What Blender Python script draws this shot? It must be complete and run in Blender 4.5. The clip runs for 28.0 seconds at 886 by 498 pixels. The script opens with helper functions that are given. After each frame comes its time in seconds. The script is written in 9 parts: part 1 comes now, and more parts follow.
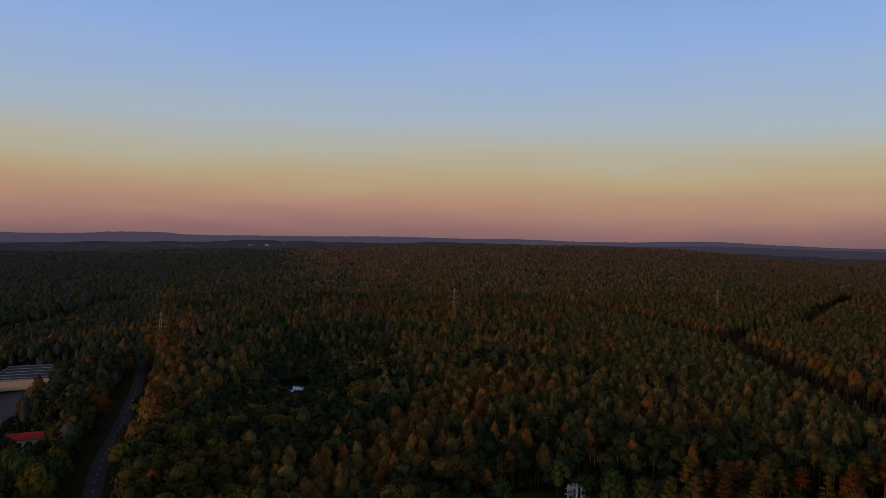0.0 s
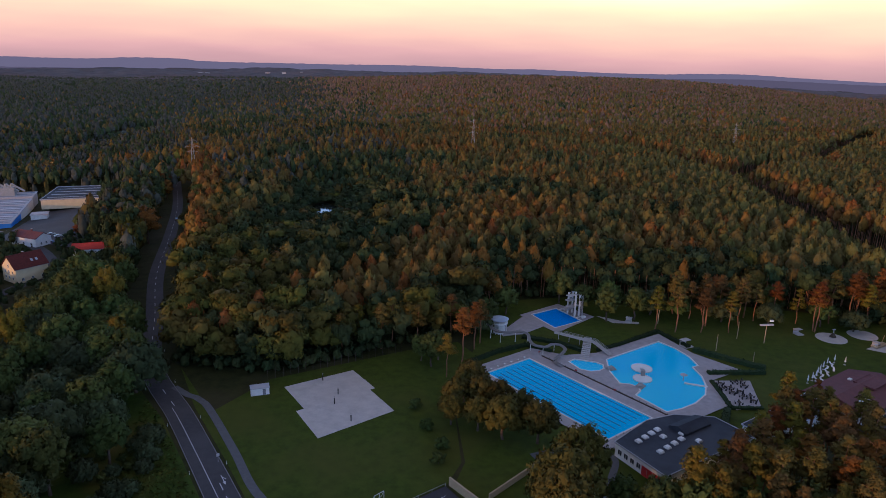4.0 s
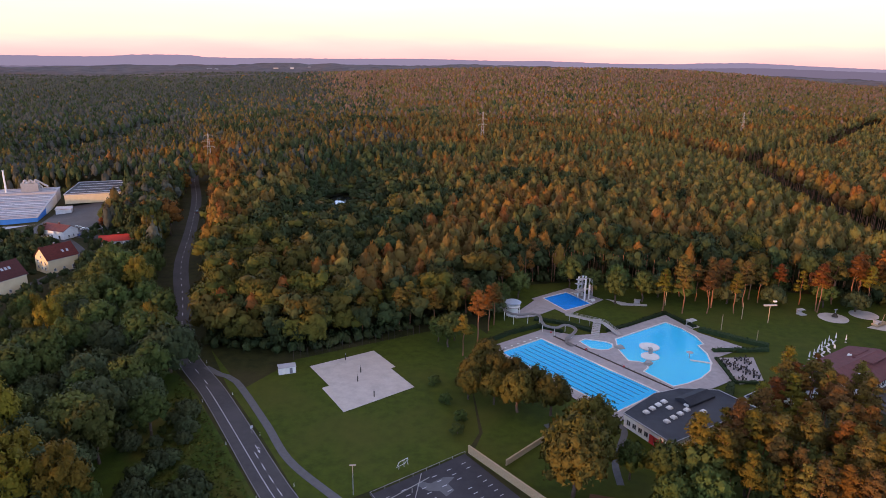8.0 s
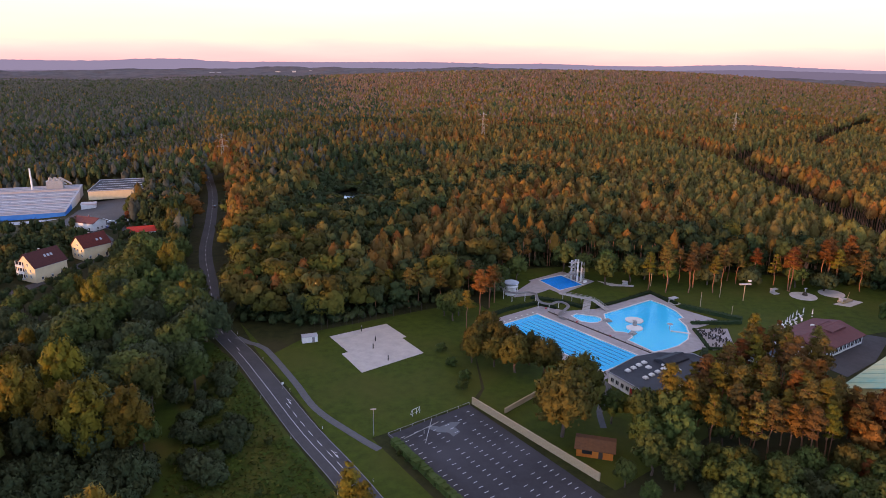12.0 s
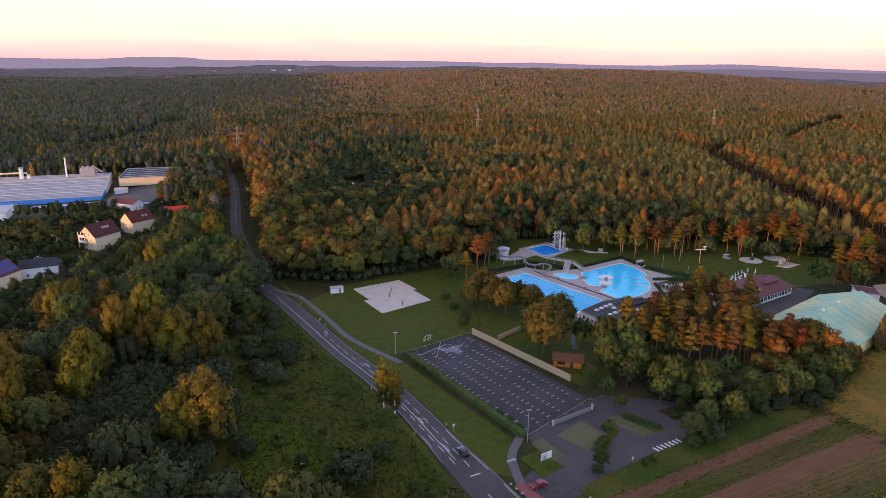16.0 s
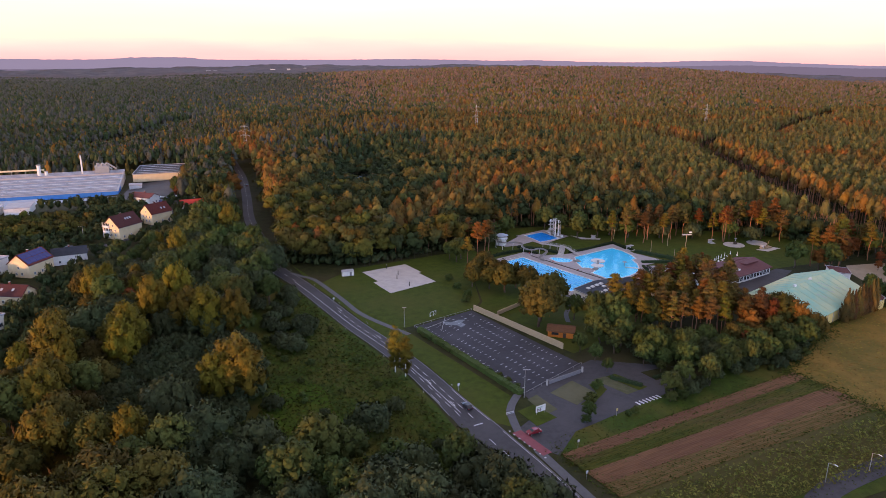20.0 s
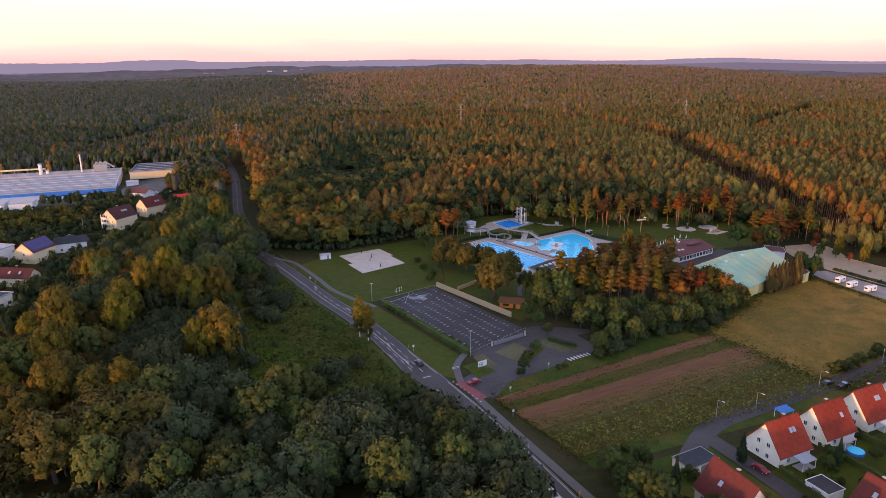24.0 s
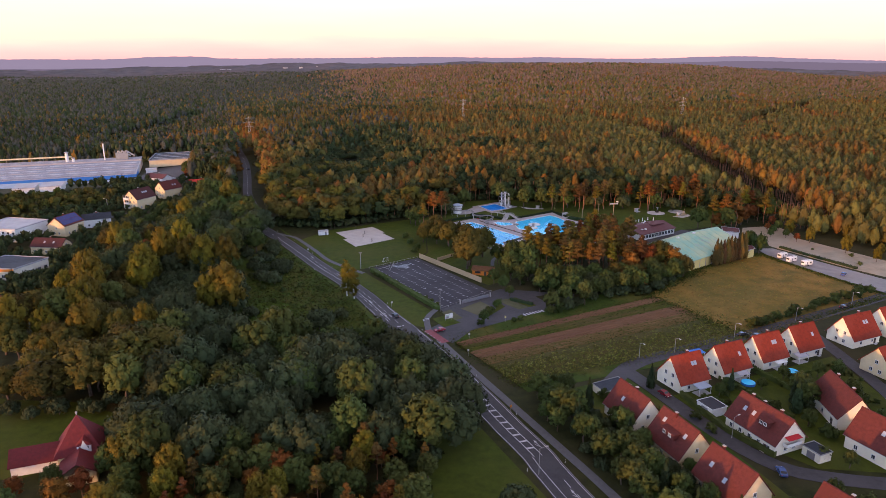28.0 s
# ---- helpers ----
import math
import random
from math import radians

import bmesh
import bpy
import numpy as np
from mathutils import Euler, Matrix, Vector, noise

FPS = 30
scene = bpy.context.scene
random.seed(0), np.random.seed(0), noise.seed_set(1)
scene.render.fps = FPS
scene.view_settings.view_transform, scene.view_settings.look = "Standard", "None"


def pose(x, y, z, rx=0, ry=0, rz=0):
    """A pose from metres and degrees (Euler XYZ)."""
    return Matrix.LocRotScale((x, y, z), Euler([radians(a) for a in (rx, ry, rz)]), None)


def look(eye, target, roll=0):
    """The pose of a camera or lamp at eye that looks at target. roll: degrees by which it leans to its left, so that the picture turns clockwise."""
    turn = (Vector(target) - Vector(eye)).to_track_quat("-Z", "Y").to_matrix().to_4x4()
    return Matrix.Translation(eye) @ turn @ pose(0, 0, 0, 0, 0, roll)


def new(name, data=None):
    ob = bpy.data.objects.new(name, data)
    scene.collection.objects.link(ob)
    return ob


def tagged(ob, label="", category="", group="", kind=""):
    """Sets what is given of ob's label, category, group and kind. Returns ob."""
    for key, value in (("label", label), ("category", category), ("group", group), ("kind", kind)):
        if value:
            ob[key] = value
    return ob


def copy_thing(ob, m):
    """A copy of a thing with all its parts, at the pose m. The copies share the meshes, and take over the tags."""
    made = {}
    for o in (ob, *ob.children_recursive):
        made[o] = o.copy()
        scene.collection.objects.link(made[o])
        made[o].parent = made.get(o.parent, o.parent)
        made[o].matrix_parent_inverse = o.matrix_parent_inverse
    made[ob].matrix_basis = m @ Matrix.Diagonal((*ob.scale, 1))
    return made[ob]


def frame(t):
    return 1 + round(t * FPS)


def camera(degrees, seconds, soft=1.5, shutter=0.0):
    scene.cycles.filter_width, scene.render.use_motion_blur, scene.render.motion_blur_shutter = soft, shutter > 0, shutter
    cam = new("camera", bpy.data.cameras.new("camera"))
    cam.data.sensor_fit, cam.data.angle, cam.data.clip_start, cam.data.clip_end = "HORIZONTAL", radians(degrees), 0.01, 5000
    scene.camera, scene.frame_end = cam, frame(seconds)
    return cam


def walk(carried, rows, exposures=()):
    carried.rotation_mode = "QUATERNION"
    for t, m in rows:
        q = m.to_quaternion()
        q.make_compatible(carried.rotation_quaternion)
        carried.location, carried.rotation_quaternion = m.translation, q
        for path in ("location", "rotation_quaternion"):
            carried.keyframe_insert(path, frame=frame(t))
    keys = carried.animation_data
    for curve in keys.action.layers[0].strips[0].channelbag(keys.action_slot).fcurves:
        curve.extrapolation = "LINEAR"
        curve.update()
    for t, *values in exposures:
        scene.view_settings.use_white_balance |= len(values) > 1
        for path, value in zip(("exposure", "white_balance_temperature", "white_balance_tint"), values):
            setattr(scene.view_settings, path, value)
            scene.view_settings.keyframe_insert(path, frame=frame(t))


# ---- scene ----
cam = camera(65.5, 28.0, soft=0.65)
PATH = [
    (0, (11.695, -145.919, 100.707), (12.025, -143.947, 100.644), 1.0),
    (0.5, (11.51, -148.735, 100.72), (11.831, -146.763, 100.628), 1.0),
    (1, (11.281, -151.619, 100.746), (11.59, -149.646, 100.631), 1.1),
    (1.5, (10.974, -154.581, 100.769), (11.272, -152.612, 100.59), 1.2),
    (2, (10.61, -157.539, 100.786), (10.898, -155.584, 100.48), 1.2),
    (2.5, (10.18, -160.501, 100.8), (10.465, -158.565, 100.386), 1.2),
    (3, (9.663, -163.455, 100.818), (9.934, -161.518, 100.4), 1.6),
    (3.5, (9.077, -166.181, 100.833), (9.343, -164.248, 100.393), 1.4),
    (4, (8.507, -168.503, 100.853), (8.782, -166.597, 100.312), 1.6),
    (4.5, (7.996, -170.304, 100.881), (8.265, -168.403, 100.32), 1.6),
    (6.5, (6.284, -175.625, 101.096), (6.529, -173.72, 100.537), 1.0),
    (7, (5.811, -176.915, 101.124), (6.051, -175.012, 100.56), 0.7),
    (7.5, (5.31, -178.18, 101.165), (5.556, -176.277, 100.6), 0.7),
    (8, (4.752, -179.483, 101.213), (5.001, -177.579, 100.653), 0.8),
    (8.5, (4.185, -180.986, 101.23), (4.435, -179.082, 100.669), 0.8),
    (9, (3.654, -182.862, 101.244), (3.907, -180.958, 100.685), 0.8),
    (9.5, (3.153, -185.236, 101.271), (3.406, -183.332, 100.714), 0.8),
    (10, (2.683, -188.263, 101.311), (2.935, -186.358, 100.756), 0.7),
    (10.5, (2.167, -192.012, 101.359), (2.413, -190.106, 100.805), 0.6),
    (11, (1.501, -196.457, 101.413), (1.739, -194.55, 100.859), 0.5),
    (11.5, (0.598, -201.553, 101.47), (0.834, -199.646, 100.915), 0.6),
    (12, (-0.515, -207.172, 101.528), (-0.268, -205.266, 100.976), 0.6),
    (12.5, (-1.802, -213.285, 101.598), (-1.544, -211.379, 101.048), 0.6),
    (14.5, (-7.549, -239.715, 102.2), (-7.278, -237.811, 101.651), 0.7),
    (15, (-9.065, -246.738, 102.287), (-8.797, -244.833, 101.738), 0.8),
    (15.5, (-10.604, -253.876, 102.386), (-10.339, -251.971, 101.835), 0.8),
    (16, (-12.087, -260.656, 102.516), (-11.82, -258.753, 101.961), 0.7),
    (16.5, (-13.467, -266.574, 102.673), (-13.175, -264.676, 102.116), 0.7),
    (17, (-14.758, -271.281, 102.833), (-14.434, -269.389, 102.273), 0.8),
    (17.5, (-15.936, -274.673, 102.965), (-15.606, -272.782, 102.403), 0.8),
    (18, (-16.901, -276.893, 103.067), (-16.571, -275.003, 102.502), 0.8),
    (18.5, (-17.595, -278.383, 103.137), (-17.274, -276.491, 102.576), 0.7),
    (19, (-17.922, -279.846, 103.185), (-17.646, -277.946, 102.624), 0.7),
    (19.5, (-17.78, -281.839, 103.204), (-17.509, -279.938, 102.644), 0.5),
    (20, (-17.176, -284.525, 103.213), (-16.907, -282.623, 102.653), 0.3),
    (20.5, (-16.155, -287.825, 103.233), (-15.895, -285.922, 102.673), 0.2),
    (21, (-14.849, -291.542, 103.273), (-14.591, -289.64, 102.711), 0.0),
    (21.5, (-13.339, -295.588, 103.33), (-13.079, -293.686, 102.769), -0.1),
    (23.5, (-7.134, -312.928, 103.886), (-6.861, -311.028, 103.326), -0.2),
    (24, (-5.726, -317.449, 103.952), (-5.458, -315.547, 103.392), -0.3),
    (24.5, (-4.405, -322.174, 103.991), (-4.141, -320.273, 103.43), -0.3),
    (25, (-3.123, -327.078, 104.011), (-2.864, -325.176, 103.45), -0.3),
    (25.5, (-1.824, -332.12, 104.052), (-1.569, -330.217, 103.49), -0.4),
    (26, (-0.532, -337.334, 104.077), (-0.281, -335.431, 103.514), -0.3),
    (26.5, (0.783, -342.744, 104.074), (1.029, -340.84, 103.511), -0.3),
    (27, (2.106, -348.325, 104.046), (2.344, -346.421, 103.482), -0.3),
    (27.5, (3.449, -354.055, 104.009), (3.679, -352.15, 103.444), -0.2),
    (28, (4.817, -359.847, 103.968), (5.043, -357.942, 103.402), -0.1),
]
EXPOSURES = [(0.0, -2.45, 6000, 10), (1.0, -2.38, 5950, 10), (1.6, -2.22, 5800, 10), (2.2, -1.98, 5500, 10), (3.0, -1.7, 5250, 10), (3.6, -1.3, 5300, 10),
             (4.2, -0.85, 5450, 10), (5.0, -0.45, 5750, 11), (6.5, -0.05, 6350, 14), (12.0, -0.03, 6400, 15), (20.0, 0.0, 6550, 16), (28.0, 0.02, 6650, 16)]
walk(cam, [(t, look(eye, target, roll)) for t, eye, target, roll in PATH], EXPOSURES)

# ---- world and sun ----
SUN_AZIMUTH = math.atan2(-0.82, -0.57)
SUN_HEIGHT = radians(4.2)
world = bpy.data.worlds.new("dusk_sky")
scene.world = world
world.use_nodes = True
wn, wl = world.node_tree.nodes, world.node_tree.links
wn.clear()
w_out = wn.new("ShaderNodeOutputWorld")
w_sky = wn.new("ShaderNodeTexSky")
w_sky.sky_type, w_sky.sun_disc = "NISHITA", False
w_sky.sun_elevation, w_sky.sun_rotation = SUN_HEIGHT, SUN_AZIMUTH
w_bg = wn.new("ShaderNodeBackground")
w_bg.inputs[1].default_value = 0.05
wl.new(w_sky.outputs[0], w_bg.inputs[0])
w_co = wn.new("ShaderNodeTexCoord")
w_sep = wn.new("ShaderNodeSeparateXYZ")
w_noise = wn.new("ShaderNodeTexNoise")
w_map = wn.new("ShaderNodeMapping")
w_map.inputs["Scale"].default_value = (2.2, 2.2, 16.0)
w_noise.inputs["Scale"].default_value = 1.6
w_noise.inputs["Detail"].default_value = 5.0
wl.new(w_co.outputs["Generated"], w_map.inputs[0])
wl.new(w_map.outputs[0], w_noise.inputs["Vector"])
wl.new(w_co.outputs["Generated"], w_sep.inputs[0])
w_add = wn.new("ShaderNodeMath")
w_add.operation = "MULTIPLY_ADD"
wl.new(w_noise.outputs[0], w_add.inputs[0])
w_add.inputs[1].default_value = 0.05
wl.new(w_sep.outputs[2], w_add.inputs[2])
w_ramp = wn.new("ShaderNodeValToRGB")
wl.new(w_add.outputs[0], w_ramp.inputs[0])
SKY = [(0.0, (1.20, 0.66, 0.68)), (0.030, (1.98, 1.00, 0.88)), (0.060, (2.70, 1.48, 1.00)), (0.095, (2.95, 2.12, 1.16)), (0.130, (2.85, 2.58, 1.90)),
       (0.175, (2.45, 2.75, 3.00)), (0.28, (1.78, 2.55, 4.15)), (0.42, (1.15, 1.85, 3.50)), (0.55, (0.70, 0.62, 0.68))]
while len(w_ramp.color_ramp.elements) < len(SKY):
    w_ramp.color_ramp.elements.new(0.5)
for el, (p, c) in zip(w_ramp.color_ramp.elements, SKY):
    el.position, el.color = p, (*c, 1)
w_bg2 = wn.new("ShaderNodeBackground")
w_bg2.inputs[1].default_value = 0.85
wl.new(w_ramp.outputs[0], w_bg2.inputs[0])
w_sum = wn.new("ShaderNodeAddShader")
wl.new(w_bg.outputs[0], w_sum.inputs[0])
wl.new(w_bg2.outputs[0], w_sum.inputs[1])
wl.new(w_sum.outputs[0], w_out.inputs[0])

sun = new("sun", bpy.data.lights.new("sun", "SUN"))
sun.data.energy, sun.data.angle, sun.data.color = 5.0, radians(0.6), (1.0, 0.47, 0.17)
sun_dir = Vector((math.sin(SUN_AZIMUTH) * math.cos(SUN_HEIGHT), math.cos(SUN_AZIMUTH) * math.cos(SUN_HEIGHT), math.sin(SUN_HEIGHT)))
sun.matrix_world = look(sun_dir * 300, (0, 0, 0))


# ---- materials ----
def material(name, base, second=None, scale=1.0, rough=0.85, bump=0.0, bump_scale=None, metal=0.0, spec=0.25,
             rand=0.0, third=None, stretch=(1, 1, 1), tint=False, hue=0.0):
    """A surface with a base colour that drifts to a second at one scale and to a third at a coarser one."""
    m = bpy.data.materials.new(name)
    m.use_nodes = True
    n, l = m.node_tree.nodes, m.node_tree.links
    b = n["Principled BSDF"]
    b.inputs["Roughness"].default_value = rough
    b.inputs["Metallic"].default_value = metal
    b.inputs["Specular IOR Level"].default_value = spec
    co = n.new("ShaderNodeTexCoord")
    mp = n.new("ShaderNodeMapping")
    mp.inputs["Scale"].default_value = stretch
    l.new(co.outputs["Object"], mp.inputs[0])
    second = second or tuple(c * 0.75 for c in base)
    third = third or tuple((a + c) / 2 for a, c in zip(base, second))
    fine = n.new("ShaderNodeTexNoise")
    fine.inputs["Scale"].default_value = scale
    fine.inputs["Detail"].default_value = 6
    fine.inputs["Roughness"].default_value = 0.65
    l.new(mp.outputs[0], fine.inputs["Vector"])
    r1 = n.new("ShaderNodeValToRGB")
    r1.color_ramp.elements[0].position, r1.color_ramp.elements[1].position = 0.36, 0.64
    r1.color_ramp.elements[0].color, r1.color_ramp.elements[1].color = (*second, 1), (*base, 1)
    l.new(fine.outputs[0], r1.inputs[0])
    coarse = n.new("ShaderNodeTexNoise")
    coarse.inputs["Scale"].default_value = scale * 0.13
    coarse.inputs["Detail"].default_value = 3
    l.new(mp.outputs[0], coarse.inputs["Vector"])
    r2 = n.new("ShaderNodeMapRange")
    r2.inputs[1].default_value, r2.inputs[2].default_value, r2.inputs[4].default_value = 0.45, 0.68, 0.75
    l.new(coarse.outputs[0], r2.inputs[0])
    mix = n.new("ShaderNodeMix")
    mix.data_type = "RGBA"
    l.new(r2.outputs[0], mix.inputs[0])
    l.new(r1.outputs[0], mix.inputs[6])
    mix.inputs[7].default_value = (*third, 1)
    out = mix.outputs[2]
    if rand or tint or hue:
        hs = n.new("ShaderNodeHueSaturation")
        if tint:
            src = n.new("ShaderNodeAttribute")
            src.attribute_name = "tint"
            src = src.outputs["Fac"]
        else:
            src = n.new("ShaderNodeObjectInfo").outputs["Random"]
        v = n.new("ShaderNodeMapRange")
        v.inputs[3].default_value, v.inputs[4].default_value = 1 - rand, 1 + rand
        l.new(src, v.inputs[0])
        l.new(v.outputs[0], hs.inputs["Value"])
        if hue:
            mul = n.new("ShaderNodeMath")
            mul.operation = "MULTIPLY"
            mul.inputs[1].default_value = 7.31
            fr = n.new("ShaderNodeMath")
            fr.operation = "FRACT"
            hv = n.new("ShaderNodeMapRange")
            hv.inputs[3].default_value, hv.inputs[4].default_value = 0.5 - hue, 0.5 + hue
            l.new(src, mul.inputs[0])
            l.new(mul.outputs[0], fr.inputs[0])
            l.new(fr.outputs[0], hv.inputs[0])
            l.new(hv.outputs[0], hs.inputs["Hue"])
        l.new(out, hs.inputs["Color"])
        out = hs.outputs[0]
    l.new(out, b.inputs["Base Color"])
    if bump:
        bn = n.new("ShaderNodeTexNoise")
        bn.inputs["Scale"].default_value = bump_scale or scale * 3
        bn.inputs["Detail"].default_value = 4
        l.new(mp.outputs[0], bn.inputs["Vector"])
        bp = n.new("ShaderNodeBump")
        bp.inputs["Strength"].default_value = bump
        bp.inputs["Distance"].default_value = 0.1
        l.new(bn.outputs[0], bp.inputs["Height"])
        l.new(bp.outputs[0], b.inputs["Normal"])
    return m


M = {}
M["forest_floor"] = material("forest_floor", (0.040, 0.042, 0.012), (0.022, 0.024, 0.008), 0.25, 0.95, 0.6, 2.0, third=(0.055, 0.045, 0.022))
M["lawn"] = material("lawn", (0.060, 0.078, 0.009), (0.038, 0.053, 0.007), 0.3, 0.95, 0.5, 6.0, third=(0.070, 0.072, 0.013))
M["meadow"] = material("meadow", (0.047, 0.074, 0.009), (0.032, 0.050, 0.008), 0.35, 0.95, 0.8, 3.0, third=(0.118, 0.086, 0.022))
M["asphalt"] = material("asphalt", (0.064, 0.058, 0.062), (0.049, 0.045, 0.048), 0.6, 0.85, 0.2, 12.0, third=(0.077, 0.070, 0.073))
M["asphalt_dark"] = material("asphalt_dark", (0.044, 0.040, 0.046), (0.033, 0.030, 0.035), 0.4, 0.85, 0.2, 12.0, third=(0.060, 0.055, 0.064))
M["path"] = material("path", (0.12, 0.115, 0.12), (0.095, 0.09, 0.095), 0.8, 0.9, 0.2, 9.0)
M["red_paving"] = material("red_paving", (0.26, 0.075, 0.085), (0.20, 0.06, 0.07), 0.9, 0.85)
M["paint"] = material("paint", (0.62, 0.60, 0.62), (0.42, 0.40, 0.42), 2.5, 0.7)
M["kerb"] = material("kerb", (0.22, 0.205, 0.215), (0.16, 0.15, 0.16), 1.5, 0.85)
M["deck"] = material("deck", (0.37, 0.33, 0.33), (0.29, 0.26, 0.265), 0.5, 0.8, 0.15, 5.0, third=(0.33, 0.285, 0.28))
M["sand"] = material("sand", (0.52, 0.46, 0.42), (0.42, 0.37, 0.34), 0.25, 0.95, 0.5, 3.0, third=(0.46, 0.385, 0.33))
M["pool_floor"] = material("pool_floor", (0.012, 0.58, 1.0), (0.010, 0.54, 1.0), 0.3, 0.4)
M["pool_floor_light"] = material("pool_floor_light", (0.05, 0.64, 1.0), (0.04, 0.60, 1.0), 0.25, 0.4, third=(0.10, 0.74, 1.0))
M["pool_floor_deep"] = material("pool_floor_deep", (0.012, 0.30, 0.88), (0.010, 0.27, 0.82), 0.3, 0.4)
M["lane"] = material("lane", (0.012, 0.07, 0.26), (0.01, 0.05, 0.2), 0.5, 0.5)
M["white"] = material("white", (0.72, 0.70, 0.68), (0.62, 0.60, 0.58), 0.7, 0.7)
M["render_white"] = material("render_white", (0.78, 0.71, 0.57), (0.68, 0.62, 0.50), 0.4, 0.9, 0.1)
M["render_cream"] = material("render_cream", (0.68, 0.54, 0.33), (0.60, 0.47, 0.29), 0.4, 0.9, 0.1)
M["roof_red"] = material("roof_red", (0.25, 0.036, 0.018), (0.17, 0.027, 0.015), 1.2, 0.8, 0.6, 5.0, rand=0.12, third=(0.25, 0.046, 0.028), stretch=(1, 1, 1))
M["roof_brown"] = material("roof_brown", (0.120, 0.031, 0.026), (0.082, 0.024, 0.021), 1.2, 0.8, 0.6, 5.0, rand=0.12)
M["roof_wine"] = material("roof_wine", (0.082, 0.030, 0.030), (0.060, 0.024, 0.024), 1.2, 0.8, 0.6, 5.0)
M["roof_bright"] = material("roof_bright", (0.50, 0.05, 0.035), (0.40, 0.04, 0.03), 1.2, 0.75, 0.4, 5.0)
M["roof_maroon"] = material("roof_maroon", (0.135, 0.046, 0.045), (0.100, 0.036, 0.036), 0.6, 0.8, 0.4, 3.0)
M["roof_felt"] = material("roof_felt", (0.032, 0.035, 0.048), (0.022, 0.025, 0.034), 0.5, 0.8, 0.2, 4.0, third=(0.055, 0.058, 0.072))
M["roof_green"] = material("roof_green", (0.52, 0.50, 0.29), (0.19, 0.41, 0.34), 0.06, 0.75, 0.1, third=(0.27, 0.45, 0.35), spec=0.12)
M["grass_grid"] = material("grass_grid", (0.105, 0.105, 0.060), (0.075, 0.080, 0.040), 0.5, 0.95, 0.3, 5.0, third=(0.13, 0.12, 0.075), spec=0.05)
M["roof_sheet"] = material("roof_sheet", (0.34, 0.385, 0.45), (0.26, 0.305, 0.375), 0.15, 0.7, third=(0.43, 0.45, 0.47))
M["roof_grey"] = material("roof_grey", (0.42, 0.40, 0.42), (0.33, 0.32, 0.34), 0.2, 0.7)
M["blue_wall"] = material("blue_wall", (0.035, 0.19, 0.58), (0.03, 0.16, 0.50), 0.3, 0.6)
M["red_paint"] = material("red_paint", (0.48, 0.025, 0.03), (0.40, 0.02, 0.025), 0.6, 0.6)
M["yellow_wall"] = material("yellow_wall", (0.62, 0.50, 0.20), (0.54, 0.43, 0.17), 0.3, 0.8)
M["glass"] = material("glass", (0.035, 0.04, 0.05), (0.03, 0.034, 0.04), 0.5, 0.08, spec=0.6)
M["solar"] = material("solar", (0.018, 0.03, 0.16), (0.014, 0.022, 0.12), 0.5, 0.15, spec=0.6)
M["concrete"] = material("concrete", (0.46, 0.42, 0.40), (0.37, 0.34, 0.32), 0.6, 0.85, 0.15)
M["wood_tan"] = material("wood_tan", (0.42, 0.31, 0.19), (0.34, 0.25, 0.15), 1.5, 0.85, 0.2)
M["wood_orange"] = material("wood_orange", (0.62, 0.20, 0.03), (0.50, 0.16, 0.025), 1.2, 0.75, rand=0.05)
M["wood_dark"] = material("wood_dark", (0.075, 0.055, 0.042), (0.05, 0.038, 0.03), 1.5, 0.9)
M["steel"] = material("steel", (0.50, 0.50, 0.52), (0.42, 0.42, 0.44), 1.0, 0.45, metal=0.6)
M["galv"] = material("galv", (0.36, 0.34, 0.33), (0.28, 0.27, 0.26), 1.0, 0.6, metal=0.3)
M["black"] = material("black", (0.02, 0.02, 0.022), (0.015, 0.015, 0.017), 1.0, 0.5)
M["soil"] = material("soil", (0.190, 0.098, 0.050), (0.128, 0.068, 0.036), 1.1, 0.95, 0.8, 2.0, third=(0.122, 0.058, 0.036))
M["weedy_soil"] = material("weedy_soil", (0.180, 0.104, 0.046), (0.088, 0.072, 0.022), 1.1, 0.95, 0.8, 2.0, third=(0.120, 0.078, 0.028))
M["strip_grass"] = material("strip_grass", (0.094, 0.088, 0.018), (0.048, 0.060, 0.012), 1.1, 0.95, 0.8, 3.0, third=(0.115, 0.074, 0.034))
M["stubble"] = material("stubble", (0.250, 0.140, 0.033), (0.120, 0.092, 0.020), 0.12, 0.95, 0.8, 2.5, third=(0.112, 0.096, 0.018))
M["crop_ground"] = material("crop_ground", (0.074, 0.070, 0.016), (0.046, 0.048, 0.012), 0.9, 0.95, 0.8, 2.5, third=(0.092, 0.066, 0.024))
for key in ("soil", "weedy_soil", "strip_grass", "crop_ground"):
    for node in M[key].node_tree.nodes:
        if node.type == "MAPPING":      # worked along the rows of the field
            node.vector_type = "TEXTURE"
            node.inputs["Rotation"].default_value = (0, 0, 0.385)
            node.inputs["Scale"].default_value = (9.0, 1.0, 1.0)
M["gravel"] = material("gravel", (0.40, 0.315, 0.225), (0.27, 0.215, 0.15), 0.11, 0.95, 0.4, 4.0, third=(0.34, 0.25, 0.175))
M["pale_lane"] = material("pale_lane", (0.27, 0.235, 0.225), (0.195, 0.172, 0.168), 0.25, 0.9, 0.2, 8.0, third=(0.29, 0.25, 0.225))
M["bark"] = material("bark", (0.11, 0.075, 0.055), (0.07, 0.05, 0.038), 2.0, 0.95, 0.6)
M["bark_pine"] = material("bark_pine", (0.26, 0.12, 0.065), (0.17, 0.085, 0.05), 2.0, 0.95, 0.6)
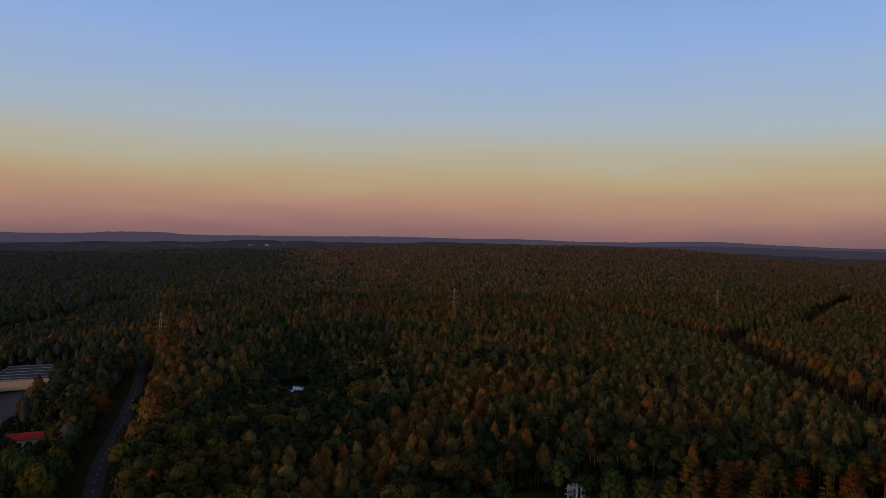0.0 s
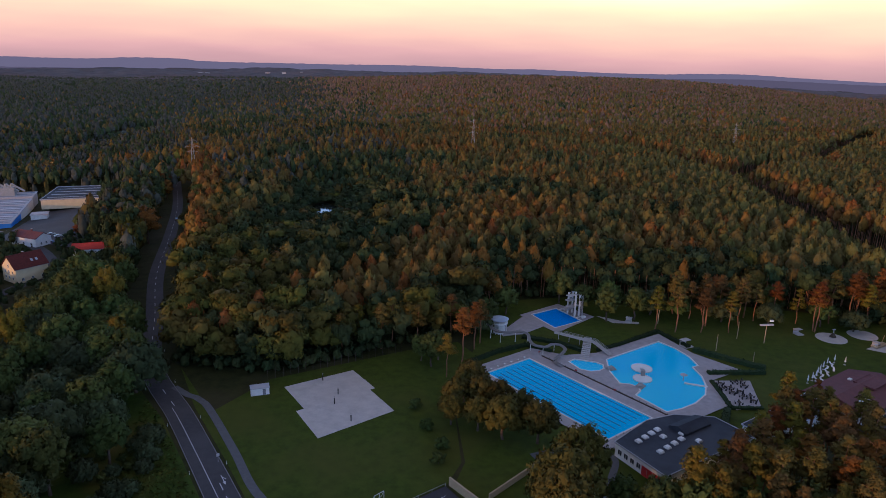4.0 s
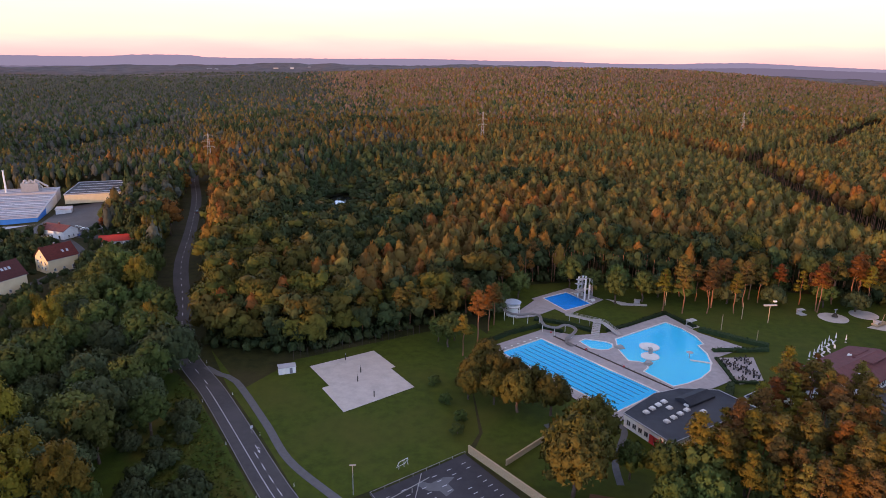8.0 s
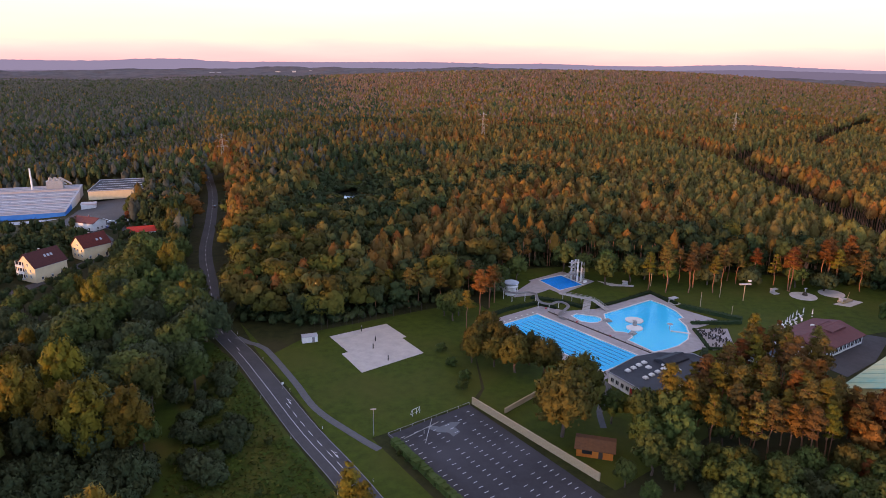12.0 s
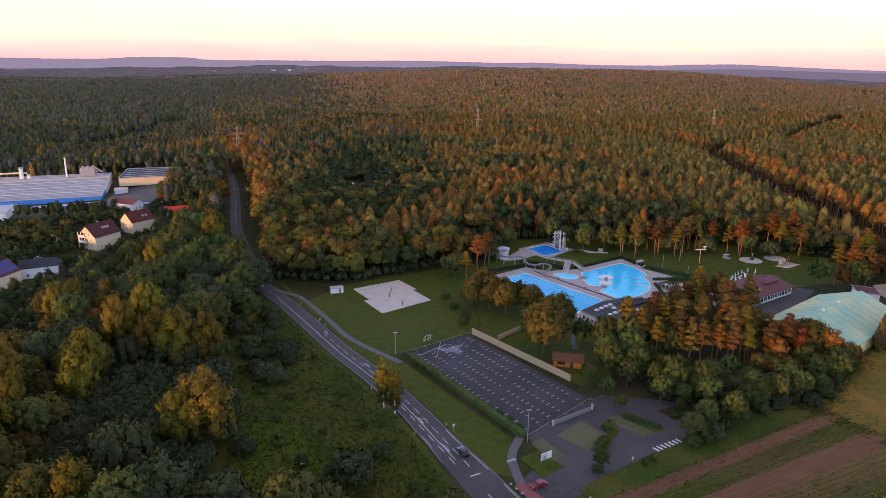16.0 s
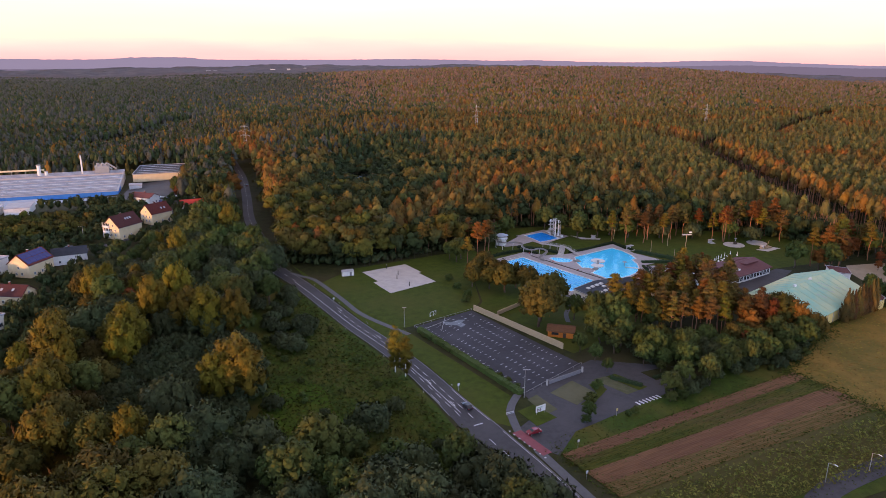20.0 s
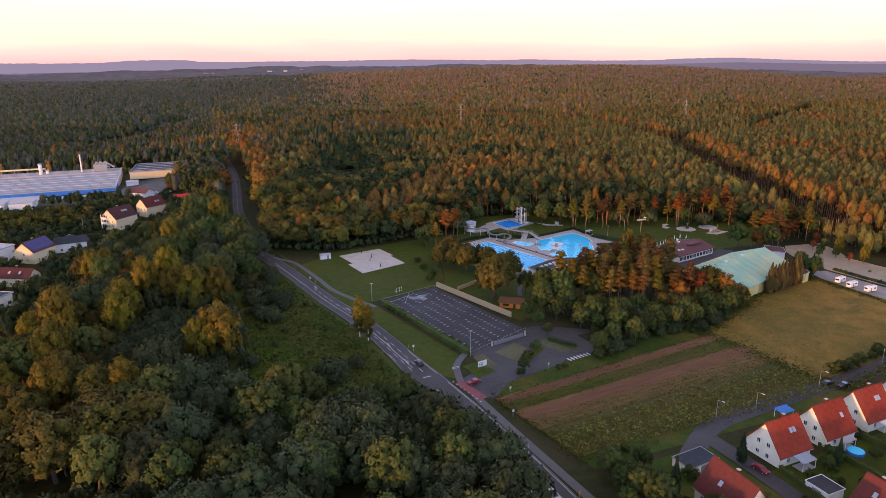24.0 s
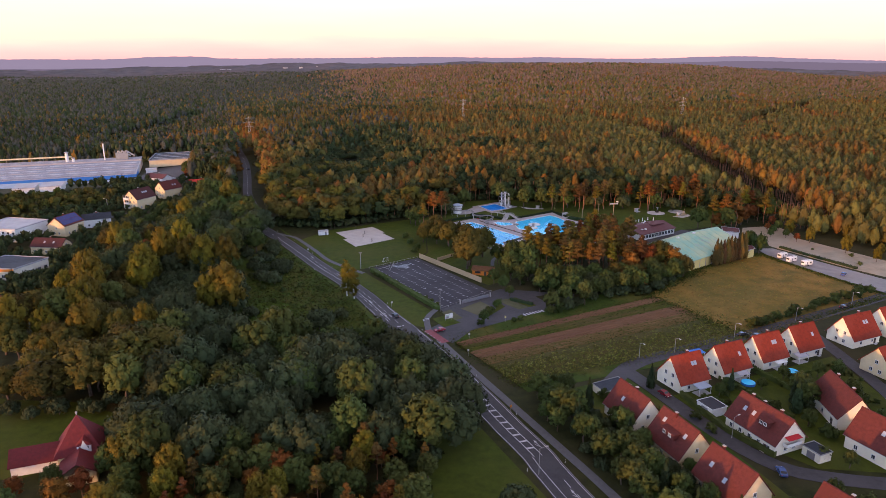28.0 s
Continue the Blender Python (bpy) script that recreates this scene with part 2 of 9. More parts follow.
M["leaf_green"] = material("leaf_green", (0.064, 0.083, 0.020), (0.048, 0.064, 0.017), 0.3, 0.8, rand=0.28, hue=0.025, third=(0.068, 0.075, 0.018))
M["leaf_willow"] = material("leaf_willow", (0.050, 0.064, 0.027), (0.038, 0.050, 0.022), 0.3, 0.8, rand=0.26, hue=0.018, third=(0.058, 0.066, 0.025))
M["leaf_gold"] = material("leaf_gold", (0.140, 0.106, 0.012), (0.090, 0.080, 0.011), 0.3, 0.8, rand=0.25, hue=0.02, third=(0.160, 0.108, 0.012))
M["leaf_olive"] = material("leaf_olive", (0.078, 0.065, 0.013), (0.055, 0.051, 0.011), 0.3, 0.8, rand=0.3, hue=0.02, third=(0.093, 0.064, 0.013))
M["leaf_rust"] = material("leaf_rust", (0.185, 0.068, 0.014), (0.125, 0.052, 0.012), 0.7, 0.8, rand=0.3, hue=0.02, third=(0.16, 0.066, 0.02))
# Orange evening sun on pine crowns is mixed into the needle colour.
M["leaf_pine"] = material("leaf_pine", (0.135, 0.084, 0.020), (0.088, 0.062, 0.017), 0.7, 0.85, rand=0.3, hue=0.035, third=(0.15, 0.074, 0.02))
M["leaf_cypress"] = material("leaf_cypress", (0.125, 0.066, 0.020), (0.062, 0.050, 0.018), 0.5, 0.85, rand=0.35, hue=0.03, third=(0.085, 0.070, 0.022))
M["leaf_dark"] = material("leaf_dark", (0.030, 0.046, 0.018), (0.020, 0.032, 0.014), 0.7, 0.85, rand=0.3, hue=0.02)
M["wood_far"] = material("wood_far", (0.130, 0.086, 0.023), (0.098, 0.070, 0.020), 0.3, 0.9, rand=0.20, hue=0.014, tint=True, third=(0.118, 0.080, 0.022))
# Rust holds autumn colour and the orange of low sun on crowns.
M["wood_rust"] = material("wood_rust", (0.185, 0.086, 0.019), (0.140, 0.072, 0.017), 0.3, 0.9, rand=0.24, hue=0.02, tint=True)
M["wood_leafy"] = material("wood_leafy", (0.076, 0.074, 0.014), (0.053, 0.055, 0.012), 0.4, 0.9, rand=0.32, hue=0.03, tint=True, third=(0.094, 0.070, 0.015))
M["wood_deep"] = material("wood_deep", (0.040, 0.054, 0.020), (0.028, 0.041, 0.016), 0.3, 0.9, rand=0.28, hue=0.02, tint=True, third=(0.052, 0.058, 0.02))
M["wood_green"] = material("wood_green", (0.116, 0.098, 0.027), (0.090, 0.080, 0.023), 0.3, 0.9, rand=0.22, hue=0.018, tint=True, third=(0.118, 0.094, 0.028))
# Haze over distant trees is mixed into the base colour of these two.
M["wood_haze_brown"] = material("wood_haze_brown", (0.172, 0.106, 0.064), (0.135, 0.088, 0.054), 0.3, 0.9, rand=0.18, hue=0.012, tint=True, third=(0.190, 0.100, 0.070))
M["wood_haze_slate"] = material("wood_haze_slate", (0.066, 0.068, 0.052), (0.050, 0.053, 0.042), 0.3, 0.9, rand=0.20, hue=0.015, tint=True, third=(0.076, 0.070, 0.053))
# Violet-grey haze over the far treetops is put into this colour.
M["canopy_haze"] = material("canopy_haze", (0.110, 0.096, 0.100), (0.072, 0.065, 0.070), 0.02, 0.95, 0.5, 0.06, third=(0.115, 0.090, 0.094))


M["wet"] = material("wet", (0.085, 0.080, 0.088), (0.05, 0.047, 0.052), 0.4, 0.42, spec=0.5)
for key, m_ in M.items():
    if key.startswith(("leaf", "wood_far", "wood_rust", "wood_leafy", "wood_deep", "wood_green", "wood_haze_brown", "wood_haze_slate", "canopy", "lawn", "meadow", "strip_grass", "weedy", "forest", "soil", "stubble", "crop", "roof_red", "roof_wine", "roof_brown")):
        m_.node_tree.nodes["Principled BSDF"].inputs["Specular IOR Level"].default_value = 0.10


def water_material(name, tint, rough=0.06):
    m = bpy.data.materials.new(name)
    m.use_nodes = True
    n, l = m.node_tree.nodes, m.node_tree.links
    n.clear()
    out = n.new("ShaderNodeOutputMaterial")
    tr = n.new("ShaderNodeBsdfTransparent")
    tr.inputs[0].default_value = (*tint, 1)
    gl = n.new("ShaderNodeBsdfGlossy")
    gl.inputs["Roughness"].default_value = rough
    fr = n.new("ShaderNodeFresnel")
    fr.inputs[0].default_value = 1.14
    ns = n.new("ShaderNodeTexNoise")
    ns.inputs["Scale"].default_value = 1.3
    ns.inputs["Detail"].default_value = 3
    bp = n.new("ShaderNodeBump")
    bp.inputs["Strength"].default_value = 0.25
    bp.inputs["Distance"].default_value = 0.1
    co = n.new("ShaderNodeTexCoord")
    l.new(co.outputs["Object"], ns.inputs["Vector"])
    l.new(ns.outputs[0], bp.inputs["Height"])
    l.new(bp.outputs[0], gl.inputs["Normal"])
    l.new(bp.outputs[0], fr.inputs["Normal"])
    mx = n.new("ShaderNodeMixShader")
    l.new(fr.outputs[0], mx.inputs[0])
    l.new(tr.outputs[0], mx.inputs[1])
    l.new(gl.outputs[0], mx.inputs[2])
    l.new(mx.outputs[0], out.inputs[0])
    return m


M["water"] = water_material("water", (0.88, 0.98, 1.0))


# Flat glowing colour in place of the haze over far hills.
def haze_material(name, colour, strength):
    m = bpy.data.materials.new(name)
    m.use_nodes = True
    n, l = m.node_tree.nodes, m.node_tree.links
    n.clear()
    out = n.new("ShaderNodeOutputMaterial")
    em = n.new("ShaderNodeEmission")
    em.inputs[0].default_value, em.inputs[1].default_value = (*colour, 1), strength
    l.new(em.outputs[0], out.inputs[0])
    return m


# ---- mesh helpers ----
from mathutils.geometry import tessellate_polygon


def mesh_of(name, verts, faces, mat, smooth=False):
    me = bpy.data.meshes.new(name)
    me.from_pydata([tuple(v) for v in verts], [], [tuple(f) for f in faces])
    me.materials.append(mat)
    if smooth:
        me.polygons.foreach_set("use_smooth", [True] * len(me.polygons))
    return me


def part(name, bm, mat, parent=None, label=""):
    if isinstance(bm, bpy.types.Mesh):
        me = bm
    else:
        me = bpy.data.meshes.new(name)
        bm.to_mesh(me)
        bm.free()
    if not me.materials:
        me.materials.append(mat)
    ob = new(name, me)
    if parent is not None:
        ob.parent = parent
    if label:
        ob["label"] = label
    return ob


def base(name, m, label, category, group="", kind=""):
    ob = new(name)
    ob.empty_display_size = 0.5
    ob.matrix_basis = m
    return tagged(ob, label, category, group, kind)


def add_box(bm, size, at, turn=None, bevel=0.0):
    r = bmesh.ops.create_cube(bm, size=1.0)
    m = Matrix.Translation(at) @ (turn or Matrix()) @ Matrix.Diagonal((*size, 1))
    bmesh.ops.transform(bm, matrix=m, verts=r["verts"])
    if bevel:
        edges = list({e for v in r["verts"] for e in v.link_edges})
        bmesh.ops.bevel(bm, geom=edges, offset=bevel, segments=1, affect="EDGES")
    return bm


def boxes(*items):
    bm = bmesh.new()
    for it in items:
        add_box(bm, *it)
    return bm


def add_rod(bm, a, b, r, r2=None, seg=8):
    a, b = Vector(a), Vector(b)
    d = b - a
    q = d.to_track_quat("Z", "Y").to_matrix().to_4x4()
    bmesh.ops.create_cone(bm, cap_ends=True, segments=seg, radius1=r, radius2=r if r2 is None else r2, depth=d.length,
                          matrix=Matrix.Translation((a + b) / 2) @ q)
    return bm


def rod(a, b, r, r2=None, seg=8):
    return add_rod(bmesh.new(), a, b, r, r2, seg)


def prism(pts, z0, z1, holes=()):
    """A slab over a polygon, with holes right through it."""
    loops = [[Vector((*p, 0)) for p in pts]] + [[Vector((*p, 0)) for p in h] for h in holes]
    flat = [v for lp in loops for v in lp]
    tris = tessellate_polygon(loops)
    n = len(flat)
    verts = [(v.x, v.y, z1) for v in flat] + [(v.x, v.y, z0) for v in flat]
    faces = []
    for a, b, c in tris:
        up = (flat[b] - flat[a]).cross(flat[c] - flat[a]).z > 0
        faces.append((a, b, c) if up else (a, c, b))
    i = 0
    for k, lp in enumerate(loops):
        area = sum(p.x * q.y - q.x * p.y for p, q in zip(lp, lp[1:] + lp[:1]))
        for j in range(len(lp)):
            a, b = i + j, i + (j + 1) % len(lp)
            f = (b, a, a + n, b + n)
            if (area < 0) != (k > 0):
                f = f[::-1]
            faces.append(f)
        i += len(lp)
    return verts, faces


def slab(name, pts, z0, z1, mat, parent=None, holes=(), label=""):
    v, f = prism(pts, z0, z1, holes)
    return part(name, mesh_of(name, v, f, mat), mat, parent, label)


def ribbon(name, line, widths, z, mat, parent=None, thick=0.08, shift=0.0):
    """A band of the given widths along a line in plan, offset sideways by shift."""
    n = len(line)
    verts, faces = [], []
    for i, (x, y) in enumerate(line):
        a, b = Vector(line[max(i - 1, 0)]), Vector(line[min(i + 1, n - 1)])
        d = (b - a).normalized()
        s = Vector((d.y, -d.x))
        w = widths[i] if isinstance(widths, (list, tuple)) else widths
        zz = z + ground_z(x, y)
        for k, dz in ((shift - w / 2, 0), (shift + w / 2, 0), (shift - w / 2, -thick), (shift + w / 2, -thick)):
            verts.append((x + s.x * k, y + s.y * k, zz + dz))
    for i in range(n - 1):
        p, q = 4 * i, 4 * i + 4
        faces += [(p, p + 1, q + 1, q), (p + 2, p, q, q + 2), (p + 1, p + 3, q + 3, q + 1)]
    return part(name, mesh_of(name, verts, faces, mat), mat, parent)


def smooth_line(pts, step=4.0):
    """Points every few metres along a Catmull-Rom curve."""
    P = [Vector(p) for p in pts]
    out = []
    for i in range(len(P) - 1):
        p0, p1, p2, p3 = P[max(i - 1, 0)], P[i], P[i + 1], P[min(i + 2, len(P) - 1)]
        k = max(1, int((p2 - p1).length / step))
        for j in range(k):
            t = j / k
            out.append(0.5 * (2 * p1 + (p2 - p0) * t + (2 * p0 - 5 * p1 + 4 * p2 - p3) * t * t + (3 * p1 - p0 - 3 * p2 + p3) * t ** 3))
    out.append(P[-1])
    return [tuple(v) for v in out]


def inside(x, y, poly):
    c, j = False, len(poly) - 1
    for i in range(len(poly)):
        (xi, yi), (xj, yj) = poly[i], poly[j]
        if (yi > y) != (yj > y) and x < (xj - xi) * (y - yi) / (yj - yi) + xi:
            c = not c
        j = i
    return c


def smoothstep(a, b, x):
    t = np.clip((np.asarray(x, float) - a) / (b - a), 0, 1)
    return t * t * (3 - 2 * t)


def ground_z(x, y):
    """The lie of the land: flat round the baths, falling gently away to the north with low swells."""
    x, y = np.asarray(x, float), np.asarray(y, float)
    far = smoothstep(150, 700, y)
    z = -0.0118 * np.clip(y - 150, 0, 1350)
    z = z + far * (5 * np.sin(x / 310 + 0.7) * np.sin(y / 420) + 4 * np.sin(x / 170 + y / 260))
    side = np.where(x < 560, 700.0, 750.0)
    z = z + 54 * np.exp(-(((x - 560) / side) ** 2 + ((y - 1850) / 600) ** 2))
    z = z - smoothstep(1300, 2000, y) * (14 * smoothstep(-300, -1500, x) + 32 * smoothstep(1150, 1750, x))
    z = z - 9 * np.exp(-(((x + 300) / 130) ** 2 + ((y - 640) / 330) ** 2))
    z = z - 6 * smoothstep(-120, -220, x) * smoothstep(150, 330, y)
    return z if z.ndim else float(z)


# ---- ground ----
def spaced(a, b, mid, fine, n):
    t = np.linspace(-1, 1, n)
    s = np.sinh(t * 3.6) / np.sinh(3.6)
    return np.where(s < 0, mid + s * (mid - a), mid + s * (b - mid)) * 1.0


gx, gy = spaced(-4800, 4800, 0, 0, 121), spaced(-1500, 4900, 40, 0, 141)
X, Y = np.meshgrid(gx, gy)
Z = ground_z(X, Y)
nx, ny = len(gx), len(gy)
gv = np.stack([X.ravel(), Y.ravel(), Z.ravel()], 1)
gf = [(j * nx + i, j * nx + i + 1, (j + 1) * nx + i + 1, (j + 1) * nx + i) for j in range(ny - 1) for i in range(nx - 1)]
ground = part("ground", mesh_of("ground", gv, gf, M["forest_floor"], True), None)
tagged(ground, "dark grassy and leaf-littered forest ground reaching the horizon", "ground", kind="structure")

# ---- roads ----
ROAD = [(-150, 520), (-126, 400), (-104.5, 306), (-90, 222), (-79, 150), (-66, 95), (-55.3, 49), (-39.2, 16), (-28.2, -8), (-16, -35), (-5.7, -55), (3.4, -75), (11.8, -98), (19.4, -119), (25.8, -135), (31.5, -151), (38.3, -172), (43.9, -191), (48.4, -205), (51.9, -221), (70.5, -285), (92, -360), (120, -460)]
road_line = smooth_line(ROAD, 6)
road_w = [float(np.interp(-y, [-60, 40, 75, 98, 116, 150, 230], [6.6, 7.3, 7.5, 8.2, 10.2, 9.2, 8.8])) for x, y in road_line]
road = ribbon("road", road_line, road_w, 0.10, M["asphalt"], thick=0.2)
tagged(road, "grey asphalt main road with worn white markings", "road", kind="structure")


def road_x(y):
    return float(np.interp(-y, [-p[1] for p in road_line], [p[0] for p in road_line]))


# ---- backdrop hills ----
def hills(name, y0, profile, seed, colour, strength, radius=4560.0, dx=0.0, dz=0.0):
    """A far ridge line: heights at places along it, with a wooded unevenness on top; its glow is painted haze."""
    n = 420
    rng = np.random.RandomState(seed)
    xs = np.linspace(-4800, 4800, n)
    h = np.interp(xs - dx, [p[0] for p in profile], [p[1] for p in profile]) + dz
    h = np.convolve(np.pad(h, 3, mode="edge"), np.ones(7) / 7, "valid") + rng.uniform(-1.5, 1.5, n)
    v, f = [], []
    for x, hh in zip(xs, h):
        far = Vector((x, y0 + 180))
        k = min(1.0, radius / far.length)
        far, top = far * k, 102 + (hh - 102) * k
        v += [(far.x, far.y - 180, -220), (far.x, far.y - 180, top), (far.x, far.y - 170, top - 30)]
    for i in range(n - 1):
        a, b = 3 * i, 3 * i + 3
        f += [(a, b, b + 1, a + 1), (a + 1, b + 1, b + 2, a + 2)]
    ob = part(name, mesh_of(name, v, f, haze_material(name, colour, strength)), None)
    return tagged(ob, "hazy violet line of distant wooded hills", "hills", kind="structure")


SKYLINE = [(-4800, 10), (-2187, 24), (-1787, 21), (-1514, 24), (-1410, 36), (-1061, 39), (-915, 23), (-636, 23), (-88, 25), (514, 31), (1057, 21), (1295, 27), (1781, 13), (2278, 14), (2446, 23), (2873, 27), (3357, 8), (3890, -8), (4800, -14)]
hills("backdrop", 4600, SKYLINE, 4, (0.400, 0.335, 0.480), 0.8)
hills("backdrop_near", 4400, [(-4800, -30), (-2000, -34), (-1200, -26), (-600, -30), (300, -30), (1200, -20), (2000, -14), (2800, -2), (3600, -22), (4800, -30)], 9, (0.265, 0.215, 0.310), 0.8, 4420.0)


# ---- woods ----
def forest_edge(x):
    return float(np.interp(x, [-48, -16, 27, 45, 60, 75, 105, 130, 170, 215, 240, 251, 259, 267, 280, 330, 420, 600, 1500],
                           [48, 40, 58, 64, 82, 105, 108, 94, 94, 74, 48, 24, -4, -28, -54, -105, -150, -210, -360]))


def left_edge(x):
    return float(np.interp(x, [-900, -500, -300, -215, -165, -150, -138, -118, -100, -80, -60], [368, 374, 380, 378, 376, 345, 215, 200, 165, 120, 60]))


def in_hollow(x, y):
    """The gap in the woods round the pond, sized to show its water from the camera."""
    return ((x + 6.5) / 9.5) ** 2 + ((y - 283) / 27) ** 2 < 1


def is_forest(x, y):
    rx = road_x(y) if y < 520 else -150 - (y - 520) * 0.2
    if abs(x - rx) < (7.5 if y < 80 else 10.5) and y < 345:
        return False
    if x > rx:
        if y < forest_edge(x):
            return False
        if in_hollow(x, y):
            return False
        return True
    return y > left_edge(x)


def off_line(x, y, line):
    """How far a place lies from a line in plan."""
    best = 1e9
    for (ax, ay), (bx, by) in zip(line, line[1:]):
        t = max(0.0, min(1.0, ((x - ax) * (bx - ax) + (y - ay) * (by - ay)) / ((bx - ax) ** 2 + (by - ay) ** 2)))
        best = min(best, math.hypot(x - ax - t * (bx - ax), y - ay - t * (by - ay)))
    return best


RIDE_A = [(266, 30), (276, 120), (300, 225), (332, 350), (334, 480), (318, 650), (270, 820), (180, 980)]
RIDE_B = [(350, 385), (390, 432), (477, 475), (645, 636), (760, 740)]


def young(x, y):
    """Stands of low young trees among the high woods west of the road."""
    return abs(x + 290 - 0.25 * (y - 680) + 14 * math.sin(y / 60)) < 30 and 560 < y < 860


POWER = [(-420, 330), (-114, 412), (134.6, 516), (467, 602), (900, 715)]


def ride(x, y):
    """Open strips through the woods: the power line and the cuts on the east side."""
    return off_line(x, y, POWER) < 9 or off_line(x, y, RIDE_A) < 15 or off_line(x, y, RIDE_B) < 11


def unit_ball(cuts):
    bm = bmesh.new()
    bmesh.ops.create_icosphere(bm, subdivisions=cuts, radius=1.0)
    v = np.array([p.co[:] for p in bm.verts])
    f = np.array([[p.index for p in q.verts] for q in bm.faces], dtype=np.int64)
    bm.free()
    return v, f


BALL = {k: unit_ball(k) for k in (1, 2)}


def unit(a):
    return a / np.maximum(1e-9, np.linalg.norm(a, axis=1, keepdims=True))


def leaf_facets(rng, p, d, size, upright=0.0, tilt=0.75):
    """Small leafy facets at places p that face more or less along d; returns corners and their soft normals."""
    n = len(p)
    g = unit(d + tilt * rng.normal(size=(n, 3)))
    g = np.where((g * d).sum(1, keepdims=True) < 0.1, d, g)
    w = rng.normal(size=(n, 3)) + np.array((0, 0, upright * 4))
    t2 = unit(w - g * (w * g).sum(1, keepdims=True))
    t1 = np.cross(t2, g)
    s = size * (0.55 + 0.9 * rng.rand(n, 1))
    long = 0.75 + 0.7 * upright
    V = np.stack([p - t1 * s * 0.42 - t2 * s * 0.35, p + t1 * s * 0.42 - t2 * s * 0.35, p + t2 * s * long], 1)
    N = np.repeat(unit(d + 0.34 * rng.normal(size=(n, 3)))[:, None], 3, 1)
    return V.reshape(-1, 3), N.reshape(-1, 3)


def tuft_crown(seed, shape, n, size, core=0.86, cuts=1, upright=0.0, rough=0.16):
    """A crown of leafy facets over uneven lobes. shape: list of (centre, radii). Gives corners, triangles, normals."""
    rng = np.random.RandomState(seed)
    ball, faces = BALL[cuts]
    C, R = np.array([c for c, r in shape], float), np.array([r for c, r in shape], float)
    mid = np.average(C, axis=0, weights=R.prod(1))
    V, F, N = [], [], []
    o = 0
    for c, r in zip(C, R):
        k = core * (1 - rough + 2 * rough * rng.rand(len(ball), 1))
        v = c + ball * r * k
        V.append(v)
        N.append(unit(unit(ball / r) * 0.5 + unit(v - mid) * 0.6 + 0.25 * rng.normal(size=v.shape)))
        F.append(faces + o)
        o += len(v)
    w = (R[:, 0] * R[:, 2]) ** 0.9
    pick = rng.choice(len(shape), n, p=w / w.sum())
    d = unit(rng.normal(size=(n, 3)))
    d[:, 2] = np.where(d[:, 2] < -0.4, -0.6 * d[:, 2], d[:, 2])
    p = C[pick] + d * R[pick] * (core + (1.22 - core) * rng.rand(n, 1))
    v, nn = leaf_facets(rng, p, unit(unit(d / R[pick]) * 0.55 + unit(p - mid) * 0.6), size, upright)
    V.append(v)
    N.append(nn)
    F.append(np.arange(3 * n).reshape(-1, 3) + o)
    return np.concatenate(V), np.concatenate(F), np.concatenate(N)


def cone_crown(seed, n, size, profile, seg=7, lean=0.04, rough=0.2):
    """A conifer crown: an uneven turned body after a profile of radii from foot to tip, with needle tufts on it."""
    rng = np.random.RandomState(seed)
    rings = len(profile)
    V, F = [], []
    for k, r in enumerate(profile):
        z = k / rings
        cx_, cy_ = lean * rng.normal(size=2)
        for j in range(seg):
            a = 2 * math.pi * (j + 0.5 * (k % 2)) / seg
            q = 0.84 * r * (1 - rough + 2 * rough * rng.rand())
            V.append((cx_ + q * math.cos(a), cy_ + q * math.sin(a), z + 0.06 * rng.normal() / rings * 2))
    V.append((0, 0, 0.95))
    for k in range(rings - 1):
        for j in range(seg):
            a, b = k * seg + j, k * seg + (j + 1) % seg
            c, e = a + seg, b + seg
            F += [(a, b, c), (b, e, c)] if k % 2 == 0 else [(a, b, e), (a, e, c)]
    F += [((rings - 1) * seg + j, (rings - 1) * seg + (j + 1) % seg, rings * seg) for j in range(seg)]
    V = np.array(V)
    d = unit(V * np.array((1, 1, 0)) + np.array((0, 0, 0.22)) + 0.12 * rng.normal(size=V.shape))
    d[-1] = (0, 0, 1)
    F = np.array(F, dtype=np.int64)
    if n:
        z = rng.rand(n) ** 1.15
        a = rng.rand(n) * 6.283
        r = np.interp(z, np.arange(rings + 1) / rings, list(profile) + [0.02]) * (0.72 + 0.55 * rng.rand(n))
        out = np.stack([np.cos(a), np.sin(a), 0.25 + 0 * a], 1)
        p = np.stack([r * np.cos(a), r * np.sin(a), z], 1)
        v, nn = leaf_facets(rng, p, unit(out), size, 0.35, 0.6)
        F = np.concatenate([F, np.arange(3 * n).reshape(-1, 3) + len(V)])
        V, d = np.concatenate([V, v]), np.concatenate([d, nn])
    return V, F, d


def soft_mesh(name, V, F, N, mat, tint=None):
    """A mesh of triangles with its own soft normals."""
    me = bpy.data.meshes.new(name)
    me.vertices.add(len(V))
    me.vertices.foreach_set("co", V.ravel().astype(np.float32))
    me.loops.add(F.size)
    me.loops.foreach_set("vertex_index", F.ravel().astype(np.int32))
    me.polygons.add(len(F))
    me.polygons.foreach_set("loop_start", np.arange(0, F.size, 3, dtype=np.int32))
    if tint is not None:
        me.attributes.new("tint", "FLOAT", "POINT").data.foreach_set("value", tint.astype(np.float32))
    me.update(calc_edges=True)
    me.polygons.foreach_set("use_smooth", np.ones(len(F), dtype=bool))
    me.attributes.new("custom_normal", "FLOAT_VECTOR", "POINT").data.foreach_set("vector", N.ravel().astype(np.float32))
    me.update()
    me.materials.append(mat)
    return me


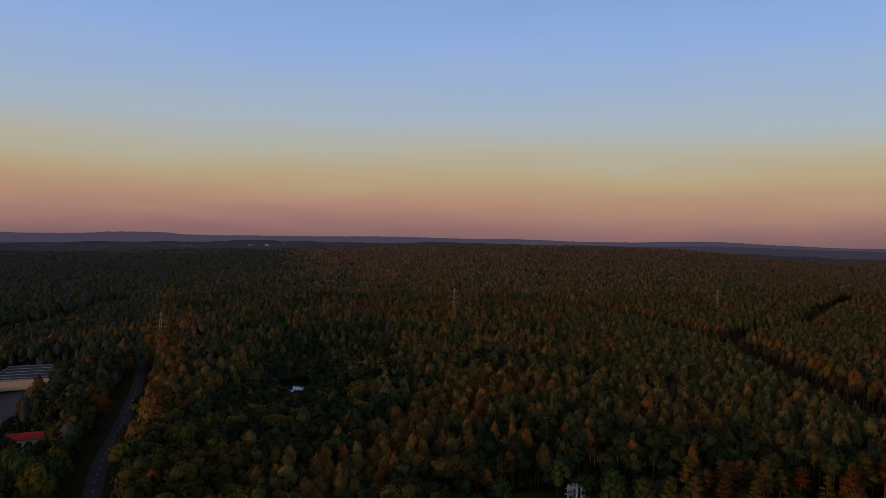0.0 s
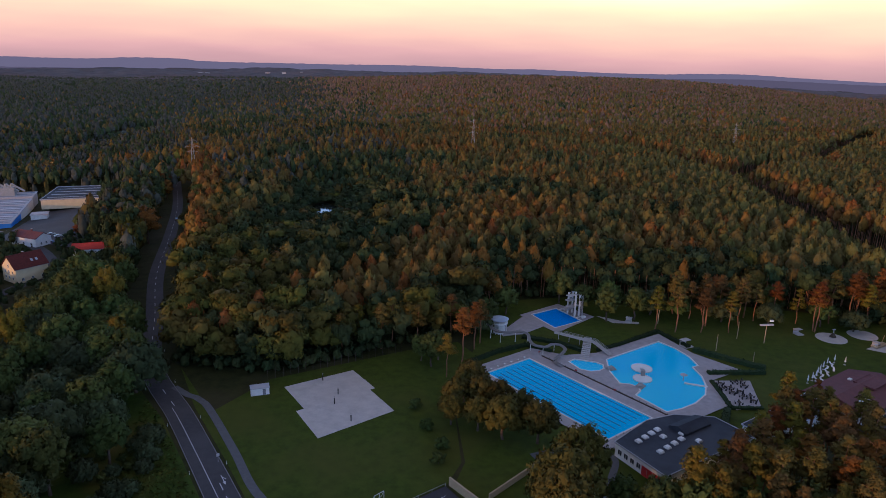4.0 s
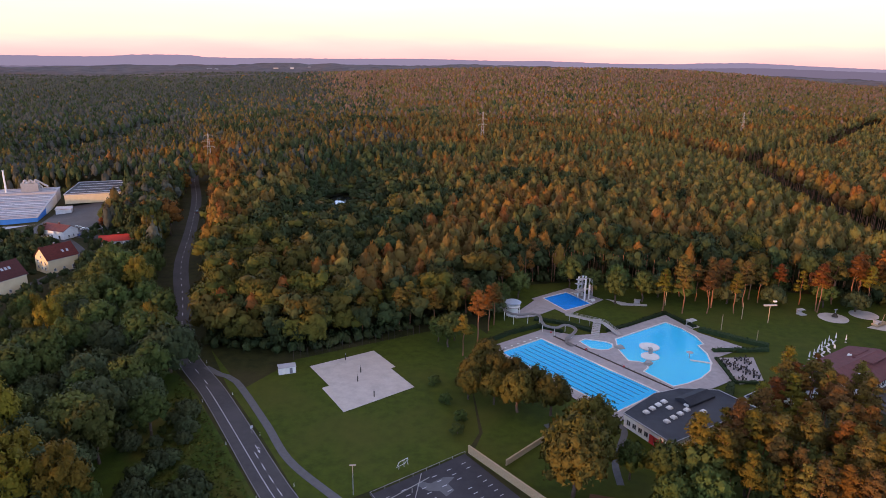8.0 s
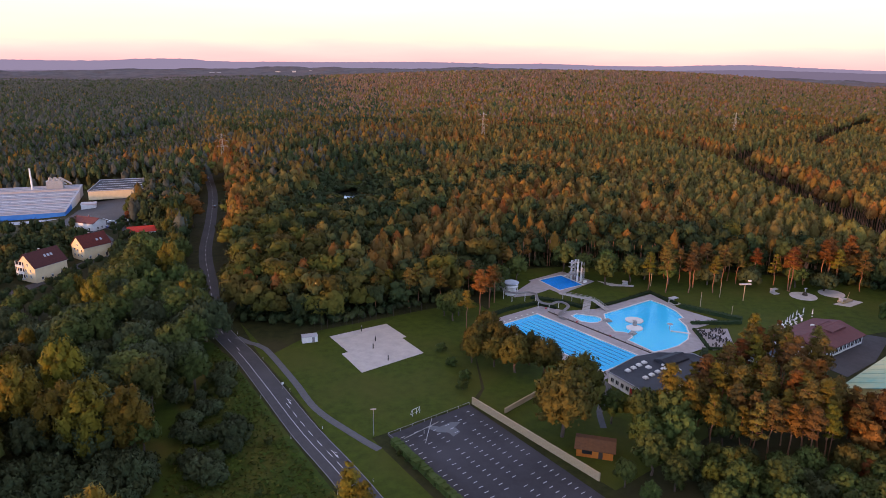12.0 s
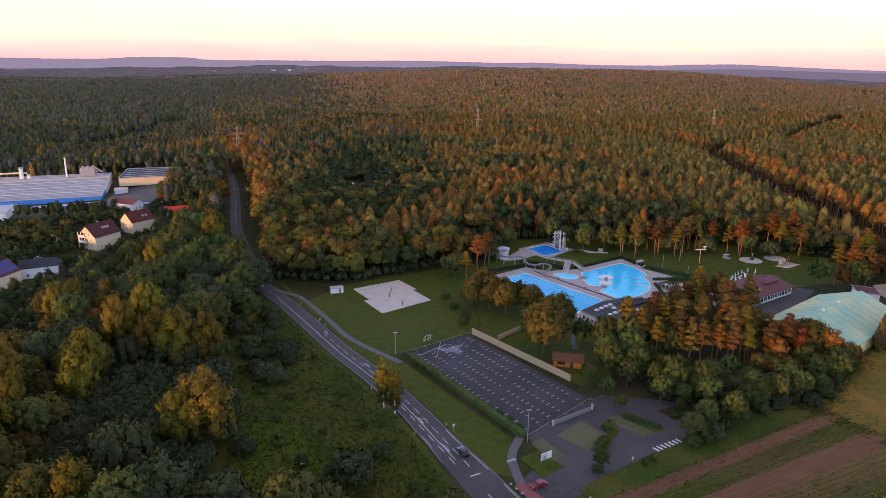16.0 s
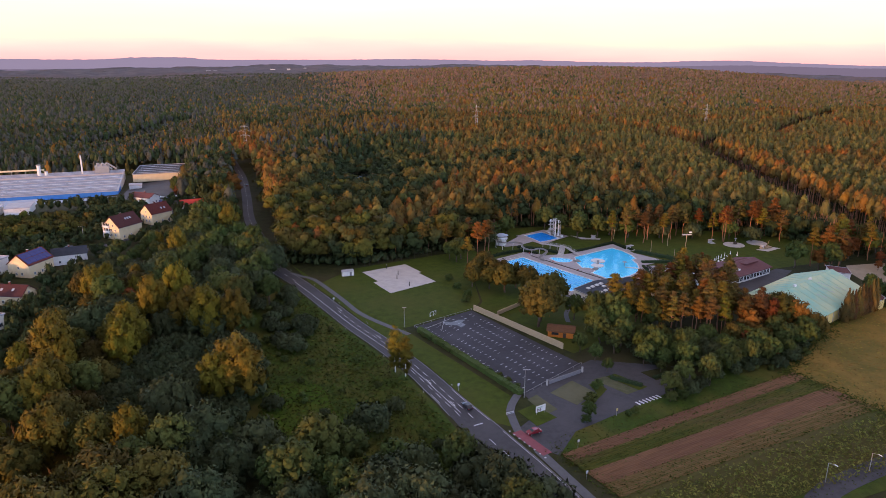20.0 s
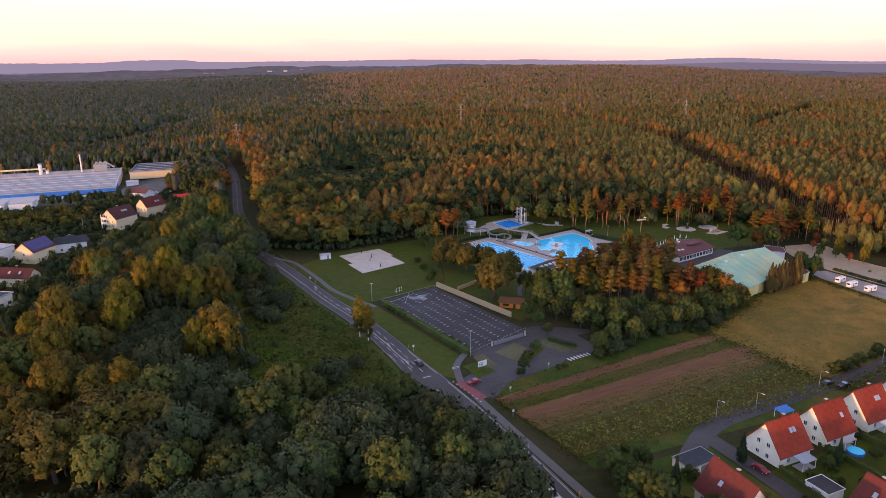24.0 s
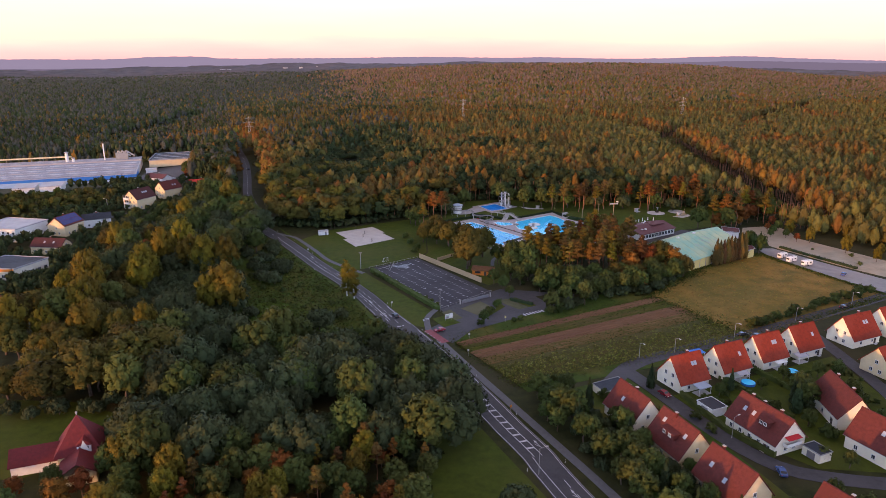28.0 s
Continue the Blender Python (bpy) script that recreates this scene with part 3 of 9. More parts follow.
def lumps(seed, n, spread=0.55, r=(0.30, 0.46), flat=0.8):
    rng = np.random.RandomState(seed)
    out = [((0, 0, 0.48), (0.62, 0.62, 0.42))]
    for k in range(n):
        a, z = rng.rand() * 6.283, 0.20 + 0.66 * rng.rand()
        d = spread * math.sqrt(max(0.05, 1 - (2 * z - 0.9) ** 2)) * (0.75 + 0.35 * rng.rand())
        q = rng.uniform(*r)
        out.append(((d * math.cos(a), d * math.sin(a), z), (q, q, q * flat * 0.75)))
    return out


def joined_woods(name, places, crowns, mat, label, trunk=None):
    """Many crowns in one mesh. places: rows of x, y, z of the crown's foot, radius, height, turn, tint."""
    V, F, T, N = [], [], [], []
    o = 0
    for i, (x, y, z, r, h, a, tint) in enumerate(places):
        cv, cf, cn = crowns[i % len(crowns)]
        ca, sa = math.cos(a), math.sin(a)
        turn = np.array(((ca, sa, 0), (-sa, ca, 0), (0, 0, 1)))
        V.append((cv @ turn) * np.array((r, r, h)) + np.array((x, y, z)))
        N.append(cn @ turn)
        F.append(cf + o)
        T.append(np.full(len(cv), tint))
        o += len(cv)
    mesh = soft_mesh(name, np.concatenate(V), np.concatenate(F), np.concatenate(N), mat, np.concatenate(T))
    ob = part(name, mesh, mat)
    return tagged(ob, label, "forest", kind="stuff")


def scatter(x0, x1, y0, y1, step, seed, ok):
    """A jittered grid of places."""
    rng = np.random.RandomState(seed)
    out = []
    for y in np.arange(y0, y1, step):
        for x in np.arange(x0, x1, step):
            px, py = x + rng.uniform(-0.42, 0.42) * step, y + rng.uniform(-0.42, 0.42) * step
            if ok(px, py):
                out.append((px, py))
    return out


def in_view(x, y, margin=40):
    """Inside the fan of ground that the flight looks over."""
    d = y + 150
    return -0.52 * (d + 200) - 20 - margin < x < 0.95 * d + 178 + margin


wood_rng = np.random.RandomState(11)
FIR = (0.16, 0.42, 0.50, 0.46, 0.38, 0.26)
PINE = (0.10, 0.36, 0.52, 0.54, 0.48, 0.34)
near_conifer = [cone_crown(s, 165, 0.115, FIR if s % 3 else PINE, 7) for s in range(9)]
light_conifer = [cone_crown(30 + s, 64, 0.17, FIR if s % 2 else PINE, 7) for s in range(9)]
light_leafy = [tuft_crown(20 + s, lumps(s, 6), 170, 0.17, 0.78) for s in range(7)]
near_leafy = [tuft_crown(20 + s, lumps(s, 8), 430, 0.115, 0.76) for s in range(7)]
mid_conifer = [cone_crown(40 + s, 12, 0.27, ((0.20, 0.46, 0.46, 0.32), (0.14, 0.44, 0.50, 0.40))[s % 2], 6) for s in range(9)]
far_conifer = [cone_crown(60 + s, 0, 0.3, (0.28, 0.50, 0.42), 5) for s in range(6)]


def wood_rows(pts, r, h, foot):
    rows = []
    for x, y in pts:
        k = 0.78 + 0.42 * wood_rng.rand()
        hh = h * k
        f = foot * k
        # Trees near the pond are lowered to open the camera's view of it.
        dip = min(1.0, math.hypot((x + 5) / 38, (y - 284) / 125))
        f, hh = f * max(0.0, dip * 1.25 - 0.25), hh * (0.45 + 0.55 * dip)
        if foot > 1 and x > -60 and y - forest_edge(x) < 8.5:
            f, hh = (f * 0.45, hh * 1.1) if x < 66 else (f * 0.75, hh + f * 0.1)
        if foot > 1 and x > 222 and y - forest_edge(x) < 45:
            f, hh = f * 0.3, hh * 1.15
        if foot > 5 and x < -90 and 0 < y - left_edge(x) < 16:
            f, hh = f * 0.2, hh * 1.3
        if foot > 5 and young(x, y):
            f, hh = f * 0.35, hh * 0.8
        rows.append((x, y, ground_z(x, y) + f, r * (0.75 + 0.5 * wood_rng.rand()), hh, wood_rng.rand() * 6.28, wood_rng.rand()))
    return rows


def patch(x, y):
    """Which stands are leafy, rust or plain pine."""
    return noise.noise(Vector((x / 75.0, y / 75.0, 3.1))) + 0.55 * noise.noise(Vector((x / 22.0, y / 22.0, 9.4)))


def stand(x, y):
    """The kind of wood at a place; its tone also stands in for sun, shade and haze there."""
    rx = road_x(y) if y < 520 else -150 - (y - 520) * 0.2
    p, r = patch(x, y), wood_rng.rand()
    # Farther off, more trees take the haze-tinted colours.
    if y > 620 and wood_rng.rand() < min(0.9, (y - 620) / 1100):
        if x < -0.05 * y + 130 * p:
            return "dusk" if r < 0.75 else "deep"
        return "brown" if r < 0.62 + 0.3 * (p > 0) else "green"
    if x < rx:
        if off_line(x, y, POWER) < 75 and y > 440 and x > -340:
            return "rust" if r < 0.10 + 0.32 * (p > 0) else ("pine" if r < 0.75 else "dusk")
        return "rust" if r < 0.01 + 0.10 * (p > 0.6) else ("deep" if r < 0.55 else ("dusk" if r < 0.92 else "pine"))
    if x - rx < 30 and 150 + 20 * p < y < 500:
        return "rust" if r < 0.62 else ("leafy" if r < 0.8 else "pine")
    hollow = ((x + 2 - (y - 200) * 0.10) / 46) ** 2 + ((y - 265) / 165) ** 2 < 0.9 + 1.3 * p
    if hollow and x - rx > 30:
        return "leafy" if r < 0.10 else ("pine" if r < 0.22 else "deep")
    if x < 66 and y - forest_edge(x) < 15:
        return "leafy" if r < 0.45 else "deep"
    if x - rx < 62 and y < 190 + 60 * p:
        return "leafy" if r < 0.70 else ("deep" if r < 0.88 else "rust")
    if y - forest_edge(x) < 30 and x < 250:
        return "deep" if r < 0.40 + 0.35 * (p < 0) else ("pine" if r < 0.72 else ("leafy" if r < 0.78 else "rust"))
    cut_a = off_line(x, y, RIDE_A)
    east = x > float(np.interp(y, [q[1] for q in RIDE_A], [q[0] for q in RIDE_A]))
    q = p + 0.20 * wood_rng.normal()
    if cut_a < 85 and y < 620:
        if east and cut_a < 34:
            return "rust" if r < 0.6 else "pine"
        return "green" if q < 0.42 else ("rust" if r > 0.6 else "pine")
    if east and y < 700:
        return "green" if q < 0.15 else ("rust" if q > 0.55 else "pine")
    if x < 60 and y > 300:
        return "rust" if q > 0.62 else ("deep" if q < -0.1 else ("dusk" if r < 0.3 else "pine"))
    return "rust" if q > 0.40 else ("deep" if q < -0.46 else ("green" if q < -0.12 else "pine"))


WOODS = {"leafy": ("leafy_woods", "wood_leafy", "dense broadleaf woods turning olive and gold"), "pine": ("pine_woods", "wood_far", "dense olive green conifer woods at dusk"),
         "rust": ("rust_woods", "wood_rust", "rust pines in the woods, orange sun mixed into their colour"), "deep": ("dark_woods", "wood_deep", "dark green trees in the woods"),
         "green": ("green_woods", "wood_green", "even stands of green young pines"), "dusk": ("slate_woods", "wood_haze_slate", "distant woods with dull grey haze mixed into their green"),
         "brown": ("brown_woods", "wood_haze_brown", "distant conifers with brownish haze mixed into their colour")}


def grow(pts, r, h, foot, crowns, leafy=None):
    kinds = {}
    for p in pts:
        kinds.setdefault(stand(*p), []).append(p)
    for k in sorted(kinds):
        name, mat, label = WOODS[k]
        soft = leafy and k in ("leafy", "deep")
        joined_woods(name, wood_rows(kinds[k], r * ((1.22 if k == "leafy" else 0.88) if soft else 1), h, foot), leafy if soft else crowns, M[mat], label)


def free(x, y):
    return is_forest(x, y) and in_view(x, y, 20) and not ride(x, y)


grow(scatter(-420, 620, -120, 150, 5.9, 5, free), 6.3, 9.0, 9.0, near_conifer, near_leafy)
grow(scatter(-420, 620, 150, 330, 5.9, 8, free), 6.3, 9.0, 9.0, light_conifer, light_leafy)
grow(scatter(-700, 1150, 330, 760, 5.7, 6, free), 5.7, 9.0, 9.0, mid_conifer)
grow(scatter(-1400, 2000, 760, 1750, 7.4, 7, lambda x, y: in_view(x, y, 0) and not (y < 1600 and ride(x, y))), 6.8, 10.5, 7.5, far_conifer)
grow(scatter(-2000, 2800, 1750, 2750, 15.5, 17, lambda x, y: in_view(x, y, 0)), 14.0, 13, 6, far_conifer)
under = scatter(-60, 420, 20, 130, 3.2, 18, lambda x, y: is_forest(x, y) and y - forest_edge(x) < 9 and in_view(x, y))
joined_woods("undergrowth", wood_rows(under, 2.6, 4.6, -0.2), [tuft_crown(90 + s, lumps(s, 3), 60, 0.3) for s in range(3)], M["wood_deep"], "dark undergrowth along the wood's edge")

low = scatter(-480, 800, 40, 900, 5.0, 19, lambda x, y: is_forest(x, y) and in_view(x, y, 0) and ride(x, y) and not in_hollow(x, y))
joined_woods("cut_scrub", wood_rows(low, 4.2, 3.6, 0.9), mid_conifer, M["wood_green"], "young trees and scrub in the forest cuts")
# bare trunks where the woods stand open to the lawns and the cuts
trunk_rng = np.random.RandomState(21)
stem = np.array([(math.cos(a), math.sin(a), z) for z in (0, 1) for a in (0, 1.257, 2.513, 3.770, 5.027)])
stem_f = np.array([q for j in range(5) for q in ((j, (j + 1) % 5, 5 + j), ((j + 1) % 5, 5 + (j + 1) % 5, 5 + j))], dtype=np.int64)
stems = []
for x, y in scatter(-60, 700, -60, 700, 3.6, 22, lambda x, y: is_forest(x, y) and in_view(x, y) and not ride(x, y)):
    if (y - forest_edge(x) < 16 and 66 < x < 222) or min(off_line(x, y, RIDE_A) - 15, off_line(x, y, RIDE_B) - 11) < 12:
        stems.append((x, y))
SV = [np.array([(x, y, ground_z(x, y))]) + stem * np.array((q, q, 13.5)) * np.where(stem[:, 2:] > 0, np.array((0.6, 0.6, 1)), 1) for (x, y), q in zip(stems, trunk_rng.uniform(0.14, 0.26, len(stems)))]
trunks = part("pine_trunks", soft_mesh("pine_trunks", np.concatenate(SV), np.concatenate([stem_f + 10 * k for k in range(len(stems))]), np.tile(stem * np.array((1, 1, 0)), (len(stems), 1)), M["bark_pine"]), None)
tagged(trunks, "bare reddish pine trunks along the wood's edge", "trunks", kind="stuff")

# the last of the forest: an uneven canopy sheet, tinted with haze
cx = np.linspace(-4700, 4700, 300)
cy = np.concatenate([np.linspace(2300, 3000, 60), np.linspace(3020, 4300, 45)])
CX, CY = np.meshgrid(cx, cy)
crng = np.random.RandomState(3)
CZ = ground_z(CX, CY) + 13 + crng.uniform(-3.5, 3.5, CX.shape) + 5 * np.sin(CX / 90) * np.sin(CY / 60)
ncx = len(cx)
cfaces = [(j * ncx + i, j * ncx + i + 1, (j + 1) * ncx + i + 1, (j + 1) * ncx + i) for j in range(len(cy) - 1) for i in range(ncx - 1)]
sheet = part("forest_canopy", mesh_of("forest_canopy", np.stack([CX.ravel(), CY.ravel(), CZ.ravel()], 1), cfaces, M["canopy_haze"]), None)
tagged(sheet, "distant unbroken forest canopy with haze put into its colour", "forest", kind="stuff")


# ---- lawns, fields, paths ----
def area(name, pts, z, mat, label, category, holes=()):
    ob = slab(name, pts, z - 0.12, z, mat, holes=holes)
    return tagged(ob, label, category, kind="structure")


LAWN = [(-31, 17), (-16, 37), (27, 55), (48, 62), (52, 52), (46, 40), (40, 20), (37, -15), (32, -24), (6, -38), (2, -40), (-12, -21), (-25, 3)]
area("lawn", LAWN, 0.06, M["lawn"], "mown green lawn round the beach volleyball sand", "lawn")
area("lawn", [(40, 20), (46, 40), (52, 52), (60, 80), (75, 104), (105, 107), (130, 93), (170, 93), (215, 76), (240, 56), (225, 20), (190, 12), (138, -6), (110, -40), (60, -70), (33, -26), (38, -15)], 0.05, M["lawn"],
     "mown sunbathing lawn between the pools and the trees", "lawn")
area("verge", [(-46, 48), (-31, 17), (-25, 3), (-12, -21), (2, -40), (31, -98), (28, -116), (22, -112), (8, -74), (-10, -38), (-23, -8), (-36, 20)], 0.04, M["lawn"], "grass verge between road and footpath", "verge")
area("meadow", [(-60, 42), (-43.5, 14), (-20.5, -36), (-1.5, -75), (7, -100), (16, -132), (26, -160), (-12, -140), (-50, -112), (-56, -60), (-66, 0)], 0.04, M["meadow"], "rough uncut meadow beside the road", "meadow")

M["fresh_grass"] = material("fresh_grass", (0.060, 0.105, 0.010), (0.040, 0.070, 0.008), 0.5, 0.95, 0.8, 4.0, third=(0.070, 0.085, 0.012), spec=0.05)
area("meadow_patch", [(-42, -82), (-34, -78), (-27, -84), (-24, -96), (-19, -108), (-22, -118), (-30, -124), (-39, -118), (-43, -104), (-45, -92)], 0.05, M["fresh_grass"], "fresh green grass patch in the meadow", "meadow")
FIELD_L0, FIELD_L1 = Vector((36, -129)), Vector((53, -168))
FIELD_R0, FIELD_R1 = Vector((127, -92)), Vector((148, -143))


def band(a, b):
    return [tuple(FIELD_L0.lerp(FIELD_L1, a)), tuple(FIELD_R0.lerp(FIELD_R1, a)), tuple(FIELD_R0.lerp(FIELD_R1, b)), tuple(FIELD_L0.lerp(FIELD_L1, b))]


for k, (a, b, mat, lab) in enumerate([(-0.22, 0.035, "meadow", "rough grass strip at the field edge"), (0.035, 0.13, "soil", "narrow weedy strip of reddish soil"),
                                      (0.13, 0.255, "strip_grass", "green strip between ploughed soil"), (0.255, 0.40, "soil", "ploughed reddish brown field soil"),
                                      (0.40, 0.54, "weedy_soil", "reddish soil strip overgrown with weeds"),
                                      (0.54, 0.92, "crop_ground", "field strip with rows of low crop"), (0.92, 1.06, "meadow", "grass track along the field")]):
    area("field_strip", band(a, b), 0.05 + 0.002 * k, M[mat], lab, "field")
area("field", [(122, -94), (150, -70), (164, -59), (204, -38), (210, -39), (213, -53), (223, -84), (231, -106), (190, -122), (144, -143)], 0.043, M["stubble"], "mown tan and olive stubble field", "field")

tagged(ribbon("footpath", smooth_line([(-45, 34), (-39.5, 28), (-33.6, 22.5), (-21.6, -3.6), (-13.6, -22.6), (-2.2, -38.5), (4, -46)], 3), 2.2, 0.10, M["path"]), "narrow grey asphalt footpath", "footpath", kind="structure")
tagged(ribbon("footpath", smooth_line([(33, -97), (28.5, -106), (28, -118)], 3), 2.4, 0.10, M["path"]), "grey footpath leading to the crossing", "footpath", kind="structure")
tagged(ribbon("cycle_path", smooth_line([(31, -128), (38.3, -150.8), (47.6, -178.7), (55.9, -203.9), (62, -223), (82, -290), (104, -365)], 4), 2.6, 0.10, M["path"]), "grey cycle path beside the main road", "cycle path", kind="structure")
tagged(ribbon("crossing", [(27.5, -118), (33, -130)], 3.0, 0.135, M["red_paving"]), "red paved cycle crossing", "crossing", kind="structure")

# ---- car park ----
CP = [Vector((6.6, -39.3)), Vector((31.5, -24.7)), Vector((59.7, -78.8)), Vector((35, -97.5))]
car_park = area("car_park", [tuple(p) for p in CP], 0.10, M["asphalt_dark"], "dark empty asphalt car park with white bay marks", "car park")
area("forecourt", [(35, -97.5), (59.7, -78.8), (64, -76), (95, -86), (91, -96), (76, -104), (44, -120), (36, -131), (28.5, -124), (27, -118), (33, -112), (38, -108)], 0.09, M["asphalt"], "asphalt entrance and drive of the car park", "drive")
tick = mesh_of("bay_mark", [(-0.65, -0.09, 0), (0.65, -0.09, 0), (0.65, 0.09, 0), (-0.65, 0.09, 0)], [(0, 1, 2, 3)], M["paint"])
for r in range(6):
    for k in range(26):
        f, g = 0.10 + 0.80 * r / 5, 0.05 + 0.90 * k / 25
        p = CP[0].lerp(CP[1], f).lerp(CP[3].lerp(CP[2], f), g)
        if (r + k) % 11 == 7:
            continue
        m = part("bay_mark", tick, None, car_park)
        m.matrix_basis = pose(p.x, p.y, 0.11, 0, 0, 30)


puddle = slab("puddle", [(17.6, -36.6), (18.8, -35.2), (21.2, -36.4), (24.6, -34.2), (27.4, -34.4), (25.4, -37.0), (26.6, -39.6), (24.4, -41.8), (23.2, -39.6), (20.4, -39.2)], 0.08, 0.106, M["wet"])
tagged(puddle, "shallow rain puddle mirroring sky on asphalt", "puddle", kind="structure")

# ---- boundary wall of the baths ----
def run_wall(name, pts, h, t, mat, label, step=2.5):
    root = base(name, pose(*pts[0], 0), label, "wall", kind="structure")
    o = Vector(pts[0])
    for a, b in zip(pts, pts[1:]):
        a, b = Vector(a) - o, Vector(b) - o
        d = b - a
        n = max(1, round(d.length / step))
        ang = math.atan2(d.y, d.x)
        for k in range(n):
            c = a.lerp(b, (k + 0.5) / n)
            bm = boxes(((d.length / n - 0.03, t, h), (0, 0, h / 2)), ((d.length / n - 0.03, t + 0.08, 0.1), (0, 0, h + 0.05)))
            p = part("panel", bm, mat, root)
            p.matrix_basis = Matrix.Translation((c.x, c.y, 0.02 * (k % 2))) @ Matrix.Rotation(ang, 4, "Z")
    return root


run_wall("wall_south", [(32.5, -24.2), (57.3, -66)], 2.2, 0.35, M["wood_tan"], "long tan boundary wall of the baths")
run_wall("wall_inner", [(41, -31), (56, -19)], 1.6, 0.3, M["wood_tan"], "low tan garden wall among the trees")

# ---- beach volleyball ----
sand = slab("sand_court", [(0, 0), (21.6, 13.2), (15.0, 27.0), (16.6, 27.9), (9.9, 41.2), (-11.4, 31.0), (-4.6, 16.6), (-6.8, 15.4)], -0.05, 0.14, M["sand"])
tagged(sand, "pale beach volleyball sand area of two courts", "sand court", kind="structure")


def net_post(x, y):
    root = base("net_post", pose(x, y, 0.14), "grey volleyball net post with dark padding", "post", "volleyball posts")
    part("pole", rod((0, 0, 0), (0, 0, 2.6), 0.06), M["galv"], root)
    part("padding", rod((0, 0, 0.05), (0, 0, 1.9), 0.16), M["black"], root)


for x, y in [(0.3, 34.4), (5.2, 24.8), (4.2, 18.6), (9.0, 8.2)]:
    net_post(x, y)


# ---- pools ----
PU, PV = Vector((0.508, -0.861)), Vector((0.861, 0.508))
PB = Vector((70.7, 45.1))


def pl(s, t):
    p = PB + PU * s + PV * t
    return (p.x, p.y)


MAIN_POOL = [pl(0, 0), pl(50, 0), pl(50, -19.5), pl(0, -19.5)]
KID_POOL = [(84.0, 41.5), (86.5, 43.2), (93.0, 40.2), (94.6, 38.2), (94.0, 35.6), (91.8, 34.0), (89.0, 33.9), (86.0, 35.6)]
FAN_POOL = [(95.5, 33.5), (97.8, 42.2), (123.0, 55.8), (126.3, 49.5), (128.0, 42.0), (127.6, 35.1), (125.0, 34.0), (124.8, 27.0), (122.8, 20.5), (119.4, 14.5), (113.6, 9.6), (107.8, 6.8), (102.5, 5.3), (97.5, 16.0),
            (100.2, 18.6), (100.6, 21.6), (98.6, 23.6), (95.6, 24.5)]
DECK_Z, WATER_Z = 0.34, 0.27
DECK = [pl(-6, -24), pl(-6, 7), (84, 47), (96, 48), (126.3, 63.2), (131, 45), (141, 30.5), (127.4, 24.0), (123, 7), (112, 1.5), (99, -4), pl(54, 0), pl(54, -24)]


def grown(poly, d):
    c = Vector((sum(p[0] for p in poly) / len(poly), sum(p[1] for p in poly) / len(poly)))
    n = len(poly)
    out = []
    for i in range(n):
        a, p, b = Vector(poly[i - 1]), Vector(poly[i]), Vector(poly[(i + 1) % n])
        e1, e2 = (p - a).normalized(), (b - p).normalized()
        n1, n2 = Vector((e1.y, -e1.x)), Vector((e2.y, -e2.x))
        m = (n1 + n2)
        m = m / max(0.35, m.dot(n1)) * d
        area2 = sum(poly[k - 1][0] * poly[k][1] - poly[k][0] * poly[k - 1][1] for k in range(n))
        out.append(tuple(p + (m if area2 > 0 else -m)))
    return out


deck = area("pool_deck", DECK, DECK_Z, M["deck"], "grey paved deck round the swimming pools", "pool deck", holes=[grown(p, 0.45) for p in (MAIN_POOL, KID_POOL, FAN_POOL)])


def pool(name, poly, floor, label, lanes=0, rim=0.45):
    root = base(name, pose(poly[0][0], poly[0][1], 0), label, "swimming pool", kind="structure")
    o = poly[0]
    loc = [(p[0] - o[0], p[1] - o[1]) for p in poly]
    slab("basin_floor", loc, 0.06, 0.10, floor, root)
    slab("rim", grown(loc, rim), 0.0, DECK_Z + 0.05, M["white"], root, holes=[loc], label="white overflow rim")
    w = slab("water", loc, WATER_Z - 0.01, WATER_Z, M["water"], root, label="clear blue water")
    w.visible_shadow = False
    for k in range(lanes):
        t = -19.5 * (k + 0.5) / lanes
        a, b = Vector(pl(2.5, t)), Vector(pl(47.5, t))
        d = PV * 0.16
        q = [a - d, b - d, b + d, a + d]
        slab("lane_line", [(p.x - o[0], p.y - o[1]) for p in q], 0.10, 0.125, M["lane"], root)
    return root


pool("main_pool", MAIN_POOL, M["pool_floor"], "long bright blue swimming pool with dark lane lines", 8)
pool("children_pool", KID_POOL, M["pool_floor_light"], "small light blue paddling pool")
pool("fan_pool", FAN_POOL, M["pool_floor_light"], "fan-shaped light blue leisure pool")
DIVE = [(82.7, 86.6), (94.6, 92.6), (100.6, 78.6), (88.0, 72.2)]
area("diving_deck", [(77.5, 86.5), (97, 98.2), (107.5, 82.5), (87.3, 67.2)], DECK_Z, M["deck"], "grey paved deck round the diving pool", "pool deck", holes=[grown(DIVE, 0.45)])
pool("diving_pool", DIVE, M["pool_floor_deep"], "square deep blue diving pool")
area("slide_landing", [(64, 72), (70, 74.5), (78.5, 85), (84, 74), (74, 67), (66, 65.5)], DECK_Z - 0.04, M["deck"], "paved way from slide tower to the diving pool", "paving")


# ---- houses and halls ----
def gable_mesh(L, W, eave, ridge, low=0.0):
    x, w = L / 2, W / 2
    v = [(-x, -w, low), (x, -w, low), (x, w, low), (-x, w, low), (-x, -w, eave), (x, -w, eave), (x, w, eave), (-x, w, eave), (-x, 0, ridge), (x, 0, ridge)]
    return v, [(0, 1, 5, 4), (1, 2, 6, 9, 5), (2, 3, 7, 6), (3, 0, 4, 8, 7), (4, 5, 9, 8), (6, 7, 8, 9), (3, 2, 1, 0)]


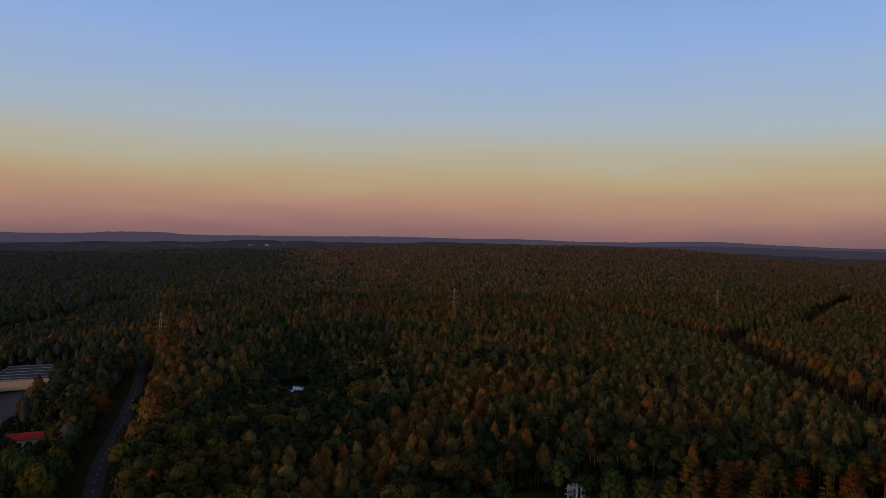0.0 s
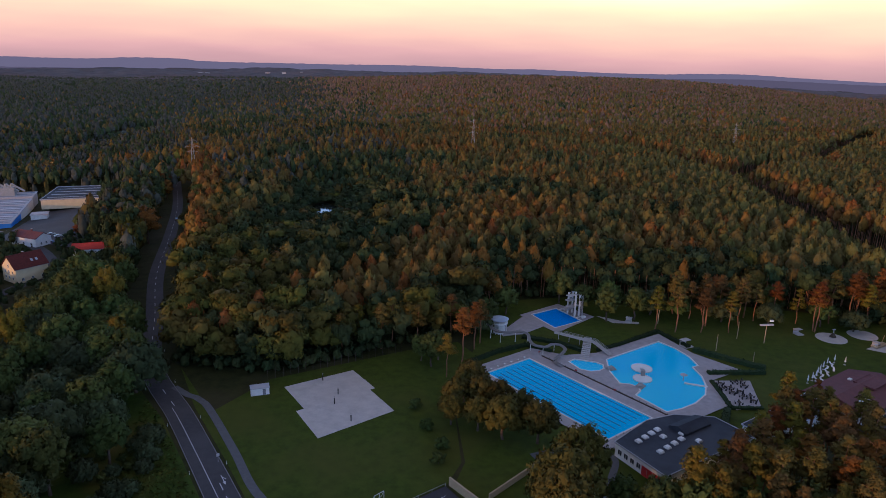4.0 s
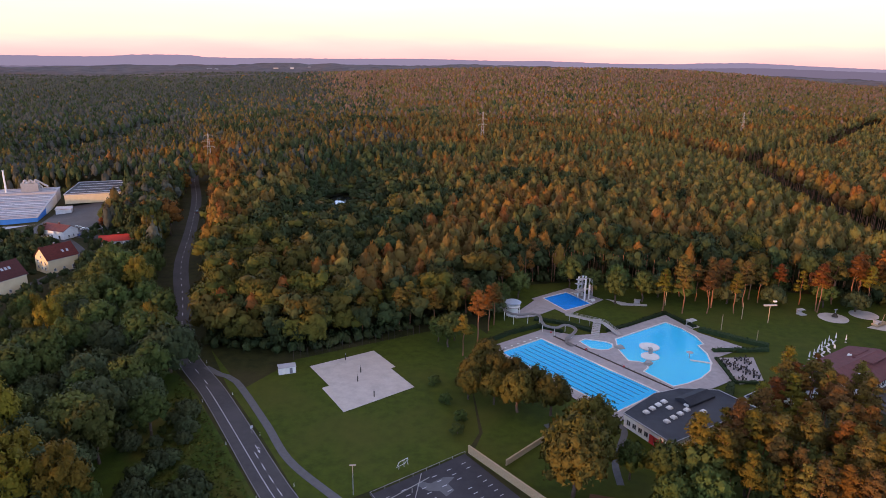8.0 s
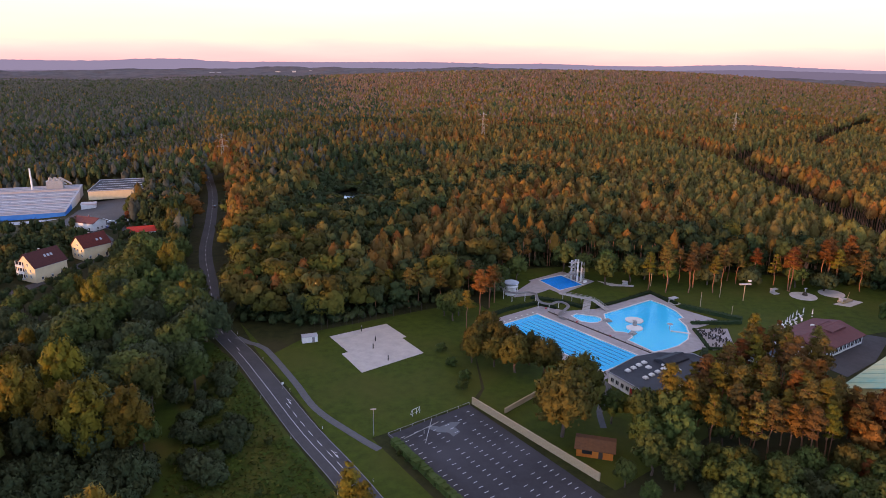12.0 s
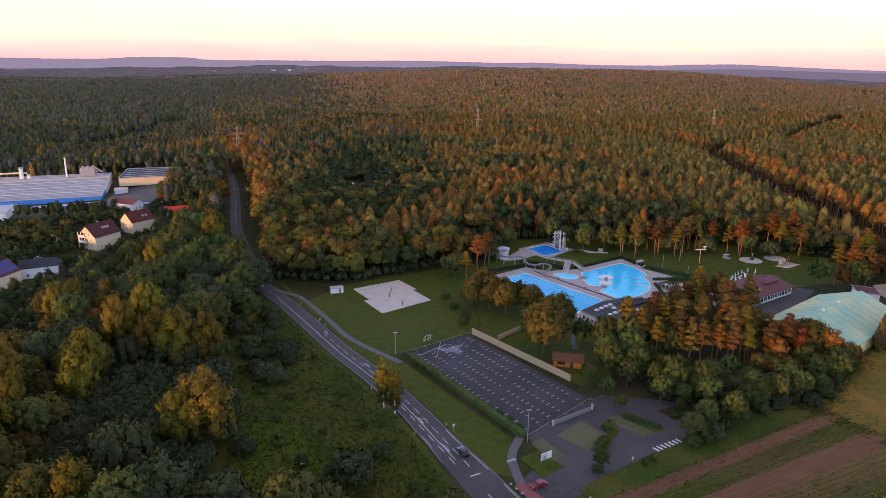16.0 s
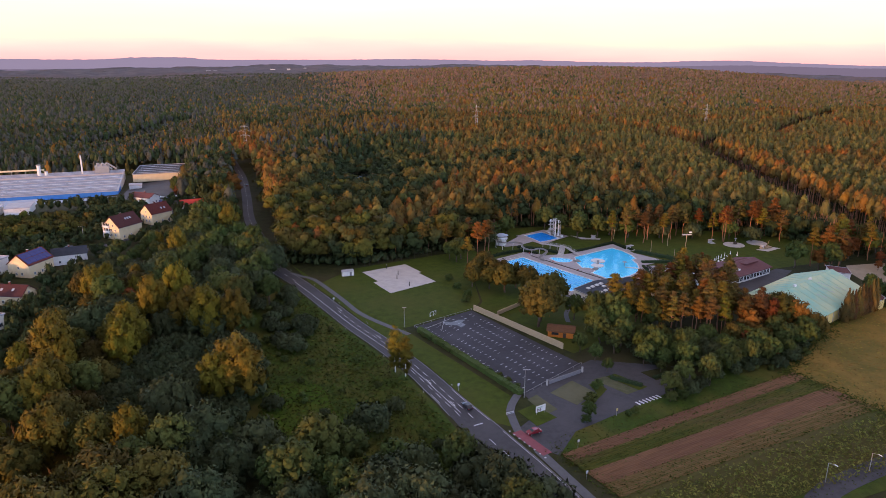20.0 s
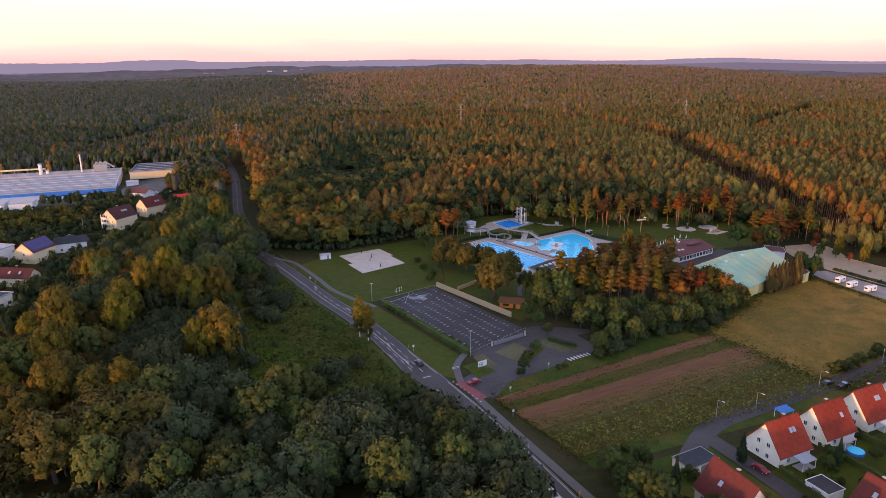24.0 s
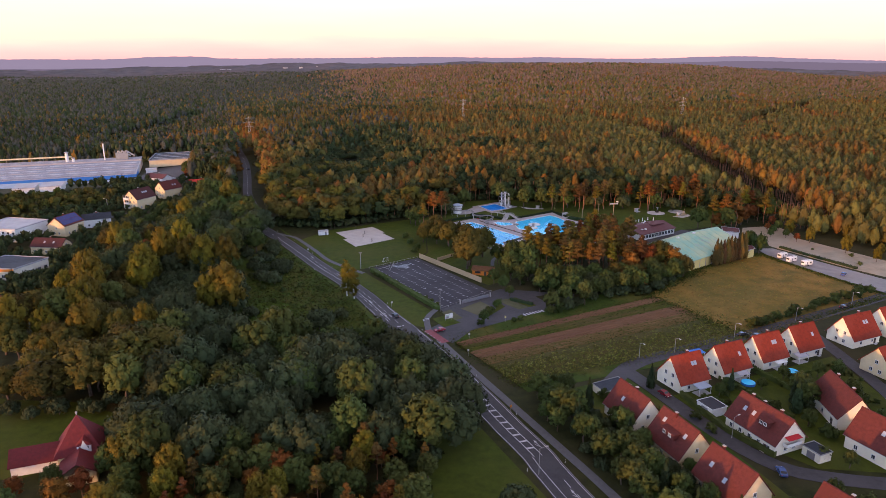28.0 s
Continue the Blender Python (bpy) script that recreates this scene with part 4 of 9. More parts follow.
def roof_side(L, W, eave, ridge, side, over=0.5, t=0.22):
    """One pitched slab of a roof, with overhang."""
    w = W / 2
    slope = (ridge - eave) / w
    x = L / 2 + over
    y0, z0 = (w + over) * side, eave - slope * over
    v = [(-x, 0, ridge), (x, 0, ridge), (x, y0, z0), (-x, y0, z0)]
    v += [(a, b, c + t) for a, b, c in v]
    f = [(4, 5, 6, 7), (3, 2, 1, 0), (0, 1, 5, 4), (1, 2, 6, 5), (2, 3, 7, 6), (3, 0, 4, 7)]
    if side > 0:
        f = [q[::-1] for q in f]
    return v, f


def window(parent, at, turn, w=1.0, h=1.2, frame_mat="white", tilt=None):
    """A framed pane set on a wall. at: its middle; turn: the way the wall faces, in degrees about z."""
    bm = bmesh.new()
    for sx, sz, dx, dz in ((w + 0.16, 0.09, 0, h / 2), (w + 0.16, 0.09, 0, -h / 2), (0.09, h, -w / 2, 0), (0.09, h, w / 2, 0), (0.06, h, 0, 0)):
        add_box(bm, (sx, 0.12, sz), (dx, 0, dz))
    m = Matrix.Translation(at) @ Matrix.Rotation(radians(turn), 4, "Z") @ (tilt or Matrix())
    wn_ = part("window", bm, M[frame_mat], parent)
    wn_.matrix_basis = m
    part("pane", boxes(((w, 0.05, h), (0, 0.01, 0))), M["glass"], wn_)
    part("sill", boxes(((w + 0.3, 0.2, 0.06), (0, -0.06, -h / 2 - 0.07))), M["concrete"], wn_)
    return wn_


def skylight(parent, x, s, side, W, eave, ridge, w=0.8, h=1.2):
    """A roof window at x along the ridge and a share s of the way down the slope."""
    slope = math.atan2(ridge - eave, W / 2)
    y, z = side * s * W / 2, ridge - s * (ridge - eave) + 0.22 / math.cos(slope) + 0.04
    m = Matrix.Translation((x, y, z)) @ Matrix.Rotation(-slope * side, 4, "X")
    f = part("roof_window", boxes(((w + 0.16, h + 0.16, 0.10), (0, 0, 0))), M["roof_grey"], parent)
    f.matrix_basis = m
    part("pane", boxes(((w, h, 0.04), (0, 0, 0.05))), M["roof_sheet"], f)


def house(x, y, yaw, L, W, eave, ridge, wall, roof, label, chimneys=((0.0, 0.15),), lights=(), gable_rows=((3.0, 2), (6.0, 1)), side_n=3, dormer=None, solar=0, balcony=False, z=0.0, name="house", loggias=0):
    root = base(name, pose(x, y, z, 0, 0, yaw), label, "house", "houses")
    v, f = gable_mesh(L, W, eave, ridge)
    part("wall", mesh_of("wall", v, f, M[wall]), None, root)
    for side in (-1, 1):
        v, f = roof_side(L, W, eave, ridge, side)
        r = part("roof", mesh_of("roof", v, f, M[roof]), None, root)
        gut = (W / 2 + 0.58) * side
        zz = eave - (ridge - eave) / (W / 2) * 0.5 + 0.05
        part("gutter", rod((-L / 2 - 0.5, gut, zz), (L / 2 + 0.5, gut, zz), 0.07, seg=6), M["galv"], r)
    part("ridge_cap", boxes(((L + 1.0, 0.34, 0.16), (0, 0, ridge + 0.24))), M[roof], root)
    for cx_, cy_ in chimneys:
        zc = ridge - abs(cy_) * (ridge - eave)
        c = part("chimney", boxes(((0.7, 0.6, 1.7), (cx_ * L, cy_ * W / 2, zc + 0.55))), M["roof_brown"], root)
        part("chimney_cap", boxes(((0.86, 0.76, 0.12), (cx_ * L, cy_ * W / 2, zc + 1.46))), M["concrete"], c)
    for lx, s, side in lights:
        skylight(root, lx * L, s, side, W, eave, ridge)
    for end in (-1, 1):
        for zh, n in gable_rows:
            if zh > ridge - 1.6:
                continue
            for k in range(n):
                wy = (k - (n - 1) / 2) * min(3.0, W / (n + 0.7))
                window(root, (end * (L / 2 + 0.03), wy, zh - 1.3), -90 if end < 0 else 90)
    for side in (-1, 1):
        for k in range(side_n):
            xx = (k - (side_n - 1) / 2) * L / (side_n + 0.3)
            window(root, (xx, side * (W / 2 + 0.03), 1.65), 0 if side < 0 else 180)
    door = part("door", boxes(((1.0, 0.1, 2.1), (L * 0.32, -W / 2 - 0.05, 1.05))), M["wood_dark"], root)
    part("door_step", boxes(((1.5, 0.9, 0.16), (L * 0.32, -W / 2 - 0.5, 0.08))), M["concrete"], door)
    if dormer:
        dx, side, dw = dormer
        zc = eave + (ridge - eave) * 0.45
        yy = side * W / 2 * 0.55
        d = part("dormer", boxes(((dw, W * 0.22, 1.5), (dx * L, yy * 1.1, zc + 0.45))), M[roof], root)
        part("dormer_roof", boxes(((dw + 0.5, W * 0.3, 0.16), (dx * L, yy, zc + 1.28))), M[roof], d)
        window(root, (dx * L - dw * 0.22, yy * 1.1 + side * (W * 0.11 + 0.03), zc + 0.6), 0 if side < 0 else 180, 0.9, 0.8)
        window(root, (dx * L + dw * 0.22, yy * 1.1 + side * (W * 0.11 + 0.03), zc + 0.6), 0 if side < 0 else 180, 0.9, 0.8)
    if solar:
        slope = math.atan2(ridge - eave, W / 2)
        for i in range(solar):
            for j in range(2):
                s = 0.27 + 0.47 * j
                px = (i - (solar - 1) / 2) * (L * 0.98 / solar)
                y_, z_ = -s * W / 2, ridge - s * (ridge - eave) + 0.22 / math.cos(slope) + 0.06
                p = part("solar_panel", boxes(((L * 0.98 / solar - 0.08, W / 2 / math.cos(slope) * 0.44, 0.05), (0, 0, 0))), M["solar"], root)
                p.matrix_basis = Matrix.Translation((px, y_, z_)) @ Matrix.Rotation(slope, 4, "X")
    for k in range(loggias):
        zh = 1.5 + 2.9 * k
        lg = part("loggia", boxes(((0.12, W * 0.34, 2.1), (-L / 2 - 0.06, W * 0.26, zh + 0.5))), M["glass"], root, "dark glazed loggia")
        part("parapet", boxes(((0.9, W * 0.38, 0.9), (-L / 2 - 0.5, W * 0.26, zh - 0.3), None, 0.04)), M["white"], lg)
        for wy in (W * 0.08, W * 0.26, W * 0.44):
            part("post", boxes(((0.2, 0.2, 2.0), (-L / 2 - 0.85, wy, zh + 1.0))), M["white"], lg)
    if balcony:
        b = part("balcony", boxes(((1.4, W * 0.5, 0.15), (L / 2 + 0.7, 0, 2.7))), M["concrete"], root)
        part("railing", boxes(((0.06, W * 0.5, 0.9), (L / 2 + 1.37, 0, 3.2)), ((1.3, 0.06, 0.9), (L / 2 + 0.7, W * 0.25 - 0.03, 3.2)), ((1.3, 0.06, 0.9), (L / 2 + 0.7, -W * 0.25 + 0.03, 3.2))), M["white"], b)
        part("awning", boxes(((1.6, W * 0.45, 0.08), (L / 2 + 0.85, 0, 5.0), Matrix.Rotation(radians(14), 4, "Y"))), M["red_paint"], root, "red awning")
    return root


# the row beside the field
ROW = [(104.5, -170.5), (122.0, -164.5), (138.9, -158.4), (155.6, -152.6), (181.5, -146.0), (201.0, -139.5)]
for k, (x, y) in enumerate(ROW):
    house(x, y, 17.5, 11.4 if k < 4 else 14.0, 10.6, 3.4, 10.2, "render_white", "roof_red", "white rendered house with a steep red tiled roof in a row",
          chimneys=((-0.02 if k % 2 else 0.08, 0.06),), lights=((0.1, 0.42, -1), (0.2, 0.42, -1)) if k % 2 == 0 else ((0.25, 0.5, -1),), gable_rows=((2.9, 2), (6.0, 2)), side_n=2)
# the houses by the main road
house(80.0, -190.5, -76, 13.2, 10.4, 3.6, 10.0, "render_white", "roof_brown", "white house with a red-brown tiled roof and dormer balcony", lights=((-0.1, 0.55, -1),), balcony=False)
house(85.6, -208.0, -76, 13.4, 10.8, 3.6, 10.2, "render_cream", "roof_brown", "cream gabled house with red-brown roof and dormer", dormer=(0.02, -1, 5.0), lights=((-0.3, 0.35, -1), (0.33, 0.4, -1)), chimneys=((-0.12, -0.05),))
house(90.2, -226.6, -75, 13.8, 11.0, 3.6, 10.2, "render_cream", "roof_brown", "cream gabled house with a dark red tiled roof", lights=((-0.28, 0.55, -1), (0.1, 0.7, -1)), chimneys=((-0.3, 0.1),))
house(107.5, -243.5, -70, 12.0, 10.4, 3.6, 10.0, "render_white", "roof_brown", "white house with a red-brown tiled roof at the bend")
# the inner houses
house(112.6, -203.2, -74, 17.0, 10.8, 3.7, 9.6, "render_white", "roof_brown", "long white semi-detached house with red-brown roof and red awning", chimneys=((-0.32, 0.12), (0.25, 0.12), (-0.1, 0.2)), dormer=(0.18, -1, 3.2), lights=((-0.28, 0.5, -1), (-0.1, 0.5, -1)), balcony=True, side_n=5)
house(141.5, -195.0, -100, 17.5, 10.6, 4.0, 9.8, "render_white", "roof_brown", "white house with a maroon tiled roof in the gardens", chimneys=((-0.3, 0.1), (0.2, 0.1)), lights=((0.1, 0.5, 1),))
house(139.0, -216.5, -72, 16.0, 11.0, 4.2, 10.4, "render_white", "roof_brown", "white gabled house with dark red roof", lights=((0.0, 0.5, -1), (0.2, 0.5, -1)))
house(176.5, -170.5, 18, 14.5, 10.6, 3.6, 9.6, "render_cream", "roof_red", "cream house with an orange-red tiled roof", lights=((0.1, 0.5, -1),))
house(166.0, -196.0, 18, 13.5, 10.6, 3.6, 9.6, "render_white", "roof_brown", "white house with red-brown roof beyond the gardens")
# west street
house(-143.8, 114.5, 59, 16.0, 12.0, 7.2, 12.6, "render_cream", "roof_wine", "cream gabled house with wine-red roof and glazed loggias", lights=((0.0, 0.45, -1), (0.1, 0.45, -1), (0.2, 0.45, -1)), gable_rows=((4.0, 3), (6.6, 3), (9.2, 2)), loggias=3)
house(-133.5, 146.5, 50, 14.0, 11.0, 6.8, 11.6, "render_cream", "roof_brown", "peach coloured house with a crimson roof", lights=((0.1, 0.6, -1), (0.25, 0.6, -1)), gable_rows=((3.6, 3), (6.2, 3), (8.8, 1)))
house(-155.0, 66.0, 20, 15.0, 9.0, 5.0, 7.4, "white", "roof_felt", "low white house with a dark grey roof", dormer=(0.0, 1, 3.0))
house(-166.5, 50.0, 70, 15.0, 11.5, 6.2, 10.6, "render_cream", "roof_brown", "cream house with blue solar panels over its roof", solar=5)
house(-158.5, 9.5, -14, 17.0, 9.0, 4.4, 7.6, "render_cream", "roof_wine", "long cream house with a dark wine-brown roof", lights=((-0.1, 0.5, -1), (0.2, 0.5, -1)), side_n=5)
house(-119.5, 189.5, 14, 18.0, 8.0, 3.2, 5.2, "white", "roof_bright", "low white house with a bright red roof", z=ground_z(-123.5, 190.0))
house(-112.0, 158.0, 60, 7.5, 6.0, 3.4, 6.0, "white", "roof_grey", "small white gabled house by the road", z=ground_z(-112, 158))
house(-157.5, 211.0, -28, 17.0, 9.5, 4.8, 7.0, "white", "roof_maroon", "white hall with a shallow dull red roof", z=ground_z(-157, 205))


# ---- single trees ----
def leaf_crown(seed, shape, n, size, mat, name="crown", upright=0.0, rough=0.16):
    """A crown of many small leafy facets round uneven lobes, in metres."""
    return soft_mesh(name, *tuft_crown(seed, shape, n, size, 0.70, 1, upright, rough), M[mat])


def trunk_mesh(seed, height, r0, r1, mat, limbs=5, reach=3.0, start=0.45, lean=0.3):
    rng = random.Random(seed)
    bm = bmesh.new()
    p = Vector((0, 0, -0.2))
    n = 5
    joints = [p]
    for k in range(n):
        joints.append(Vector((rng.uniform(-lean, lean), rng.uniform(-lean, lean), height * (k + 1) / n)))
    for k in range(n):
        add_rod(bm, joints[k], joints[k + 1], r0 + (r1 - r0) * k / n, r0 + (r1 - r0) * (k + 1) / n, 7)
    for k in range(limbs):
        f = start + (1 - start) * (k + 0.3) / limbs
        a = rng.random() * 6.283
        s = Vector((0, 0, height * f))
        e = s + Vector((math.cos(a) * reach * rng.uniform(0.6, 1), math.sin(a) * reach * rng.uniform(0.6, 1), reach * rng.uniform(0.3, 0.8)))
        add_rod(bm, s, e, r0 * 0.4, r0 * 0.1, 5)
    me = bpy.data.meshes.new("trunk")
    bm.to_mesh(me)
    bm.free()
    me.materials.append(M[mat])
    return me


def round_lobes(seed, R, H, foot, n, big=0.42):
    """Lobes of a broad crown of radius R and height H that begins at foot."""
    rng = random.Random(seed)
    out = [((0, 0, foot + H * 0.45), (R * 0.66, R * 0.66, H * 0.40))]
    for k in range(n):
        a = 2.4 * k + rng.uniform(-0.4, 0.4)
        u = (k + 0.5) / n
        z = foot + H * (0.16 + 0.72 * u)
        d = R * 0.72 * math.sqrt(max(0.08, 1 - (1.75 * u - 0.62) ** 2 * 0.75)) * rng.uniform(0.8, 1.12)
        q = R * big * rng.uniform(0.7, 1.15)
        out.append(((d * math.cos(a), d * math.sin(a), z), (q, q, q * 0.85)))
    return out


def pine_lobes(seed, R, H, foot, n):
    rng = random.Random(seed)
    out = []
    for k in range(n):
        u = k / (n - 1)
        a = 2.4 * k + rng.uniform(-0.6, 0.6)
        d = R * (0.72 - 0.66 * u ** 1.6) * rng.uniform(0.6, 1.1)
        q = R * (0.46 - 0.16 * u) * rng.uniform(0.8, 1.2)
        out.append(((d * math.cos(a), d * math.sin(a), foot + H * (0.08 + 0.86 * u)), (q, q, q * 0.55)))
    return out


def plume_lobes(seed, R, H, foot, n):
    """Upright plumes that stand together in a tall egg-shaped crown."""
    rng = random.Random(seed)
    out = [((0, 0, foot + H * 0.42), (R * 0.62, R * 0.62, H * 0.40))]
    for k in range(n):
        a, u = 2.4 * k + rng.uniform(-0.3, 0.3), (k + 0.5) / n
        d = R * 0.80 * math.sqrt(max(0.02, 1 - (1.62 * u - 0.62) ** 2)) * rng.uniform(0.78, 1.08)
        q = R * rng.uniform(0.19, 0.29)
        out.append(((d * math.cos(a), d * math.sin(a), foot + H * (0.13 + 0.76 * u)), (q, q, q * rng.uniform(1.5, 2.1))))
    return out


def dome_lobes(seed, R, H, foot, n):
    """A broad mound of many small upright tufts round a full middle."""
    rng = random.Random(seed)
    out = [((0, 0, foot + H * 0.42), (R * 0.74, R * 0.74, H * 0.46))]
    for k in range(n):
        a, u = 2.4 * k + rng.uniform(-0.3, 0.3), (k + 0.5) / n
        up = 1 - 1.25 * u
        d = R * 0.84 * math.sqrt(max(0.0, 1 - up * up)) * rng.uniform(0.88, 1.08)
        q = R * rng.uniform(0.19, 0.31)
        out.append(((d * math.cos(a), d * math.sin(a), foot + H * (0.42 + 0.46 * up * rng.uniform(0.9, 1.06))), (q, q, q * rng.uniform(1.1, 1.5))))
    return out


def spire_lobes(seed, R, H, foot, n):
    rng = random.Random(seed)
    out = []
    for k in range(n):
        u = k / (n - 1)
        a = 2.4 * k
        w = R * (0.30 + 0.62 * math.sin(math.pi * min(1, 0.18 + u * 0.80)))
        d = w * 0.45 * rng.uniform(0.7, 1.2)
        q = w * 0.55 * rng.uniform(0.8, 1.2)
        out.append(((d * math.cos(a), d * math.sin(a), foot + H * (0.06 + 0.9 * u)), (q, q, q * 0.95)))
    return out


KINDS = {}


def add_kind(key, name, label, category, group, variants):
    KINDS[key] = (name, label, category, group, variants)


def variants(n, crown_fn, trunk_fn):
    return [(trunk_fn(s), crown_fn(s)) for s in range(n)]


add_kind("willow", "willow_tree", "broad grey-green willow tree in dense growth", "tree", "willows",
         variants(4, lambda s: leaf_crown(100 + s, dome_lobes(s, 6.2, 9.8, 0.8, 38), 2300, 0.50, "leaf_willow", upright=0.4), lambda s: trunk_mesh(s, 7, 0.42, 0.2, "bark", 6, 3.5)))
add_kind("leafy", "broadleaf_tree", "dense green broadleaf tree beginning to turn", "tree", "broadleaf trees",
         variants(4, lambda s: leaf_crown(120 + s, dome_lobes(10 + s, 4.7, 10.5, 2.2, 26), 1600, 0.50, "leaf_green", upright=0.2), lambda s: trunk_mesh(20 + s, 9, 0.34, 0.16, "bark", 6, 3.0)))
add_kind("gold", "golden_tree", "tall tree with yellow-olive autumn leaves", "tree", "golden trees",
         variants(3, lambda s: leaf_crown(140 + s, plume_lobes(30 + s, 4.6, 14.0, 2.2, 26), 3200, 0.42, "leaf_gold", upright=0.6), lambda s: trunk_mesh(30 + s, 12, 0.32, 0.12, "bark", 7, 3.0)))
add_kind("oak", "oak_tree", "spreading oak with olive and bronze leaves", "tree", "oaks",
         variants(3, lambda s: leaf_crown(150 + s, dome_lobes(35 + s, 5.2, 9.5, 2.0, 32), 2200, 0.48, "leaf_olive", upright=0.2), lambda s: trunk_mesh(35 + s, 9, 0.40, 0.16, "bark", 7, 3.2)))
add_kind("rust", "rusty_tree", "tree with orange-brown autumn leaves", "tree", "rusty trees",
         variants(3, lambda s: leaf_crown(160 + s, round_lobes(40 + s, 3.9, 8.5, 2.4, 12, 0.36), 1600, 0.44, "leaf_rust", upright=0.15), lambda s: trunk_mesh(40 + s, 8, 0.28, 0.12, "bark", 6, 2.4)))
add_kind("pine", "pine_tree", "tall pine with bare reddish trunk, orange light in crown colour", "tree", "pines",
         variants(5, lambda s: leaf_crown(180 + s, pine_lobes(50 + s, 3.6, 8.5, 9.5, 13), 1500, 0.44, ("leaf_pine", "leaf_rust", "leaf_pine", "leaf_gold", "leaf_pine")[s]), lambda s: trunk_mesh(50 + s, 16.5, 0.26, 0.09, "bark_pine", 7, 2.2, 0.5, 0.5)))
add_kind("slim_pine", "slim_pine", "slender young pine, dull orange light in needle colour", "tree", "slim pines",
         variants(3, lambda s: leaf_crown(200 + s, pine_lobes(70 + s, 2.6, 9.0, 6.0, 12), 1100, 0.42, ("leaf_pine", "leaf_rust", "leaf_gold")[s]), lambda s: trunk_mesh(70 + s, 14, 0.20, 0.07, "bark_pine", 6, 1.6, 0.4, 0.3)))
def cypress_crown(seed):
    V, F, N = cone_crown(seed, 520, 0.07, (0.32, 0.46, 0.50, 0.46, 0.40, 0.32, 0.22, 0.11), 9)
    return soft_mesh("crown", V * np.array((3.3, 3.3, 9.4)) + np.array((0, 0, 0.5)), F, N, M["leaf_cypress"])


def spruce_crown(seed):
    V, F, N = cone_crown(seed, 700, 0.07, (0.30, 0.42, 0.36, 0.32, 0.25, 0.20, 0.13, 0.07), 9)
    return soft_mesh("crown", V * np.array((5.2, 5.2, 13.0)) + np.array((0, 0, 1.2)), F, N, M["leaf_dark"])


add_kind("spruce", "conifer", "dark green pointed conifer", "tree", "conifers", variants(2, lambda s: spruce_crown(220 + s), lambda s: trunk_mesh(80 + s, 12, 0.22, 0.05, "bark", 2, 0.8)))
add_kind("cypress", "cypress", "slim upright rusty cypress in a row", "tree", "cypresses",
         variants(3, lambda s: cypress_crown(240 + s), lambda s: trunk_mesh(90 + s, 7, 0.16, 0.05, "bark", 3, 0.6)))
add_kind("birch", "roadside_tree", "narrow golden tree beside the road", "tree", "roadside trees",
         variants(2, lambda s: leaf_crown(250 + s, spire_lobes(95 + s, 3.5, 15.0, 1.6, 17), 2100, 0.46, "leaf_gold"), lambda s: trunk_mesh(95 + s, 11, 0.22, 0.07, "white", 6, 2.0)))
add_kind("shrub", "shrub", "rounded dark green shrub", "shrub", "shrubs",
         variants(3, lambda s: leaf_crown(260 + s, round_lobes(110 + s, 1.9, 2.9, 0.1, 8, 0.42), 520, 0.36, "leaf_green"), lambda s: trunk_mesh(110 + s, 1.6, 0.09, 0.04, "bark", 4, 0.9, 0.2, 0.1)))
add_kind("bush", "willow_bush", "low grey-green willow bush", "shrub", "willow bushes",
         variants(3, lambda s: leaf_crown(280 + s, dome_lobes(120 + s, 3.6, 5.0, 0.2, 22), 1000, 0.46, "leaf_willow", upright=0.4), lambda s: trunk_mesh(120 + s, 3.0, 0.14, 0.06, "bark", 5, 1.4, 0.2, 0.2)))
PLANTED = []
tree_rng = random.Random(77)


def plant(kind, x, y, k=1.0, wide=1.0):
    """One tree of a kind at a place, k times the usual height."""
    name, label, category, group, var = KINDS[kind]
    tm, cm = var[tree_rng.randrange(len(var))]
    root = base(name, pose(x, y, ground_z(x, y), 0, 0, tree_rng.uniform(0, 360)), label, category, group)
    root.scale = (k * wide, k * wide, k)
    part("trunk", tm, None, root)
    part("crown", cm, None, root)
    PLANTED.append((x, y))
    return root


def fill(poly, step, seed, choose, kmin=0.8, kmax=1.25, keep=lambda x, y: True):
    xs, ys = [p[0] for p in poly], [p[1] for p in poly]
    for x, y in scatter(min(xs), max(xs), min(ys), max(ys), step, seed, lambda x, y: inside(x, y, poly) and keep(x, y)):
        kind = choose(x, y)
        if kind:
            plant(kind, x, y, tree_rng.uniform(kmin, kmax), tree_rng.uniform(0.9, 1.15))


def weighted(**w):
    keys, vals = list(w), list(w.values())
    return lambda x, y: tree_rng.choices(keys, vals)[0]


# the woods west of the road
WEST = [(-60, 50), (-70, 92), (-90, 135), (-104, 138), (-118, 118), (-126, 100), (-130, 84), (-136, 66), (-140, 40), (-128, 8), (-122, -20), (-124, -50), (-128, -90), (-124, -126), (-112, -136), (-98, -144), (-84, -156), (-62, -168), (-58, -188), (-60, -215), (-40, -250), (-8, -262), (20, -252),
        (18, -226), (20, -204), (25, -182), (21, -156), (8, -137), (-16, -128), (-44, -122), (-46, -93), (-52, -60), (-54, -29), (-47, -4), (-49, 16), (-54, 36)]


